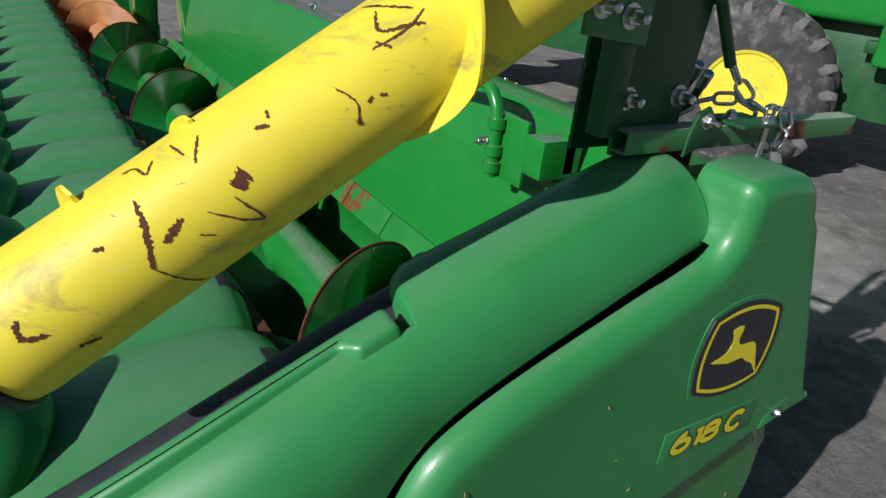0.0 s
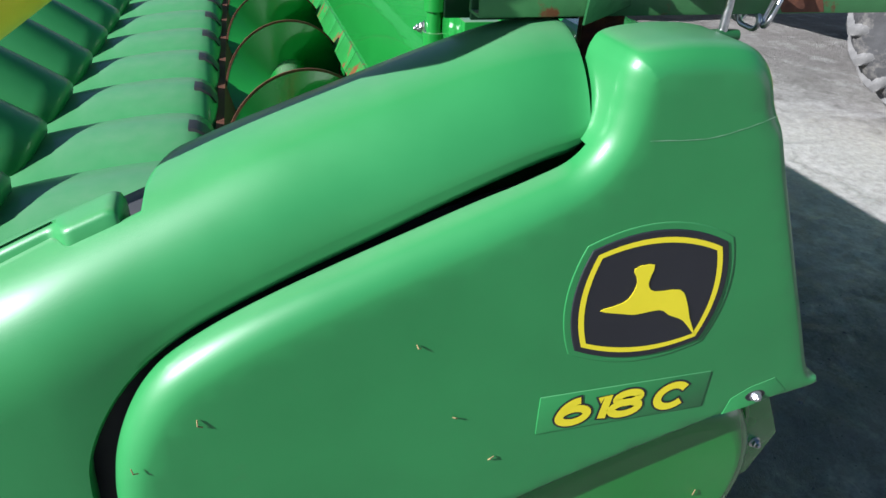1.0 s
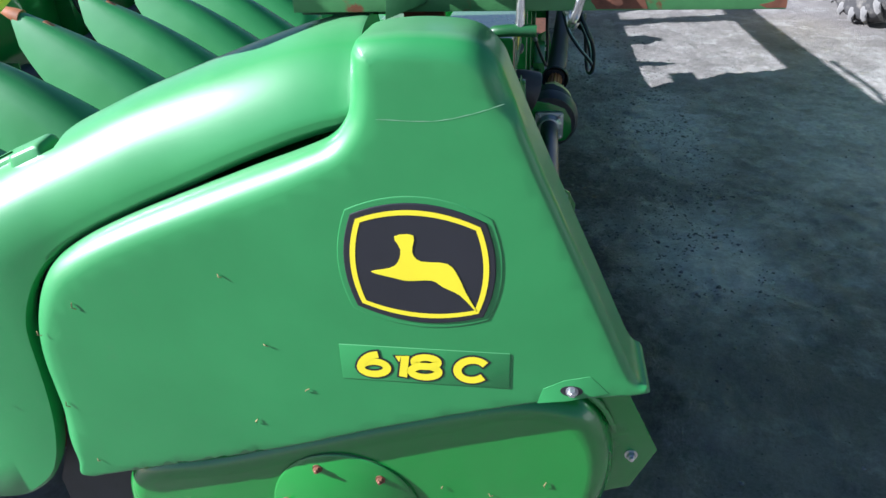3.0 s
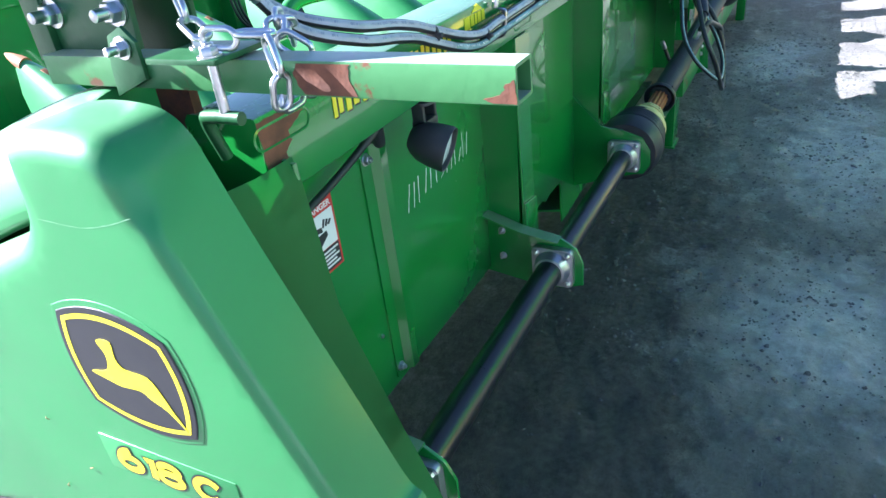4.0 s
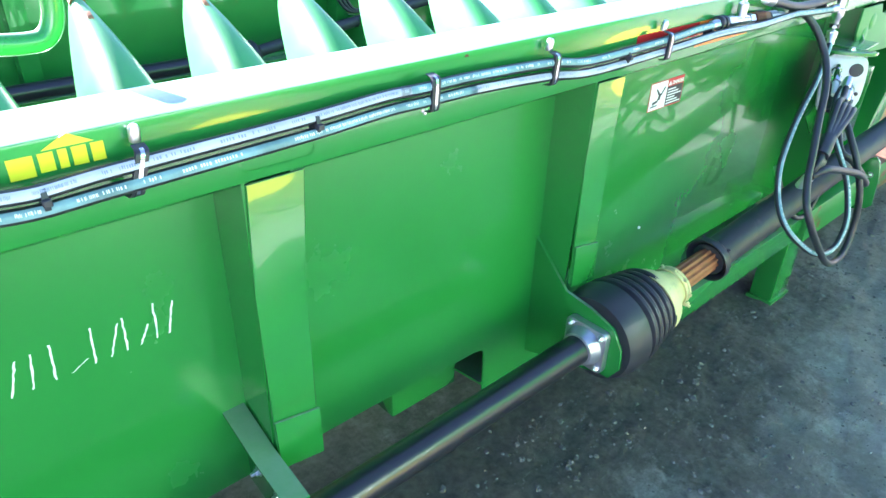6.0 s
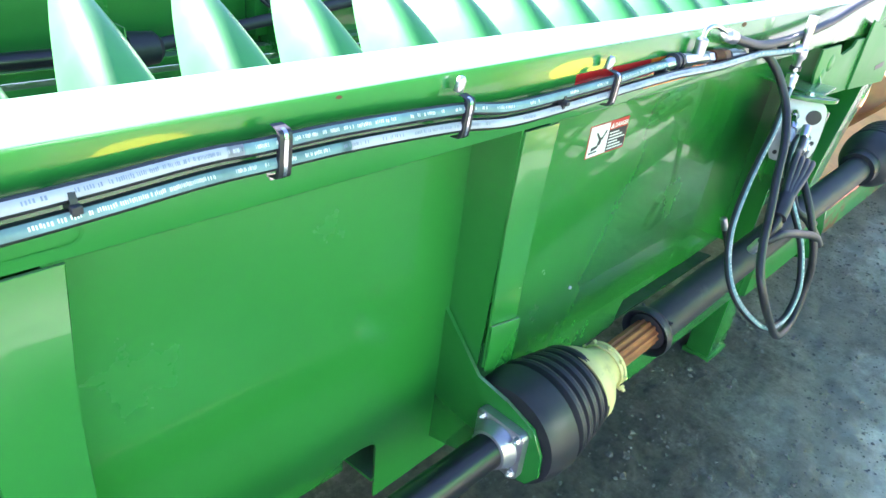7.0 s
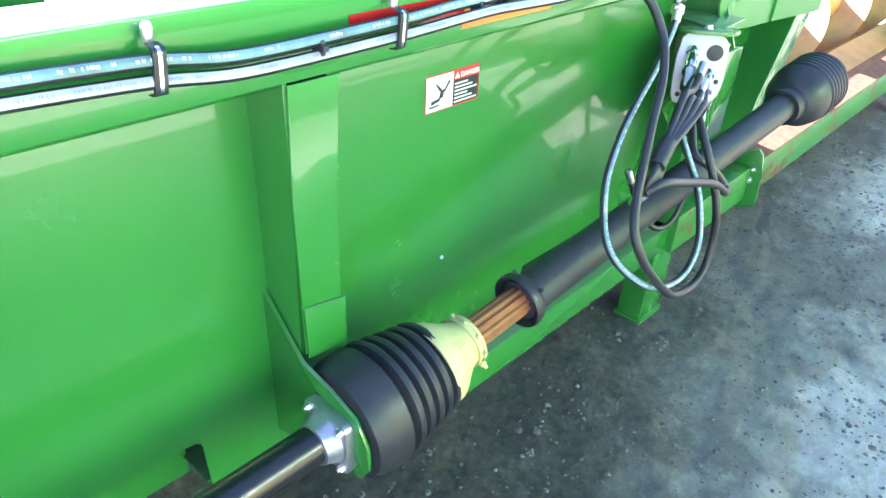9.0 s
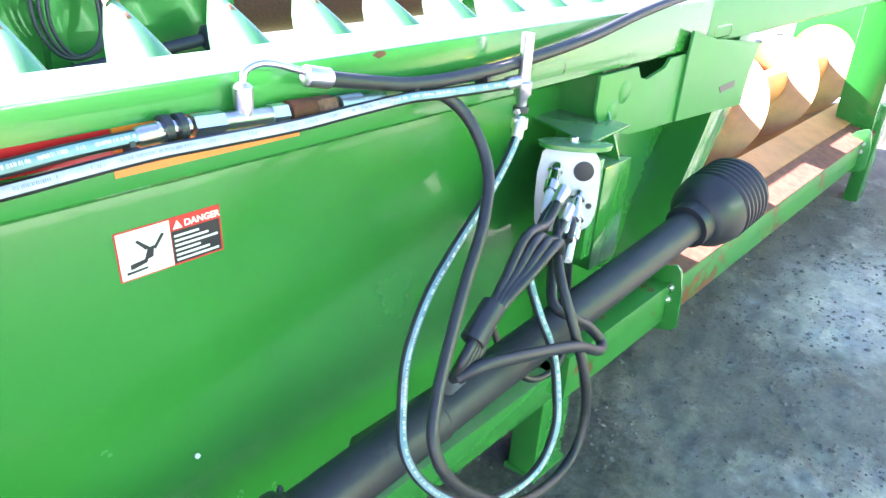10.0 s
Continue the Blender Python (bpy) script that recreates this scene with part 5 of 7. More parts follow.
# ---- the bracket that carries it ----
def build_bracket():
    t = thing("mounting_bracket", "dark green steel bracket with a square bar, chain and large bolts", "bracket", (-1.13, 0.3, 1.62))
    x0, x1, z0, z1 = -1.155, -1.100, 1.612, 1.664
    bm = bmesh.new()
    w = 0.005
    rings = [[bm.verts.new((x, y, z)) for x, z in ((x0 + k, z0 + k), (x1 - k, z0 + k), (x1 - k, z1 - k), (x0 + k, z1 - k))] for y in (-0.313, 0.586) for k in (0, w)]
    for a, b in ((0, 2), (2, 3), (3, 1), (1, 0)):
        for k in range(4):
            bm.faces.new((rings[a][k], rings[a][(k + 1) % 4], rings[b][(k + 1) % 4], rings[b][k]))
    bmesh.ops.bevel(bm, geom=[e for e in bm.edges if abs(e.verts[0].co.y - e.verts[1].co.y) > 0.5], offset=0.003, segments=2, affect="EDGES", profile=0.6)
    part("square_bar", bm, bar_paint, t, "dark green square steel tube with rust patches")
    rnd = random.Random(31)
    for k, (y0, y1) in enumerate(((-0.075, 0.03), (-0.312, -0.268))):
        ring = [(y0, z0 + 0.003), (y0 + 0.01, z1 - 0.02), (y0 + 0.005, z1 - 0.004), (y1 - 0.01, z1 - 0.004), (y1, z0 + 0.03), (y1 - 0.015, z0 + 0.003)]
        if k:
            ring = [(y0, z0 + 0.003), (y0, z0 + 0.034), (y0 + 0.012, z0 + 0.028), (y0 + 0.02, z0 + 0.014), (y1, z0 + 0.008), (y1 - 0.01, z0 + 0.003)]
        out = [(a + (c - a) * j / 4 + rnd.uniform(-0.002, 0.002), b + (d - b) * j / 4) for (a, b), (c, d) in zip(ring, ring[1:] + ring[:1]) for j in range(4)]
        part("rust_patch", prism(out, "x", x0 - 0.0007, x0 + 0.001), rust_flake, t, "rusty patch of flaked paint")
    part("upright_plate", prism([(0.39, 1.60), (0.585, 1.60), (0.60, 2.35), (0.33, 2.35)], "x", -1.112, -1.100, 0.002), green_dark, t)
    part("upright_plate", box((-1.00, 0.36, 1.58), (-0.988, 0.60, 2.35), 0.003), green_dark, t)
    part("column", box((-1.125, 0.588, 1.645), (-1.075, 0.640, 1.86), 0.003), green_dark, t)
    part("bolt_plate", prism([(0.580, 1.84), (0.755, 1.86), (0.755, 2.25), (0.580, 2.25)], "x", -1.140, -1.128, 0.002), bar_paint, t)
    for y, z, x in ((0.573, 1.727, -1.112), (0.411, 1.729, -1.112), (0.642, 1.898, -1.140), (0.723, 1.916, -1.140)):
        part("bolt", hexbolt((x, y, z), (-1, 0, 0), 0.019, stud=0.026), zinc, t, "large zinc-plated bolt")
    part("hanging_lever", sweep([(-1.125, 0.46, 2.10), (-1.125, 0.36, 1.94), (-1.125, 0.268, 1.80)], 0.014, 12), green_dark, t)
    hook = [(-1.16, 0.405, 1.60), (-1.162, 0.40, 1.65), (-1.162, 0.385, 1.70), (-1.162, 0.35, 1.715), (-1.162, 0.325, 1.69), (-1.162, 0.325, 1.63)]
    part("ear", prism([(y, z) for _, y, z in hook], "x", -1.165, -1.157, 0.001), green_dark, t, "rusty ear plate")
    part("bolt", hexbolt((-1.166, 0.355, 1.682), (-1, 0, 0), 0.014, stud=0.018), zinc, t)
    # clamp plate over the bar with its two bolts
    part("clamp_plate", box((-1.205, 0.125, 1.667), (-1.09, 0.265, 1.676), 0.002), green_dark, t)
    for x, y in ((-1.185, 0.15), (-1.13, 0.22)):
        part("bolt", hexbolt((x, y, 1.676), (0, 0, 1), 0.014, stud=0.004), zinc, t)
    part("rod", sweep([(-1.185, 0.15, 1.68), (-1.185, 0.15, 1.585)], 0.008, 12), zinc, t)
    strap = [(-1.185, 0.12, 1.583), (-1.185, 0.18, 1.583), (-1.175, 0.205, 1.570), (-1.15, 0.21, 1.50)]
    part("strap", sweep(spline(strap, 5), 0.011, 10), green_dark, t)
    part("hanger", box((-1.11, 0.30, 1.50), (-1.09, 0.38, 1.612), 0.002), rust, t)
    return t


build_bracket()


def link_mesh(length=0.066, width=0.038, wire=0.005):
    a, b = length / 2 - width / 2, width / 2 - wire
    pts = [(a + b * math.cos(t), b * math.sin(t), 0) for t in [radians(-90 + 22.5 * i) for i in range(9)]]
    pts += [(-a + b * math.cos(t), b * math.sin(t), 0) for t in [radians(90 + 22.5 * i) for i in range(9)]]
    bm = bmesh.new()
    rings = []
    n = len(pts)
    for i, p in enumerate(pts):
        d = (Vector(pts[(i + 1) % n]) - Vector(pts[i - 1])).normalized()
        u, w = Vector((0, 0, 1)), d.cross(Vector((0, 0, 1)))
        rings.append([bm.verts.new(Vector(p) + wire * (u * math.cos(k * math.tau / 8) + w * math.sin(k * math.tau / 8))) for k in range(8)])
    for i in range(n):
        a_, b_ = rings[i], rings[(i + 1) % n]
        for k in range(8):
            bm.faces.new((a_[k], a_[(k + 1) % 8], b_[(k + 1) % 8], b_[k]))
    return finish(bm, "chain_link", zinc, 60)


def build_chain():
    t = thing("chain", "zinc-plated steel chain looped round the square bar", "chain", (-1.13, 0.05, 1.67))
    me = link_mesh()
    path = spline([(-1.125, 0.262, 1.80), (-1.14, 0.235, 1.76), (-1.165, 0.19, 1.715), (-1.175, 0.14, 1.70), (-1.15, 0.08, 1.70), (-1.166, 0.05, 1.675), (-1.168, 0.045, 1.63), (-1.160, 0.055, 1.602), (-1.128, 0.06, 1.600), (-1.094, 0.055, 1.606), (-1.090, 0.06, 1.66), (-1.10, 0.09, 1.682), (-1.06, 0.12, 1.70), (-0.99, 0.16, 1.68), (-0.93, 0.20, 1.63)], 10)
    lens = [0.0]
    for a, b in zip(path, path[1:]):
        lens.append(lens[-1] + (b - a).length)
    s, k = 0.02, 0
    while s < lens[-1] - 0.02:
        i = max(j for j in range(len(lens)) if lens[j] <= s)
        i = min(i, len(path) - 2)
        d = (path[i + 1] - path[i]).normalized()
        q = d.to_track_quat("X", "Z").to_matrix().to_4x4()
        p = path[i].lerp(path[i + 1], (s - lens[i]) / max(1e-6, lens[i + 1] - lens[i]))
        ob = new("chain_link", me)
        ob.parent = t
        ob.matrix_parent_inverse = world_of(t).inverted()
        ob.matrix_basis = Matrix.Translation(p) @ q @ Matrix.Rotation(radians(90 * (k % 2)), 4, "X")
        s += 0.053
        k += 1


build_chain()


# ---- hydraulic hoses along the beam ----
def hose(name, pts, r, material, label, print_mat=None, steps=10, group=""):
    line = spline(pts, steps)
    ob = solo(name, sweep(line, r, 14), material, label, "hose", group)
    # printed layline on the side that faces the yard, turned away and back where the hose twists
    ranges = print_mat if isinstance(print_mat, list) else [(-99, print_mat)] if print_mat else []
    rnd = random.Random(len(line))
    for k, (x0, stripe_mat) in enumerate(ranges):
        x1 = ranges[k + 1][0] if k + 1 < len(ranges) else 99
        bm, ink = bmesh.new(), bmesh.new()
        prev = None
        for i, p in enumerate(line):
            if not x0 <= p.x < x1 + 0.03:
                prev = None
                continue
            d = (line[min(i + 1, len(line) - 1)] - line[max(i - 1, 0)]).normalized()
            face = Vector((-0.35, -1, 0.42))
            f = (face - d * face.dot(d)).normalized()
            w = d.cross(f)
            row = [bm.verts.new(p + (f * math.cos(a) + w * math.sin(a)) * (r + 0.0005)) for a in (-0.66, -0.3, 0, 0.3, 0.66)]
            if prev:
                for j in range(4):
                    bm.faces.new((prev[j], prev[j + 1], row[j + 1], row[j]))
                # short bars of print that cannot be read
                if rnd.random() < 0.62:
                    q = line[i - 1]
                    n = 7
                    for m in range(n):
                        if rnd.random() < 0.25:
                            continue
                        lo, hi = q.lerp(p, (m + 0.15) / n), q.lerp(p, (m + 0.15 + rnd.uniform(0.35, 0.7)) / n)
                        t0 = rnd.uniform(-0.32, -0.2)
                        ink.faces.new([ink.verts.new(e + (f * math.cos(a) + w * math.sin(a)) * (r + 0.0011)) for e, a in ((lo, t0), (hi, t0), (hi, t0 + 0.42), (lo, t0 + 0.42))])
            prev = row
        stripe = part("printed_stripe", bm, stripe_mat, ob, "pale printed stripe")
        if ink.verts:
            part("print", ink, hose_ink if stripe_mat is hose_grey else white_paint, stripe, smooth=0)["kind"] = "stuff"
        else:
            ink.free()
    for e, d in ((line[0], line[1] - line[0]), (line[-1], line[-2] - line[-1])):
        part("ferrule", lathe([(-0.004, r * 0.9), (0.0, r * 1.3), (0.045, r * 1.3), (0.05, r * 1.02)], e, d, 16), zinc, ob, "zinc crimped ferrule")
    return ob


UP = [(-1.02, 0.24, 1.78), (-0.95, 0.20, 1.69), (-0.85, 0.13, 1.642), (-0.72, 0.118, 1.615), (-0.633, 0.12, 1.592), (-0.571, 0.12, 1.571), (-0.425, 0.12, 1.523), (-0.307, 0.12, 1.499), (-0.182, 0.125, 1.501), (0.132, 0.128, 1.507), (0.31, 0.13, 1.514), (0.402, 0.13, 1.512), (0.538, 0.13, 1.512), (0.776, 0.13, 1.501), (0.939, 0.13, 1.482), (1.246, 0.135, 1.484), (1.339, 0.14, 1.485), (1.428, 0.14, 1.490), (1.56, 0.14, 1.492)]
DN = [(-1.03, 0.21, 1.76), (-0.96, 0.17, 1.665), (-0.85, 0.115, 1.616), (-0.72, 0.112, 1.588), (-0.637, 0.116, 1.567), (-0.577, 0.116, 1.545), (-0.431, 0.118, 1.495), (-0.312, 0.12, 1.472), (-0.175, 0.12, 1.474), (0.132, 0.124, 1.479), (0.31, 0.127, 1.486), (0.405, 0.13, 1.484), (0.56, 0.13, 1.483), (0.778, 0.13, 1.471), (0.943, 0.13, 1.454), (1.255, 0.135, 1.455), (1.333, 0.14, 1.455), (1.506, 0.115, 1.472), (1.603, 0.107, 1.473), (1.753, 0.105, 1.470), (1.872, 0.105, 1.473), (2.008, 0.107, 1.474), (2.101, 0.110, 1.467), (2.286, 0.112, 1.456), (2.36, 0.105, 1.458)]
hose("hydraulic_hose", UP, 0.0112, hose_black, "black hydraulic hose with pale printed stripe along the beam", [(-9, hose_grey), (0.34, hose_blue)], group="hoses on the beam")
hose("hydraulic_hose", DN, 0.0112, hose_black, "black hydraulic hose with pale printed stripe along the beam", [(-9, hose_grey), (-0.5, hose_blue), (0.52, hose_grey), (1.95, hose_blue)], group="hoses on the beam")


def build_hose_clamp(x, z, tilt=0, top=True):
    t = thing("hose_clamp", "black rubber hose clamp with a steel strap and bolt", "clamp", (x, 0.14, z), "clamps along the beam")
    zt, zb = z + 0.036, z - 0.038
    loop = [(0, 0.0, zt - z), (0, -0.018, zt - z - 0.006), (0, -0.020, 0), (0, -0.018, zb - z + 0.006), (0, 0.0, zb - z)]
    pts = [Vector((x + tilt * (p[2]), 0.142 + p[1], z + p[2])) for p in loop]
    line = spline([tuple(p) for p in pts], 5)
    bm = bmesh.new()
    prev = None
    for p in line:
        row = [bm.verts.new(p + Vector((dx, dy, 0))) for dx, dy in ((-0.010, 0), (-0.010, -0.007), (0.010, -0.007), (0.010, 0))]
        if prev:
            for j in range(4):
                bm.faces.new((prev[j], prev[(j + 1) % 4], row[(j + 1) % 4], row[j]))
        prev = row
    part("cushion", bm, black_rubber, t, "black rubber cushion")
    bm = bmesh.new()
    prev = None
    for p in line[2:-2]:
        row = [bm.verts.new(p + Vector((dx, -0.0078, 0))) for dx in (-0.003, 0.003)]
        if prev:
            bm.faces.new((prev[0], prev[1], row[1], row[0]))
        prev = row
    part("strap", bm, chrome, t, "thin steel strap")
    if top:
        part("bolt", lathe([(0, 0.009), (0.02, 0.009), (0.026, 0.006)], (x + tilt * 0.04, 0.150, zt + 0.002), (0, -0.2, 1), 10), zinc, t)
    else:
        part("nut", hexbolt((x - tilt * 0.04, 0.150, zb + 0.002), (0, -0.3, -1), 0.007, washer=False, stud=0.004), zinc, t)


for cx, cz, ct, ctop in ((-0.15, 1.490, 0.3, True), (0.425, 1.499, 0.05, False), (0.79, 1.487, 0.1, True), (1.265, 1.471, 0.1, True)):
    build_hose_clamp(cx, cz, ct, ctop)


def build_tie(x, y, z):
    bm = lathe([(-0.004, 0.024), (0.004, 0.024)], (0, 0, 0), (1, 0, 0), 14)
    bmesh.ops.transform(bm, matrix=Matrix.Translation((x, y, z)) @ Matrix.Diagonal((1, 0.62, 1, 1)), verts=bm.verts)
    box((x - 0.006, y - 0.022, z - 0.004), (x + 0.006, y - 0.012, z + 0.006), 0.001, bm, 1)
    solo("cable_tie", bm, black_plastic, "black plastic cable tie round two hoses", "cable tie", "cable ties")


for tx, ty, tz in ((-0.56, 0.118, 1.554), (-0.28, 0.121, 1.486), (0.155, 0.127, 1.494), (1.08, 0.132, 1.469), (1.50, 0.14, 1.476), (2.035, 0.13, 1.481), (2.245, 0.127, 1.475)):
    build_tie(tx, ty, tz)

# ---- decals, lamp and marks on the rear ----
def rear_quad(name, x0, x1, z0, z1, y, material, parent, label=""):
    return part(name, box((x0, y - 0.0008, z0), (x1, y, z1)), material, parent, label, smooth=0)


def build_wordmark():
    """The maker's lettering on the beam, drawn as plain yellow bars with a dark edge."""
    t = thing("beam_decal", "yellow wordmark decal with dark shading on the green beam", "decal", (-0.65, FACE_Y, 1.49))
    widths = [0.040, 0.056, 0.050, 0.056, 0.0, 0.064, 0.050, 0.050, 0.056, 0.050]
    x = -0.905
    for i, w in enumerate(widths):
        if not w:
            x += 0.018
            continue
        h = 0.056 if i in (0, 5) else 0.045
        for dx, y, m_, nm in ((0.005, 0.0006, black_decal, "shade_bar"), (0, 0.0014, yellow_plain, "bar")):
            dz = -0.004 if dx else 0
            for k, (u0, u1) in enumerate(((0.0, 0.30), (0.46, 0.80))):
                a, b, c, e = x + dx + w * u0, x + dx + w * u1, 1.482 + dz + 0.004 * k, 1.482 + h + dz - 0.005 * k
                part(nm, prism([(a, c), (b, c), (b + 0.003, e), (a + 0.003, e)], "y", FACE_Y - y - 0.0006, FACE_Y - y), m_, t, smooth=0)
        x += w + 0.004


build_wordmark()


def build_dealer_decal():
    t = thing("dealer_decal", "small yellow dealer decal on the green beam", "decal", (-0.25, FACE_Y, 1.51))
    part("peak", prism([(-0.26, 1.537), (-0.225, 1.556), (-0.19, 1.537)], "y", FACE_Y - 0.0016, FACE_Y - 0.0006), yellow_plain, t, smooth=0)
    for k, (a, b) in enumerate(((-0.305, -0.272), (-0.266, -0.246), (-0.240, -0.228), (-0.222, -0.202), (-0.196, -0.178))):
        rear_quad("bar", a, b, 1.503 + (0 if k == 0 else 0.003), 1.534, FACE_Y - 0.0006, yellow_plain, t)


build_dealer_decal()


def build_danger_tall():
    t = thing("warning_sign", "red, white and black danger decal on the rear wall", "warning sign", (-0.87, WALL_Y, 1.17), "danger decals")
    x0, x1, z0, z1 = -0.935, -0.803, 1.083, 1.265
    rear_quad("border", x0, x1, z0, z1, WALL_Y, red_vinyl, t, "red vinyl border")
    rear_quad("field", x0 + 0.007, x1 - 0.007, z0 + 0.064, z1 - 0.030, WALL_Y - 0.001, white_paint, t, "white field")
    rear_quad("text_panel", x0 + 0.007, x1 - 0.007, z0 + 0.007, z0 + 0.062, WALL_Y - 0.001, black_decal, t)
    for k in range(5):
        rear_quad("text_bar", x0 + 0.013, x1 - 0.012 - 0.012 * (k % 2), z0 + 0.014 + 0.0095 * k, z0 + 0.0185 + 0.0095 * k, WALL_Y - 0.002, white_paint, t)
    # pictogram as plain dark shapes
    part("pictogram", prism([(x0 + 0.02, 1.212), (x0 + 0.075, 1.203), (x0 + 0.078, 1.190), (x0 + 0.022, 1.20)], "y", WALL_Y - 0.0028, WALL_Y - 0.0018), black_decal, t, smooth=0)
    part("pictogram", prism([(x0 + 0.032, 1.152), (x0 + 0.062, 1.158), (x0 + 0.092, 1.176), (x0 + 0.09, 1.188), (x0 + 0.055, 1.186), (x0 + 0.04, 1.175)], "y", WALL_Y - 0.0028, WALL_Y - 0.0018), black_decal, t, smooth=0)
    for k in range(3):
        part("pictogram", prism([(x0 + 0.078 + 0.010 * k, 1.200), (x0 + 0.083 + 0.011 * k, 1.198), (x0 + 0.092 + 0.011 * k, 1.216 - 0.004 * k), (x0 + 0.086 + 0.011 * k, 1.219 - 0.004 * k)], "y", WALL_Y - 0.0028, WALL_Y - 0.0018), black_decal, t, smooth=0)
    part("triangle", prism([(x0 + 0.010, z1 - 0.024), (x0 + 0.026, z1 - 0.024), (x0 + 0.018, z1 - 0.009)], "y", WALL_Y - 0.002, WALL_Y - 0.001), white_paint, t, smooth=0)
    m = Matrix(((1, 0, 0, x0 + 0.030), (0, 0, -1, WALL_Y - 0.0012), (0, 1, 0, z1 - 0.0235), (0, 0, 0, 1)))
    glyphs("DANGER", 0.0205, m @ Matrix.Diagonal((1.12, 1, 1, 1)), "lettering", white_paint, t, "white capital lettering", 0, 0.0003, 0.0004)


build_danger_tall()


def build_danger_wide(x0=1.512, z0=1.186, y=WALL_Y, flip=False):
    t = thing("warning_sign", "wide red, white and black danger decal on the rear wall", "warning sign", (x0, y, z0), "danger decals")
    x1, z1 = x0 + 0.198, z0 + 0.095
    rear_quad("border", x0, x1, z0, z1, y, red_vinyl, t, "red vinyl border")
    rear_quad("field", x0 + 0.003, x0 + 0.098, z0 + 0.003, z1 - 0.003, y - 0.001, white_paint, t, "white field")
    rear_quad("text_panel", x0 + 0.100, x1 - 0.004, z0 + 0.004, z1 - 0.027, y - 0.001, black_decal, t)
    for k in range(6):
        rear_quad("text_bar", x0 + 0.104, x1 - 0.010 - 0.018 * (k % 3), z0 + 0.009 + 0.0095 * k, z0 + 0.013 + 0.0095 * k, y - 0.002, white_paint, t)
    for pts in ([(0.02, 0.02), (0.05, 0.026), (0.052, 0.034), (0.02, 0.03)], [(0.045, 0.03), (0.062, 0.034), (0.066, 0.055), (0.054, 0.052)], [(0.05, 0.05), (0.034, 0.07), (0.038, 0.073), (0.058, 0.054)], [(0.064, 0.05), (0.082, 0.074), (0.087, 0.071), (0.068, 0.046)], [(0.012, 0.012), (0.05, 0.014), (0.05, 0.018), (0.012, 0.017)]):
        part("pictogram", prism([(x0 + a, z0 + b) for a, b in pts], "y", y - 0.0028, y - 0.0018), black_decal, t, smooth=0)
    part("triangle", prism([(x0 + 0.104, z1 - 0.023), (x0 + 0.122, z1 - 0.023), (x0 + 0.113, z1 - 0.007)], "y", y - 0.002, y - 0.001), white_paint, t, smooth=0)
    m = Matrix(((1, 0, 0, x0 + 0.126), (0, 0, -1, y - 0.0012), (0, 1, 0, z1 - 0.022), (0, 0, 0, 1)))
    glyphs("DANGER", 0.0175, m @ Matrix.Diagonal((1.0, 1, 1, 1)), "lettering", white_paint, t, "white capital lettering", 0, 0.0003, 0.0004)


build_danger_wide()


def build_inner_decal():
    t = thing("warning_sign", "small red, white and black danger decal on the trough sheet", "warning sign", (1.3, 0.40, 1.28), "danger decals")
    tilt = Matrix.Translation((0, 0.3655, 1.40)) @ Matrix.Rotation(math.atan2(0.05, 0.20), 4, "X")

    def quad(name, x0, x1, z0, z1, lift, material):
        bm = box((x0, lift, z0 - 1.40), (x1, lift + 0.0008, z1 - 1.40))
        bmesh.ops.transform(bm, matrix=tilt, verts=bm.verts)
        part(name, bm, material, t, smooth=0)
    quad("border", 1.14, 1.38, 1.22, 1.36, 0.0005, red_vinyl)
    quad("field", 1.26, 1.375, 1.225, 1.355, 0.0014, white_paint)
    quad("text_panel", 1.147, 1.255, 1.225, 1.315, 0.0014, black_decal)
    for k in range(4):
        quad("text_bar", 1.155, 1.245, 1.235 + 0.02 * k, 1.243 + 0.02 * k, 0.0024, white_paint)
    quad("pictogram", 1.29, 1.34, 1.25, 1.31, 0.0024, black_decal)


build_inner_decal()


def build_chalk():
    """A chalked word, kept as plain strokes of its size."""
    t = thing("chalk_mark", "white chalk strokes on the green rear wall", "chalk mark", (-0.3, WALL_Y, 1.1))
    rnd = random.Random(3)
    for x, high, lean in ((-0.488, 0.075, 0.022), (-0.455, 0.070, 0.016), (-0.425, 0.078, 0.010), (-0.385, 0.070, 0.022), (-0.350, 0.072, 0.012), (-0.312, 0.076, 0.004), (-0.285, 0.018, 0.030), (-0.243, 0.078, 0.004), (-0.215, 0.066, 0.022), (-0.185, 0.074, 0.002), (-0.160, 0.040, 0.020), (-0.128, 0.080, 0.004), (-0.104, 0.070, 0.016)):
        z = 1.070 + 0.02 * (x + 0.3) - (0.01 if x < -0.41 else 0.0)
        bm = bmesh.new()
        prev = None
        for i in range(9):
            u = i / 8
            p = (x + lean * u + rnd.uniform(-0.0012, 0.0012), z + high * u)
            w = 0.0013 + rnd.random() * 0.0010
            row = [bm.verts.new((p[0] - w, WALL_Y - 0.0008, p[1])), bm.verts.new((p[0] + w, WALL_Y - 0.0008, p[1]))]
            if prev:
                bm.faces.new((prev[0], prev[1], row[1], row[0]))
            prev = row
        part("stroke", bm, white_chalk, t, smooth=0)


build_chalk()


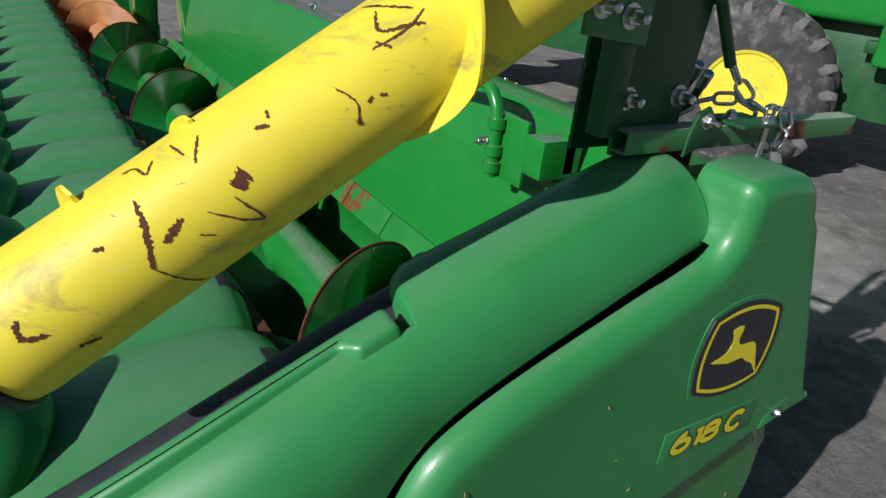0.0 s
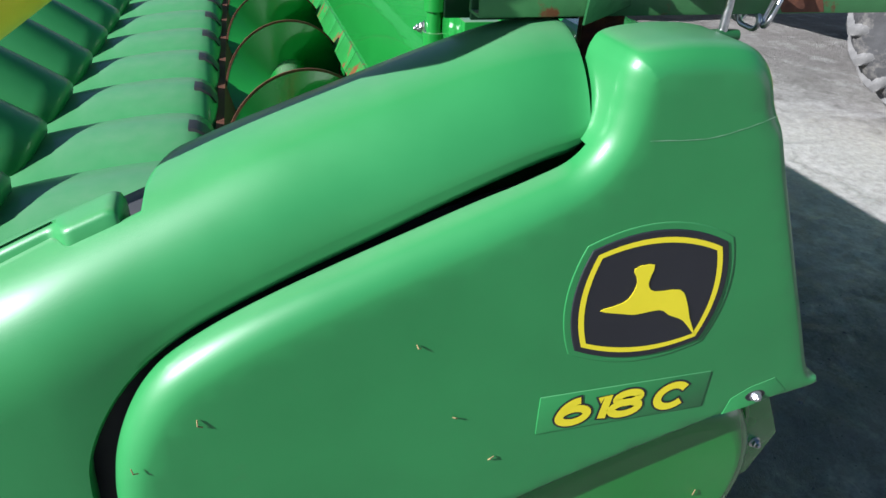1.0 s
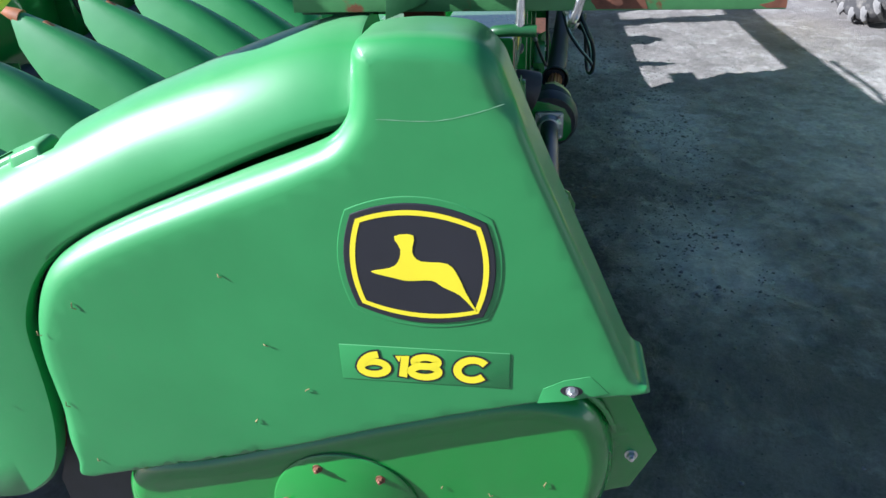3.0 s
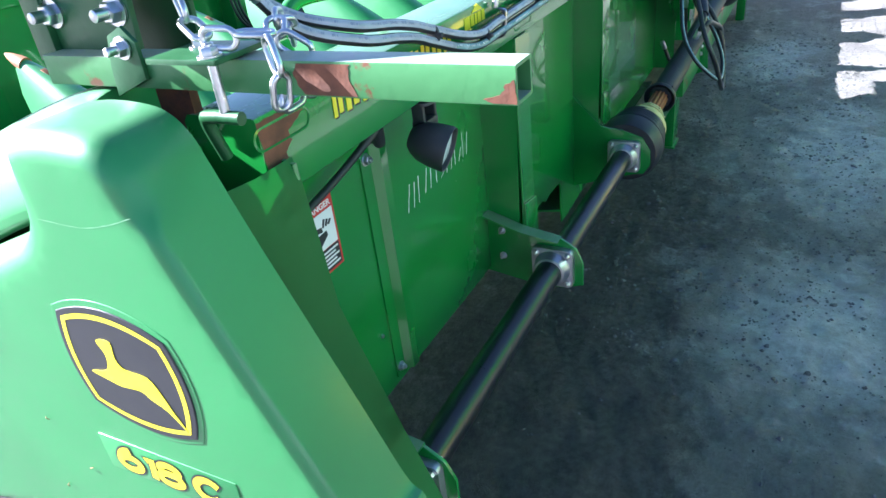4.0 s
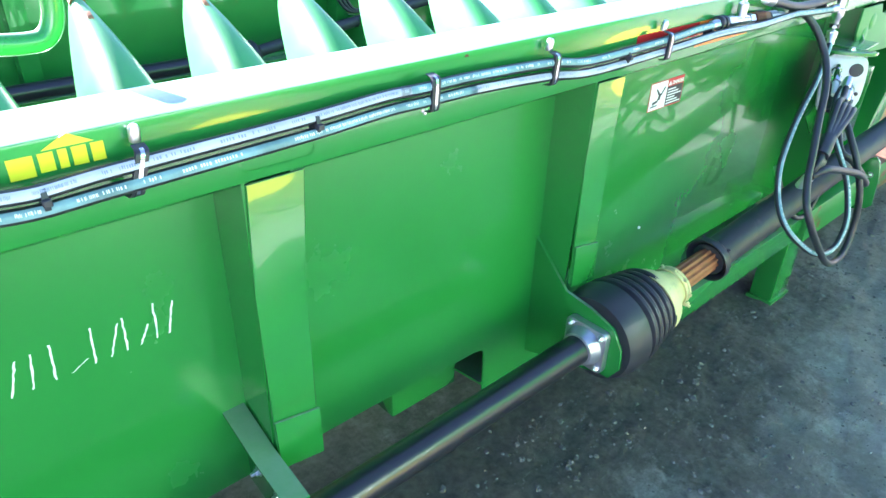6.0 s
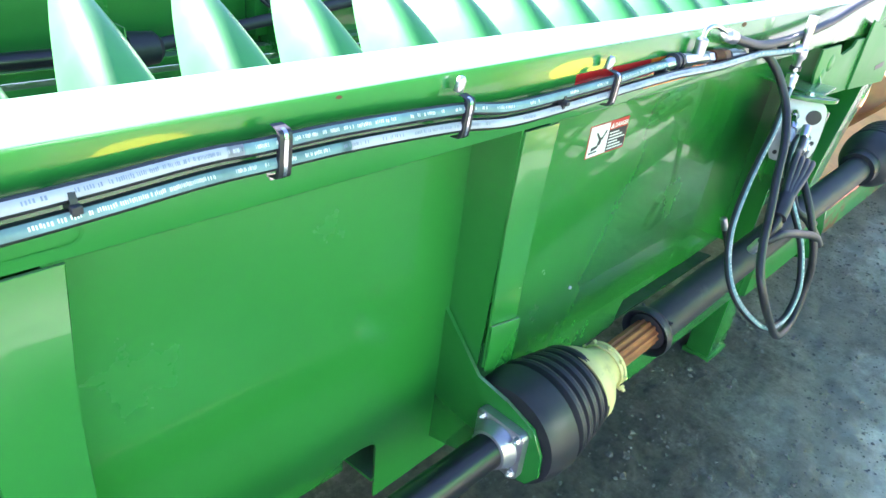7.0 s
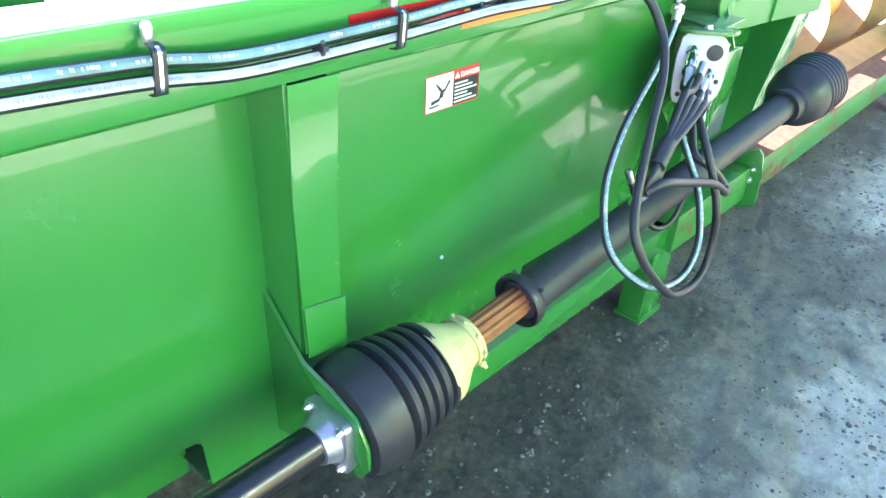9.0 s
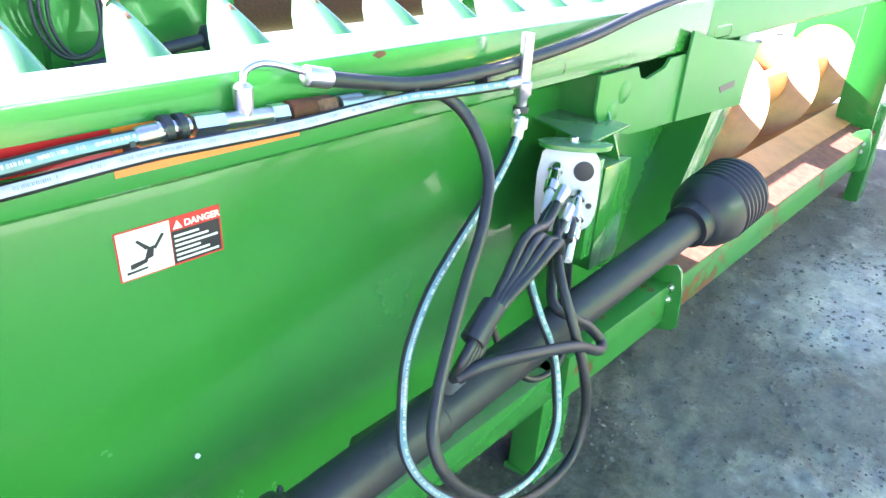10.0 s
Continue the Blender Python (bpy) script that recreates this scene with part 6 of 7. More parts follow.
def build_work_lamp():
    t = thing("work_lamp", "round black work lamp with a clear lens hanging under the beam", "work lamp", (-0.495, 0.21, 1.39))
    c = Vector((-0.49, 0.205, 1.30))
    part("mount_plate", prism(rounded([(-0.54, 0.165), (-0.45, 0.165), (-0.44, 0.21), (-0.47, 0.235), (-0.53, 0.235), (-0.55, 0.20)], 4), "z", 1.384, 1.392, 0.001), black_plastic, t)
    for sx in (-1, 1):
        part("yoke_arm", box((c.x + sx * 0.030 - 0.006, 0.190, 1.315), (c.x + sx * 0.030 + 0.006, 0.222, 1.388), 0.003), black_plastic, t)
    part("yoke_base", box((c.x - 0.036, 0.188, 1.310), (c.x + 0.036, 0.226, 1.335), 0.005), black_plastic, t)
    d = Vector((0.15, -0.93, -0.30)).normalized()
    o = Vector((-0.532, 0.13, 1.274)) - d * 0.085
    h = part("housing", lathe([(-0.012, 0.026), (0.0, 0.038), (0.02, 0.049), (0.05, 0.055), (0.085, 0.058), (0.092, 0.056), (0.09, 0.052), (0.078, 0.051)], o, d, 40), black_plastic, t, "round black plastic housing")
    part("lens", lathe([(0.074, 0.051), (0.082, 0.045), (0.086, 0.026), (0.087, 0.008)], o, d, 40), lens_glass, h, "clear glass lens")
    part("bolt", hexbolt((c.x, 0.205, 1.392), (0, 0, 1), 0.008), zinc, t)


build_work_lamp()


def build_access_strip():
    t = thing("hat_strip", "folded green steel strip bolted to the rear wall", "strip", (-0.64, WALL_Y, 0.95))
    part("strip", prism([(-0.675, WALL_Y), (-0.675, WALL_Y - 0.005), (-0.635, WALL_Y - 0.006), (-0.618, WALL_Y - 0.026), (-0.588, WALL_Y - 0.026), (-0.578, WALL_Y)], "z", 0.62, 1.315, 0.001), green_paint, t)
    part("bolt", hexbolt((-0.655, WALL_Y - 0.005, 1.283), (0, -1, 0), 0.012, stud=0.006), zinc, t)
    part("bolt", hexbolt((-0.655, WALL_Y - 0.005, 0.648), (0, -1, 0), 0.011, stud=0.006), zinc, t)
    solo("rivet", hexbolt((-0.712, WALL_Y, 0.793), (0, -1, 0), 0.006, washer=False), zinc, "small zinc rivet on the rear wall", "rivet", "rivets")
    solo("cable", sweep(spline([(-1.06, 0.20, 1.30), (-0.95, 0.255, 1.285), (-0.83, 0.265, 1.30), (-0.74, 0.25, 1.335), (-0.66, 0.235, 1.375), (-0.64, 0.26, 1.385)], 8), 0.009, 10), black_rubber, "black cable sleeve along the rear wall", "cable")
    solo("cable_sleeve", lathe([(0, 0.015), (0.07, 0.015)], (-0.665, 0.235, 1.375), (0.5, 0.35, -0.8), 14), black_rubber, "short black cable sleeve", "cable")
    solo("rivet", hexbolt((1.598, WALL_Y, 0.732), (0, -1, 0), 0.006, washer=False), white_paint, "small white rivet on the rear wall", "rivet", "rivets")


build_access_strip()


# ---- reflectors and couplings on the beam ----
def build_reflectors():
    for x0, x1, z0, z1, m_, lb in ((1.175, 1.487, 1.462, 1.502, red_reflector, "red reflector strip on the green beam"), (1.489, 1.62, 1.462, 1.502, orange_reflector, "orange reflector strip on the green beam"), (1.483, 1.803, 1.429, 1.457, orange_reflector, "orange reflector strip on the green beam")):
        bm = box((x0, FACE_Y - 0.0012, z0), (x1, FACE_Y - 0.0002, z1))
        solo("reflector_strip", bm, m_, lb, "reflector", "reflector strips", smooth=0)


build_reflectors()


def build_coupling_row():
    t = thing("hose_fitting", "zinc hydraulic fittings joining hoses on the beam", "hose fitting", (1.7, 0.14, 1.49))
    o, d = Vector((1.54, 0.14, 1.495)), Vector((1, 0, -0.06)).normalized()
    part("crimp", lathe([(0, 0.014), (0.05, 0.014), (0.052, 0.010)], o, d, 20), chrome, t)
    part("ring", lathe([(0.0, 0.021), (0.012, 0.021)], o + d * 0.008, d, 20), black_rubber, t)
    part("ring", lathe([(0.0, 0.021), (0.012, 0.021)], o + d * 0.03, d, 20), black_rubber, t)
    part("swivel_nut", lathe([(0.055, 0.018), (0.105, 0.018)], o, d, 6), zinc, t, smooth=20)
    part("tee", lathe([(0.10, 0.014), (0.22, 0.014)], o, d, 16), zinc, t)
    part("tee_leg", lathe([(0, 0.012), (0.02, 0.015), (0.05, 0.016), (0.056, 0.008)], o + d * 0.145, (0, 0, 1), 14), zinc, t)
    part("swivel_nut", lathe([(0.19, 0.018), (0.22, 0.018)], o, d, 6), zinc, t, smooth=20)
    part("valve_body", lathe([(0.225, 0.020), (0.275, 0.021), (0.28, 0.016)], o, d, 18), rust, t, "brown rusty valve body")
    part("valve_body", lathe([(0.278, 0.017), (0.285, 0.022), (0.315, 0.022), (0.322, 0.017)], o, d, 6), rust_bolt, t, "brown rusty valve body", smooth=20)
    part("valve_body", lathe([(0.33, 0.018), (0.38, 0.019), (0.385, 0.014)], o, d, 18), castiron, t)
    part("swivel_nut", lathe([(0.383, 0.014), (0.44, 0.014)], o, d, 6), zinc, t, smooth=20)
    e = o + d * 0.145 + Vector((0, 0, 0.055))
    part("elbow_pipe", sweep(spline([tuple(e), tuple(e + Vector((0.01, 0, 0.02))), tuple(e + Vector((0.045, -0.005, 0.026))), tuple(e + Vector((0.108, -0.015, 0.006)))], 6), 0.006, 10), chrome, t)


build_coupling_row()
hose("hydraulic_hose", [(1.793, 0.125, 1.541), (1.907, 0.12, 1.516), (2.048, 0.12, 1.493), (2.231, 0.12, 1.489), (2.428, 0.12, 1.499), (2.661, 0.12, 1.522), (2.931, 0.125, 1.562), (3.3, 0.14, 1.59), (4.2, 0.19, 1.61)], 0.0135, hose_black, "thick black hydraulic hose above the beam")
hose("hydraulic_hose", [(2.05, 0.14, 1.485), (2.138, 0.12, 1.449), (2.172, 0.08, 1.395), (2.17, 0.03, 1.315), (2.106, -0.02, 1.235), (2.016, -0.06, 1.15), (1.933, -0.10, 1.069), (1.872, -0.13, 0.993), (1.832, -0.16, 0.935), (1.835, -0.19, 0.87), (1.898, -0.21, 0.782), (2.041, -0.22, 0.655), (2.20, -0.21, 0.59), (2.315, -0.20, 0.60), (2.36, -0.19, 0.69), (2.345, -0.175, 0.82), (2.333, -0.13, 0.943), (2.36, -0.06, 1.04), (2.44, 0.01, 1.09), (2.53, 0.05, 1.12)], 0.0125, hose_black, "thick black hydraulic hose hanging in a loop", group="looped hoses")
hose("hydraulic_hose", [(2.36, 0.10, 1.375), (2.341, 0.09, 1.337), (2.273, 0.07, 1.283), (2.167, 0.04, 1.229), (2.06, 0.02, 1.165), (1.969, 0.0, 1.101), (1.90, -0.02, 1.01), (1.86, -0.05, 0.93), (1.825, -0.09, 0.875), (1.825, -0.13, 0.825), (1.86, -0.17, 0.775), (1.93, -0.20, 0.725), (2.04, -0.21, 0.688), (2.141, -0.21, 0.691), (2.202, -0.20, 0.754), (2.235, -0.17, 0.83), (2.259, -0.13, 0.904), (2.26, -0.08, 0.983), (2.29, -0.02, 1.06), (2.40, 0.03, 1.13), (2.52, 0.05, 1.17)], 0.0105, hose_black, "hydraulic hose with blue-green print hanging in a loop", hose_blue, group="looped hoses")
hose("hydraulic_hose", [(2.40, 0.17, 0.80), (2.44, 0.12, 0.66), (2.52, 0.08, 0.56), (2.64, 0.07, 0.55), (2.70, 0.07, 0.66), (2.66, 0.08, 0.82), (2.62, 0.08, 1.0)], 0.0105, hose_black, "short black hose looped below the coupler plate", group="looped hoses")


def build_hose_drop():
    t = thing("hose_tee", "zinc tee with a clamped pale hose below the beam", "hose fitting", (2.36, 0.10, 1.42))
    part("stem", lathe([(0, 0.014), (0.10, 0.014), (0.105, 0.020), (0.13, 0.020), (0.14, 0.013), (0.16, 0.012)], (2.36, 0.10, 1.56), (0, 0, -1), 16), zinc, t)
    part("clamp_ring", lathe([(0, 0.018), (0.014, 0.018)], (2.36, 0.10, 1.402), (0, 0, -1), 16), black_rubber, t)
    part("screw", hexbolt((2.335, 0.09, 1.395), (-1, -0.3, 0), 0.008, washer=False), zinc, t)
    part("swivel_nut", lathe([(0, 0.019), (0.025, 0.019)], (2.36, 0.10, 1.375), (0, 0, -1), 6), zinc, t, smooth=20)


build_hose_drop()


def build_coupler():
    t = thing("coupler_block", "pale grey multi-coupler plate with hydraulic couplings on a green bracket", "coupler", (2.6, 0.10, 1.2))
    n = Vector((-0.80, -0.60, 0.05)).normalized()
    m = Matrix.Translation((2.575, 0.080, 1.145)) @ n.to_track_quat("Z", "Y").to_matrix().to_4x4()

    def put(bm):
        bmesh.ops.transform(bm, matrix=m, verts=bm.verts)
        return bm
    out = rounded([(-0.075, 0.10), (0.0, 0.115), (0.06, 0.105), (0.078, 0.05), (0.078, -0.06), (0.05, -0.105), (-0.03, -0.115), (-0.075, -0.09)], 3)
    plate = part("plate", put(prism(out, "z", -0.006, 0.006, 0.001)), concrete_plate, t, "pale grey metal plate")
    part("dark_cap", put(lathe([(0.006, 0.026), (0.010, 0.026), (0.011, 0.02)], (0.035, 0.058, 0), (0, 0, 1), 24)), black_rubber, plate, "round black cap")
    for k, (a, b) in enumerate(((-0.035, 0.065), (-0.035, 0.0), (0.03, -0.005), (0.035, -0.06))):
        mt = black_rubber if k == 1 else chrome
        c = part("coupling", put(lathe([(0.004, 0.020), (0.02, 0.020), (0.022, 0.015), (0.055, 0.015), (0.057, 0.019), (0.085, 0.018), (0.088, 0.012)], (a, b, 0), (-0.15, -0.55, 0.8), 18)), mt, t, "chrome hydraulic coupling" if k != 1 else "black rubber cap")
        part("sleeve", put(lathe([(0.088, 0.012), (0.15, 0.012)], (a, b, 0), (-0.15, -0.55, 0.8), 14)), white_paint if k in (0, 3) else black_rubber, c)
    for a, b in ((0.06, -0.035), (-0.055, -0.085)):
        part("bolt", put(hexbolt((a, b, 0.006), (0, 0, 1), 0.006)), black_rubber, plate)
    part("top_cover", put(prism(rounded([(-0.09, 0.0), (-0.03, -0.03), (0.06, -0.03), (0.10, 0.0), (0.05, 0.05), (-0.06, 0.05)], 3), "y", 0.120, 0.132, 0.001)), green_paint, t)
    part("bolt", put(hexbolt((0.0, 0.132, 0.0), (0, 1, 0), 0.011)), zinc, t)
    part("bracket_side", box((2.625, 0.035, 0.94), (2.668, 0.165, 1.225), 0.003), green_paint, t, "green folded bracket")
    part("bracket_side", prism([(2.52, 1.00), (2.63, 1.06), (2.668, 1.22), (2.668, 0.92), (2.63, 0.90)], "y", 0.155, 0.165, 0.001), green_paint, t)
    part("bracket_arm", box((2.66, 0.150, 1.00), (2.84, 0.165, 1.22), 0.002), green_paint, t)


build_coupler()
for k, (ex, ez) in enumerate(((2.475, 1.195), (2.515, 1.135), (2.525, 1.095), (2.555, 1.065))):
    hose("pressure_hose", [(ex, 0.03, ez), (ex - 0.10, 0.0, ez - 0.05), (2.25 + 0.03 * k, -0.03 - 0.01 * k, 1.16 - 0.012 * k), (2.145 + 0.02 * k, -0.06 - 0.008 * k, 1.105), (2.03 + 0.012 * k, -0.10, 1.065), (1.95 + 0.012 * k, -0.118, 1.02 - 0.008 * k), (1.96, -0.08, 0.93)], 0.0112, hose_black, "black rubber hose from the coupler plate", group="coupler hoses")
solo("hose_sleeve", sweep(spline([(2.07, -0.09, 1.085), (2.03, -0.10, 1.068), (1.99, -0.108, 1.045)], 4), 0.026, 14), black_rubber, "wide black rubber sleeve round the hoses", "sleeve")
solo("harness", sweep(spline([(1.944, -0.115, 0.985), (1.99, -0.14, 1.005), (2.134, -0.15, 0.965), (2.308, -0.16, 0.906), (2.43, -0.16, 0.835), (2.472, -0.14, 0.835), (2.44, -0.115, 0.88), (2.381, -0.10, 0.925), (2.35, -0.06, 0.96), (2.42, 0.0, 1.03)], 8), 0.0135, 12), black_rubber, "corrugated black wiring harness over the shaft", "harness")


# ---- middle frame, rail and stands ----
def build_centre():
    part("hanger_plate", prism([(2.783, 1.40), (2.783, 1.308), (2.802, 1.272), (2.848, 1.242), (2.93, 1.212), (2.993, 1.196), (3.10, 1.187), (3.318, 1.176), (3.308, 1.40), (3.19, 1.40), (3.165, 1.372), (3.06, 1.352), (3.015, 1.360), (2.99, 1.40)], "y", FACE_Y - 0.016, FACE_Y - 0.006, 0.002), green_dull, header, "green hanger plate under the beam")
    p = part("hanger_plate", prism([(3.300, 1.40), (3.306, 1.474), (3.50, 1.43), (3.93, 1.375), (3.905, 1.30), (3.884, 1.264), (3.878, 1.143), (3.30, 1.181)], "y", FACE_Y - 0.026, FACE_Y - 0.016, 0.002), green_dull, header)
    for x, z in ((2.93, 1.335), (2.875, 1.285)):
        part("dimple", lathe([(0, 0.034), (0.003, 0.030)], (x, FACE_Y - 0.0158, z), (0, -1, 0), 24), green_dull, header)
    # the dark of an open slot, laid on as a black patch
    part("slot", prism([(3.613, 1.249), (3.752, 1.256), (3.758, 1.232), (3.636, 1.227)], "y", FACE_Y - 0.0275, FACE_Y - 0.0255), black_decal, p)
    part("bracket_box", box((2.755, 0.075, 0.84), (2.90, 0.16, 1.165), 0.004), green_paint, header, "folded green bracket beside the coupler plate")
    part("bracket_top", prism([(2.62, 0.06), (2.86, 0.08), (2.86, 0.30), (2.70, 0.30)], "z", 1.262, 1.269, 0.001), green_paint, header)
    part("bracket_web", prism([(0.085, 1.165), (0.15, 1.30), (0.29, 1.36), (0.29, 0.95), (0.16, 0.90)], "x", 2.845, 2.855, 0.001), green_paint, header)
    part("recess_sheet", prism([(2.83, 1.43), (4.0, 1.43), (3.9, 1.1), (3.62, 0.62), (3.5, 0.50), (2.83, 0.50)], "y", 0.33, 0.336), green_paint, header)
    part("recess_side", box((2.826, 0.17, 0.52), (2.834, 0.335, 1.42)), green_paint, header)
    part("side_frame", prism([(3.80, 1.42), (3.96, 1.42), (3.93, 1.24), (3.86, 1.10), (3.76, 0.96), (3.66, 0.80), (3.60, 0.66), (3.58, 0.55), (3.44, 0.55), (3.50, 0.8), (3.66, 1.08)], "y", 0.17, 0.42, 0.002), green_paint, header)
    part("side_plate", prism([(0.20, 0.50), (1.10, 0.45), (1.10, 1.15), (0.45, 1.45), (0.20, 1.45)], "x", 7.60, 7.612), green_paint, header)
    part("side_frame", prism([(6.27, 1.44), (6.30, 1.31), (6.40, 0.65), (6.52, 0.36), (6.80, 0.36), (6.66, 0.9), (6.62, 1.44)], "y", 0.10, 0.34, 0.004), green_paint, header)
    part("lower_rail", box((1.45, 0.11, 0.355), (2.745, 0.17, 0.47), 0.005), green_paint, header)
    part("lower_rail", box((2.75, 0.085, 0.345), (8.0, 0.17, 0.515), 0.006), green_worn, header, "green lower rail with rust patches")
    part("rail_ledge", prism([(0.085, 0.518), (0.24, 0.545), (0.24, 0.557), (0.085, 0.524)], "x", 3.5, 7.6), rust_flake, header, "rusty ledge under the opening")
    part("feed_lip", prism([(0.24, 0.552), (0.42, 0.60), (0.42, 0.612), (0.24, 0.564)], "x", 3.6, 7.6), orange_steel, header, "rusty orange lip of the opening")
    part("feed_floor", prism([(0.42, 0.612), (0.50, 0.49), (0.63, 0.415), (0.77, 0.39), (1.00, 0.46), (1.00, 0.45), (0.77, 0.38), (0.63, 0.405), (0.49, 0.48), (0.42, 0.60)], "x", 3.62, 7.6), orange_steel, header, "rusty orange trough floor under the drum")
    for x in (3.45, 6.2):
        lug = part("lug", prism([(0.205, 0.312), (0.185, 0.288), (0.155, 0.280), (0.045, 0.322), (0.024, 0.345), (0.034, 0.49), (0.055, 0.585), (0.078, 0.604), (0.14, 0.575), (0.20, 0.50)], "x", x, x + 0.012, 0.002), green_paint, header, "rounded green lug plate bolted under the rail")
        for y, z in ((0.081, 0.505), (0.084, 0.452), (0.12, 0.36)):
            part("bolt", hexbolt((x, y, z), (-1, 0, 0), 0.012, stud=0.004), zinc, lug)
    part("stand_leg", box((2.69, 0.12, 0.012), (2.86, 0.23, 0.47), 0.005), green_paint, header, "green parking stand leg")
    part("stand_foot", box((2.68, 0.11, -0.01), (2.87, 0.24, 0.012), 0.003), green_worn, header)
    part("stand_leg", box((6.52, 0.06, 0.0), (6.70, 0.15, 0.70), 0.005), green_paint, header)
    part("stand_leg", box((-1.14, 0.55, 0.0), (-1.04, 0.65, 0.45), 0.005), green_paint, header)
    part("under_box", box((0.55, 0.43, 0.34), (0.82, 0.56, 0.50), 0.006), green_paint, header, "small green box under the wall")


build_centre()


# ---- handle and small fittings inside ----
def build_handle():
    t = thing("hinged_handle", "bent green tube handle on a hinge at the back sheet", "handle", (-0.6, 0.5, 1.4))
    part("tube", sweep(spline([(-0.60, 0.515, 1.37), (-0.60, 0.515, 1.47), (-0.598, 0.515, 1.54), (-0.582, 0.515, 1.585), (-0.545, 0.515, 1.618), (-0.49, 0.515, 1.628), (-0.38, 0.515, 1.622), (-0.27, 0.515, 1.611), (-0.17, 0.515, 1.602), (-0.135, 0.515, 1.612), (-0.118, 0.515, 1.65), (-0.115, 0.515, 1.72)], 8), 0.019, 16), green_paint, t, "bent green tube")
    for z in (1.53, 1.45, 1.40):
        part("collar", lathe([(-0.015, 0.027), (0.015, 0.027)], (-0.60, 0.515, z), (0, 0, 1), 20), green_paint, t)
    part("hinge_plate", box((-0.72, 0.485, 1.37), (-0.60, 0.498, 1.56), 0.002), green_paint, t)
    part("hinge_box", box((-0.80, 0.38, 1.42), (-0.72, 0.50, 1.53), 0.004), green_paint, t)
    part("hinge_arm", box((-0.80, 0.36, 1.43), (-0.78, 0.42, 1.55), 0.003), green_paint, t)
    for dx in (0.0, 0.025):
        part("bolt", hexbolt((-0.585 + dx, 0.535, 1.475 - 0.4 * dx), (0.1, 1, 0), 0.010, stud=0.008), zinc, t)


build_handle()


def build_straw():
    rnd = random.Random(8)
    bm = bmesh.new()
    for y, z in ((1.072, 1.051), (1.178, 0.975), (0.725, 1.150), (0.665, 0.987), (0.590, 0.865), (0.718, 0.761), (1.178, 0.767), (1.152, 0.593), (0.184, 0.547), (0.064, 0.589), (0.304, 0.556), (0.538, 0.485)):
        a = rnd.uniform(0, math.pi)
        l = rnd.uniform(0.008, 0.018)
        x = -1.390 if z > 0.65 or y > 1.0 else -1.355
        p = Vector((x, y, z))
        sweep([p, p + Vector((-0.003, math.cos(a) * l * 0.5, math.sin(a) * l * 0.5)), p + Vector((0, math.cos(a + 0.5) * l, math.sin(a + 0.5) * l))], 0.0012, 5, bm)
    for y, z in ((1.43, 0.735), (1.52, 0.66), (1.57, 0.60), (1.36, 0.92)):
        a = rnd.uniform(0, math.pi)
        l = rnd.uniform(0.006, 0.016)
        p = Vector((-1.390 if y < 1.3 else -1.384 + 0.2 * (y - 1.3), y, z))
        sweep([p, p + Vector((-0.003, math.cos(a) * l * 0.5, math.sin(a) * l * 0.5)), p + Vector((0, math.cos(a + 0.7) * l, math.sin(a + 0.7) * l))], 0.0011, 5, bm)
    solo("chaff", bm, straw, "bits of dry straw stuck to the green panel", "chaff", kind="stuff")


build_straw()


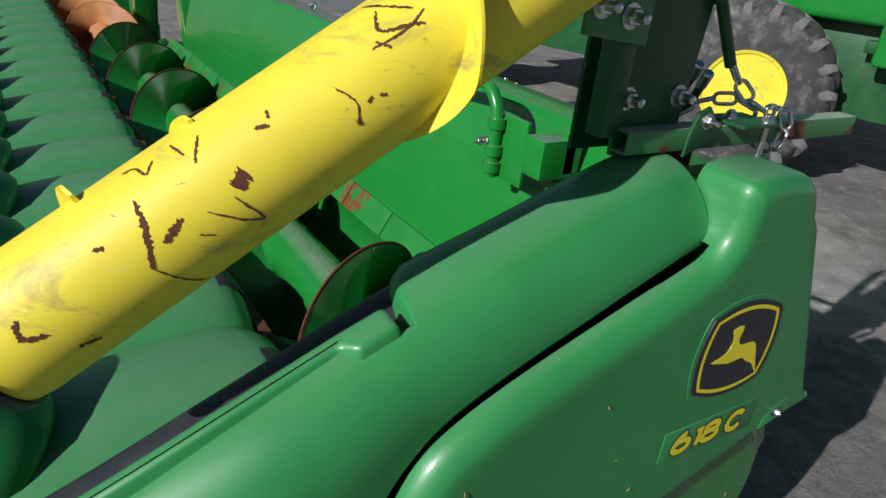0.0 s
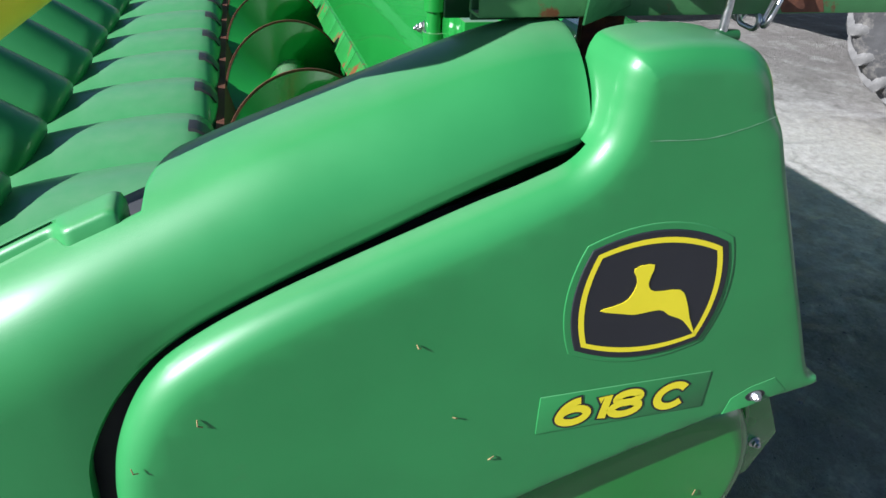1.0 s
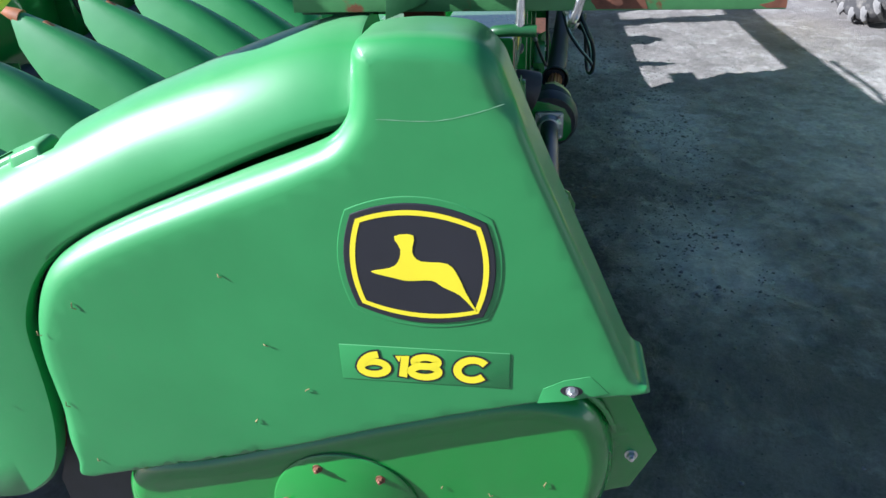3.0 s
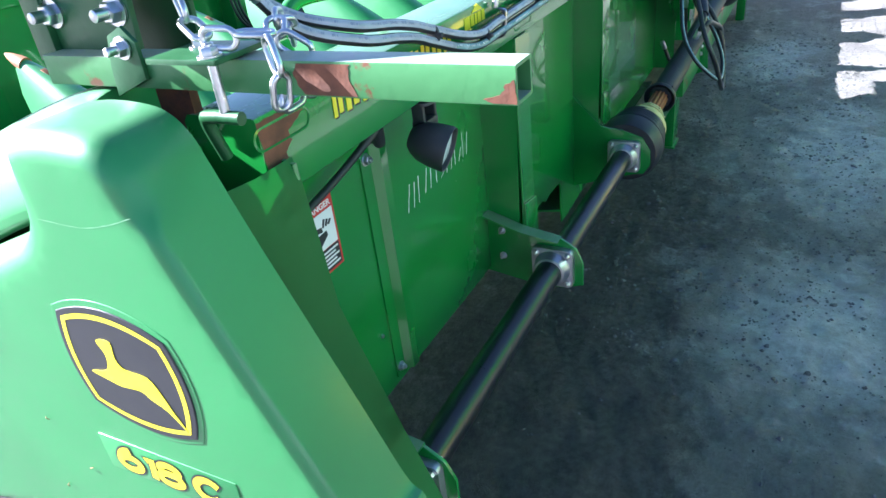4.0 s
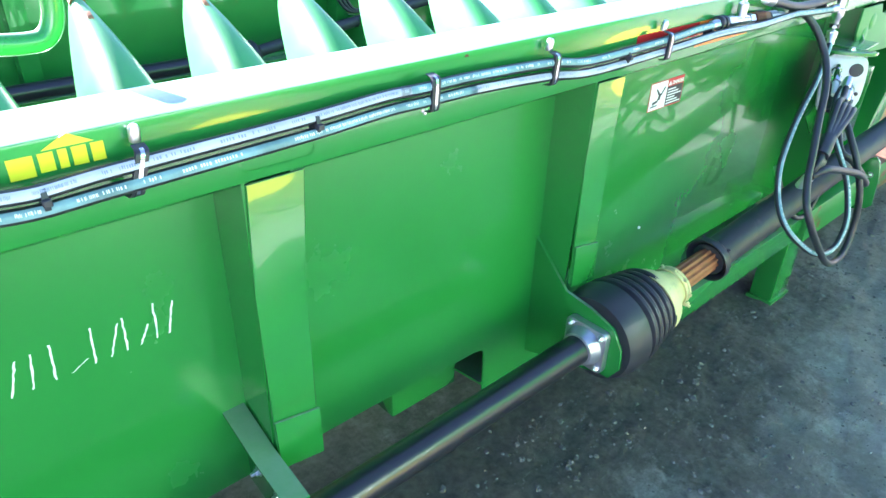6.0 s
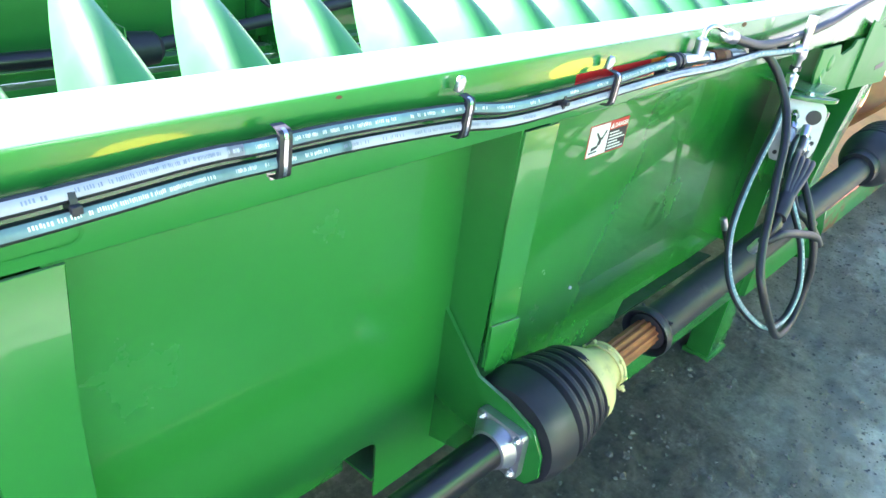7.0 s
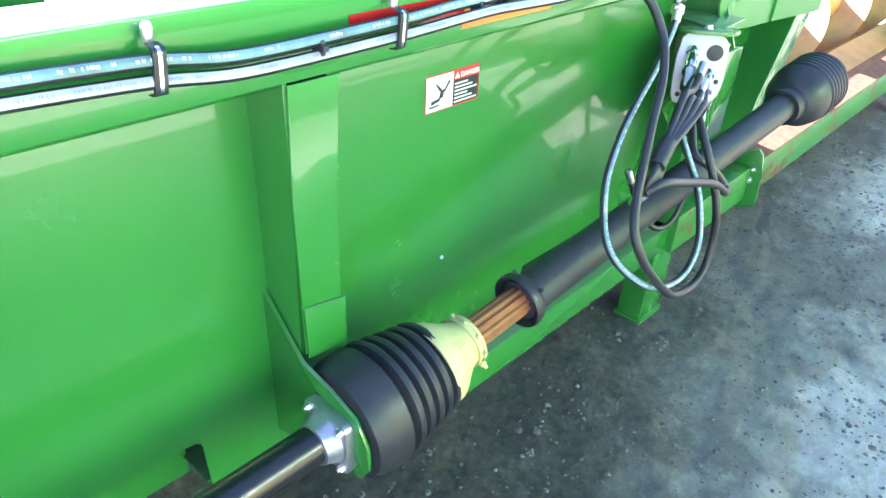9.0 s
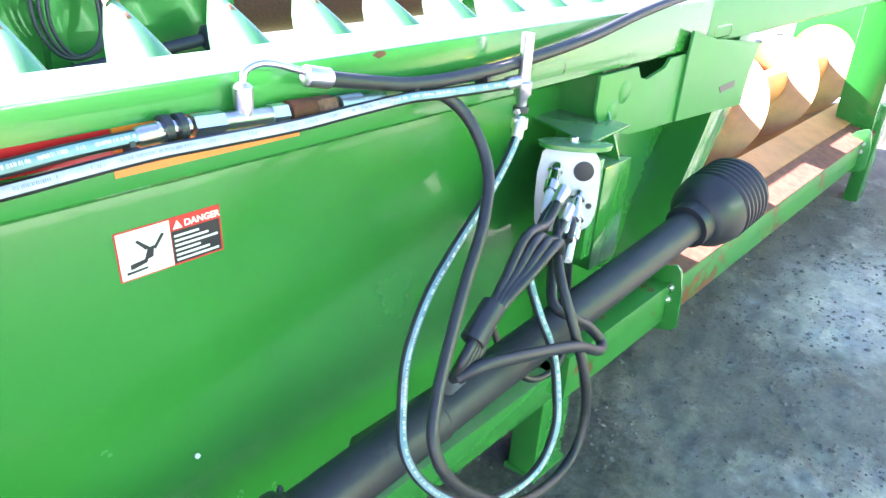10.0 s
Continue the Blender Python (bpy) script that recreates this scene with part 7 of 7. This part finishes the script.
# ---- the next header, parked in front ----
def build_second_header():
    Y = 3.55
    t = thing("corn_header", "second green corn header parked in front of the first", "corn header", (2.5, Y + 0.6, 0))
    part("rear_wall", prism([(-1.2, 1.45), (3.75, 1.45), (3.75, 0.55), (-1.2, 0.55)], "y", Y + 0.297, Y + 0.305), green_paint, t)
    part("top_beam", box((-1.2, Y + 0.165, 1.40), (9.0, Y + 0.325, 1.555), 0.01), green_paint, t)
    part("lower_rail", box((-1.2, Y + 0.10, 0.40), (9.0, Y + 0.30, 0.47), 0.006), green_paint, t)
    part("lower_rail", box((-1.2, Y + 0.12, 0.50), (9.0, Y + 0.30, 0.56), 0.006), green_paint, t)
    part("drum", lathe([(0, 0.20), (2.6, 0.20)], (3.85, Y + 0.6, 0.95), (1, 0, 0), 32), rust, t, "rusty brown drum")
    part("frame_post", box((3.74, Y + 0.15, 0.3), (3.84, Y + 0.36, 1.45), 0.004), green_paint, t)
    part("frame_post", box((6.5, Y + 0.15, 0.3), (6.7, Y + 0.36, 1.45), 0.004), green_paint, t)
    part("end_panel", box((-1.55, Y - 0.1, 0.35), (-1.2, Y + 1.3, 1.6), 0.05, seg=4), green_poly, t)
    part("trough", box((-1.2, Y + 0.33, 0.42), (9.0, Y + 1.1, 0.50)), green_paint, t)
    for x in (-1.1, 2.8, 8.5):
        part("stand_leg", box((x, Y + 0.2, 0.0), (x + 0.12, Y + 0.3, 0.5), 0.004), green_paint, t)
    for x in (0.4, 1.5, 2.6):
        part("post", box((x, Y + 0.165, 0.62), (x + 0.11, Y + 0.30, 1.41), 0.006), green_paint, t)
    for x in (1.6, 2.7):
        part("bearing_bracket", box((x, Y - 0.05, 0.52), (x + 0.012, Y + 0.30, 0.80), 0.003), green_paint, t)
    s = thing("drive_shaft", "black drive shaft along the second header", "drive shaft", (1.0, Y + 0.06, 0.64))
    part("tube", lathe([(0, 0.05), (2.8, 0.05)], (-1.2, Y + 0.06, 0.64), (1, 0, 0), 24), black_gloss, s)
    part("boot", lathe([(0, 0.08), (0.02, 0.11), (0.20, 0.10), (0.24, 0.06)], (1.62, Y + 0.06, 0.64), (1, 0, 0), 24), black_rubber, s)
    part("tube", lathe([(0, 0.04), (1.9, 0.04)], (1.8, Y + 0.06, 0.65), (1, -0.02, 0.13), 24), black_plastic, s)
    part("boot", lathe([(0, 0.05), (0.03, 0.09), (0.18, 0.10), (0.2, 0.05)], (3.5, Y + 0.02, 0.87), (1, -0.02, 0.13), 24), black_rubber, s)
    for k in range(3):
        hose("cable", [(2.55 + 0.05 * k, Y + 0.12, 1.38), (2.52 + 0.04 * k, Y + 0.08, 1.05), (2.62 + 0.03 * k, Y + 0.06, 0.86), (2.80, Y + 0.06, 0.85 + 0.01 * k), (2.92 - 0.02 * k, Y + 0.08, 1.0), (2.95 - 0.03 * k, Y + 0.12, 1.38)], 0.012, black_rubber, "black cable loop hanging on the second header", group="cable loops")


build_second_header()


# ---- machines standing behind ----
def build_wheel(parent, c, axle, R, rim, width):
    w = part("wheel", lathe([(-width / 2, rim), (-width / 2, R - 0.16), (-width / 2 + 0.06, R - 0.07), (-width * 0.2, R - 0.035), (0, R - 0.03), (width * 0.2, R - 0.035), (width / 2 - 0.06, R - 0.07), (width / 2, R - 0.16), (width / 2, rim)], c, axle, 56, close=False), tyre_rubber, parent, "dusty black tyre")
    q = frame_of(axle)

    def lug_mesh(sgn):
        """A slanted bar from the middle of the tread over the shoulder and down the side."""
        bm, prev = bmesh.new(), None
        for u, r, half in ((-0.06, R - 0.012, 0.030), (0.3, R - 0.006, 0.032), (0.65, R - 0.014, 0.036), (0.92, R - 0.035, 0.042), (1.03, R - 0.075, 0.046), (1.05, R - 0.15, 0.040), (1.0, R - 0.20, 0.022)):
            z, a = sgn * width * 0.5 * u, 0.30 * min(u, 0.95) ** 1.0
            low = r - (0.055 if u < 0.95 else 0.06)
            zl = z if u < 0.95 else sgn * width * 0.47
            row = [bm.verts.new((rr * math.cos(a) - w * math.sin(a), rr * math.sin(a) + w * math.cos(a), zz)) for rr, w, zz in ((low, -half * 1.2, zl), (r, -half * 0.75, z), (r, half * 0.75, z), (low, half * 1.2, zl))]
            if prev:
                for j in range(3):
                    bm.faces.new((prev[j], prev[j + 1], row[j + 1], row[j]))
            else:
                bm.faces.new(row)
            prev = row
        bm.faces.new(prev[::-1])
        return finish(bm, "lug", lug_dust, 35)
    turn = Matrix.Translation(Vector(c)) @ q.to_4x4()
    for sgn in (-1, 1):
        me = lug_mesh(sgn)
        for k in range(19):
            ob = new("lug", me)
            ob.parent = w
            ob.matrix_parent_inverse = world_of(w).inverted()
            ob.matrix_basis = turn @ Matrix.Rotation(math.tau * (k + 0.25 * (1 + sgn)) / 19, 4, "Z")
    part("rim", lathe([(width * 0.5 - 0.01, rim + 0.012), (width * 0.5 + 0.014, rim + 0.005), (width * 0.5 + 0.006, rim - 0.022), (width * 0.5 - 0.03, rim - 0.034), (width * 0.36, rim - 0.045), (width * 0.30, rim * 0.84), (width * 0.08, rim * 0.78), (width * 0.02, rim * 0.72), (width * 0.0, rim * 0.40), (width * 0.05, rim * 0.30), (width * 0.06, 0.02)], c, axle, 48), yellow_paint, w, "yellow steel rim")


def build_machine():
    t = thing("combine_harvester", "green combine harvester with yellow wheel rims standing on the yard", "combine harvester", (3.6, -6.0, 0))
    ax = Vector((-0.62, 0.78, 0)).normalized()
    c = Vector((2.22, -4.74, 0.88))
    build_wheel(t, c, ax, 0.885, 0.40, 0.52)
    lat = Vector((0.975, 0.222, 0))
    ax = Vector((-lat.y, lat.x, 0))
    build_wheel(t, Vector((6.66, -3.74, 0.80)), ax, 0.80, 0.42, 0.46)
    m = Matrix.Translation(c - ax * 1.6) @ Matrix.Rotation(math.atan2(lat.y, lat.x), 4, "Z")

    def put(bm):
        bmesh.ops.transform(bm, matrix=m, verts=bm.verts)
        return bm
    part("body", put(box((-3.6, -1.2, 0.75), (5.2, 1.15, 2.4), 0.08, seg=3)), green_paint, t, "green sheet metal body")
    part("side_shield", put(box((0.5, 1.12, 0.9), (4.6, 1.25, 2.2), 0.05, seg=3)), green_paint, t)
    part("side_shield", put(box((-3.4, 1.12, 0.40), (-0.98, 1.25, 2.3), 0.05, seg=3)), green_paint, t)
    part("chassis", put(box((-3.5, -0.9, -0.15), (4.8, 0.9, 0.80), 0.03)), green_dark, t)
    part("axle", lathe([(0, 0.12), (1.7, 0.12)], tuple(c), tuple(-ax), 16), green_dark, t)
    part("ladder", put(box((-1.7, 0.3, 0.5), (-0.85, 1.1, 0.62), 0.02)), green_dark, t)
    part("hopper", put(box((-0.4, -1.0, 2.4), (3.2, 1.0, 3.1), 0.05)), green_paint, t)


build_machine()


def build_backdrop():
    bm = bmesh.new()
    box((14, -26, 0), (15, 4, 4.2), 0, bm)
    box((-14, -21, 0), (13.9, -20, 5.0), 0, bm)
    solo("shed", bm, mat("shed_metal", (0.34, 0.35, 0.35), rough=0.6, vary=0.15, noise_scale=1), "grey metal shed far behind the yard", "shed")


build_backdrop()
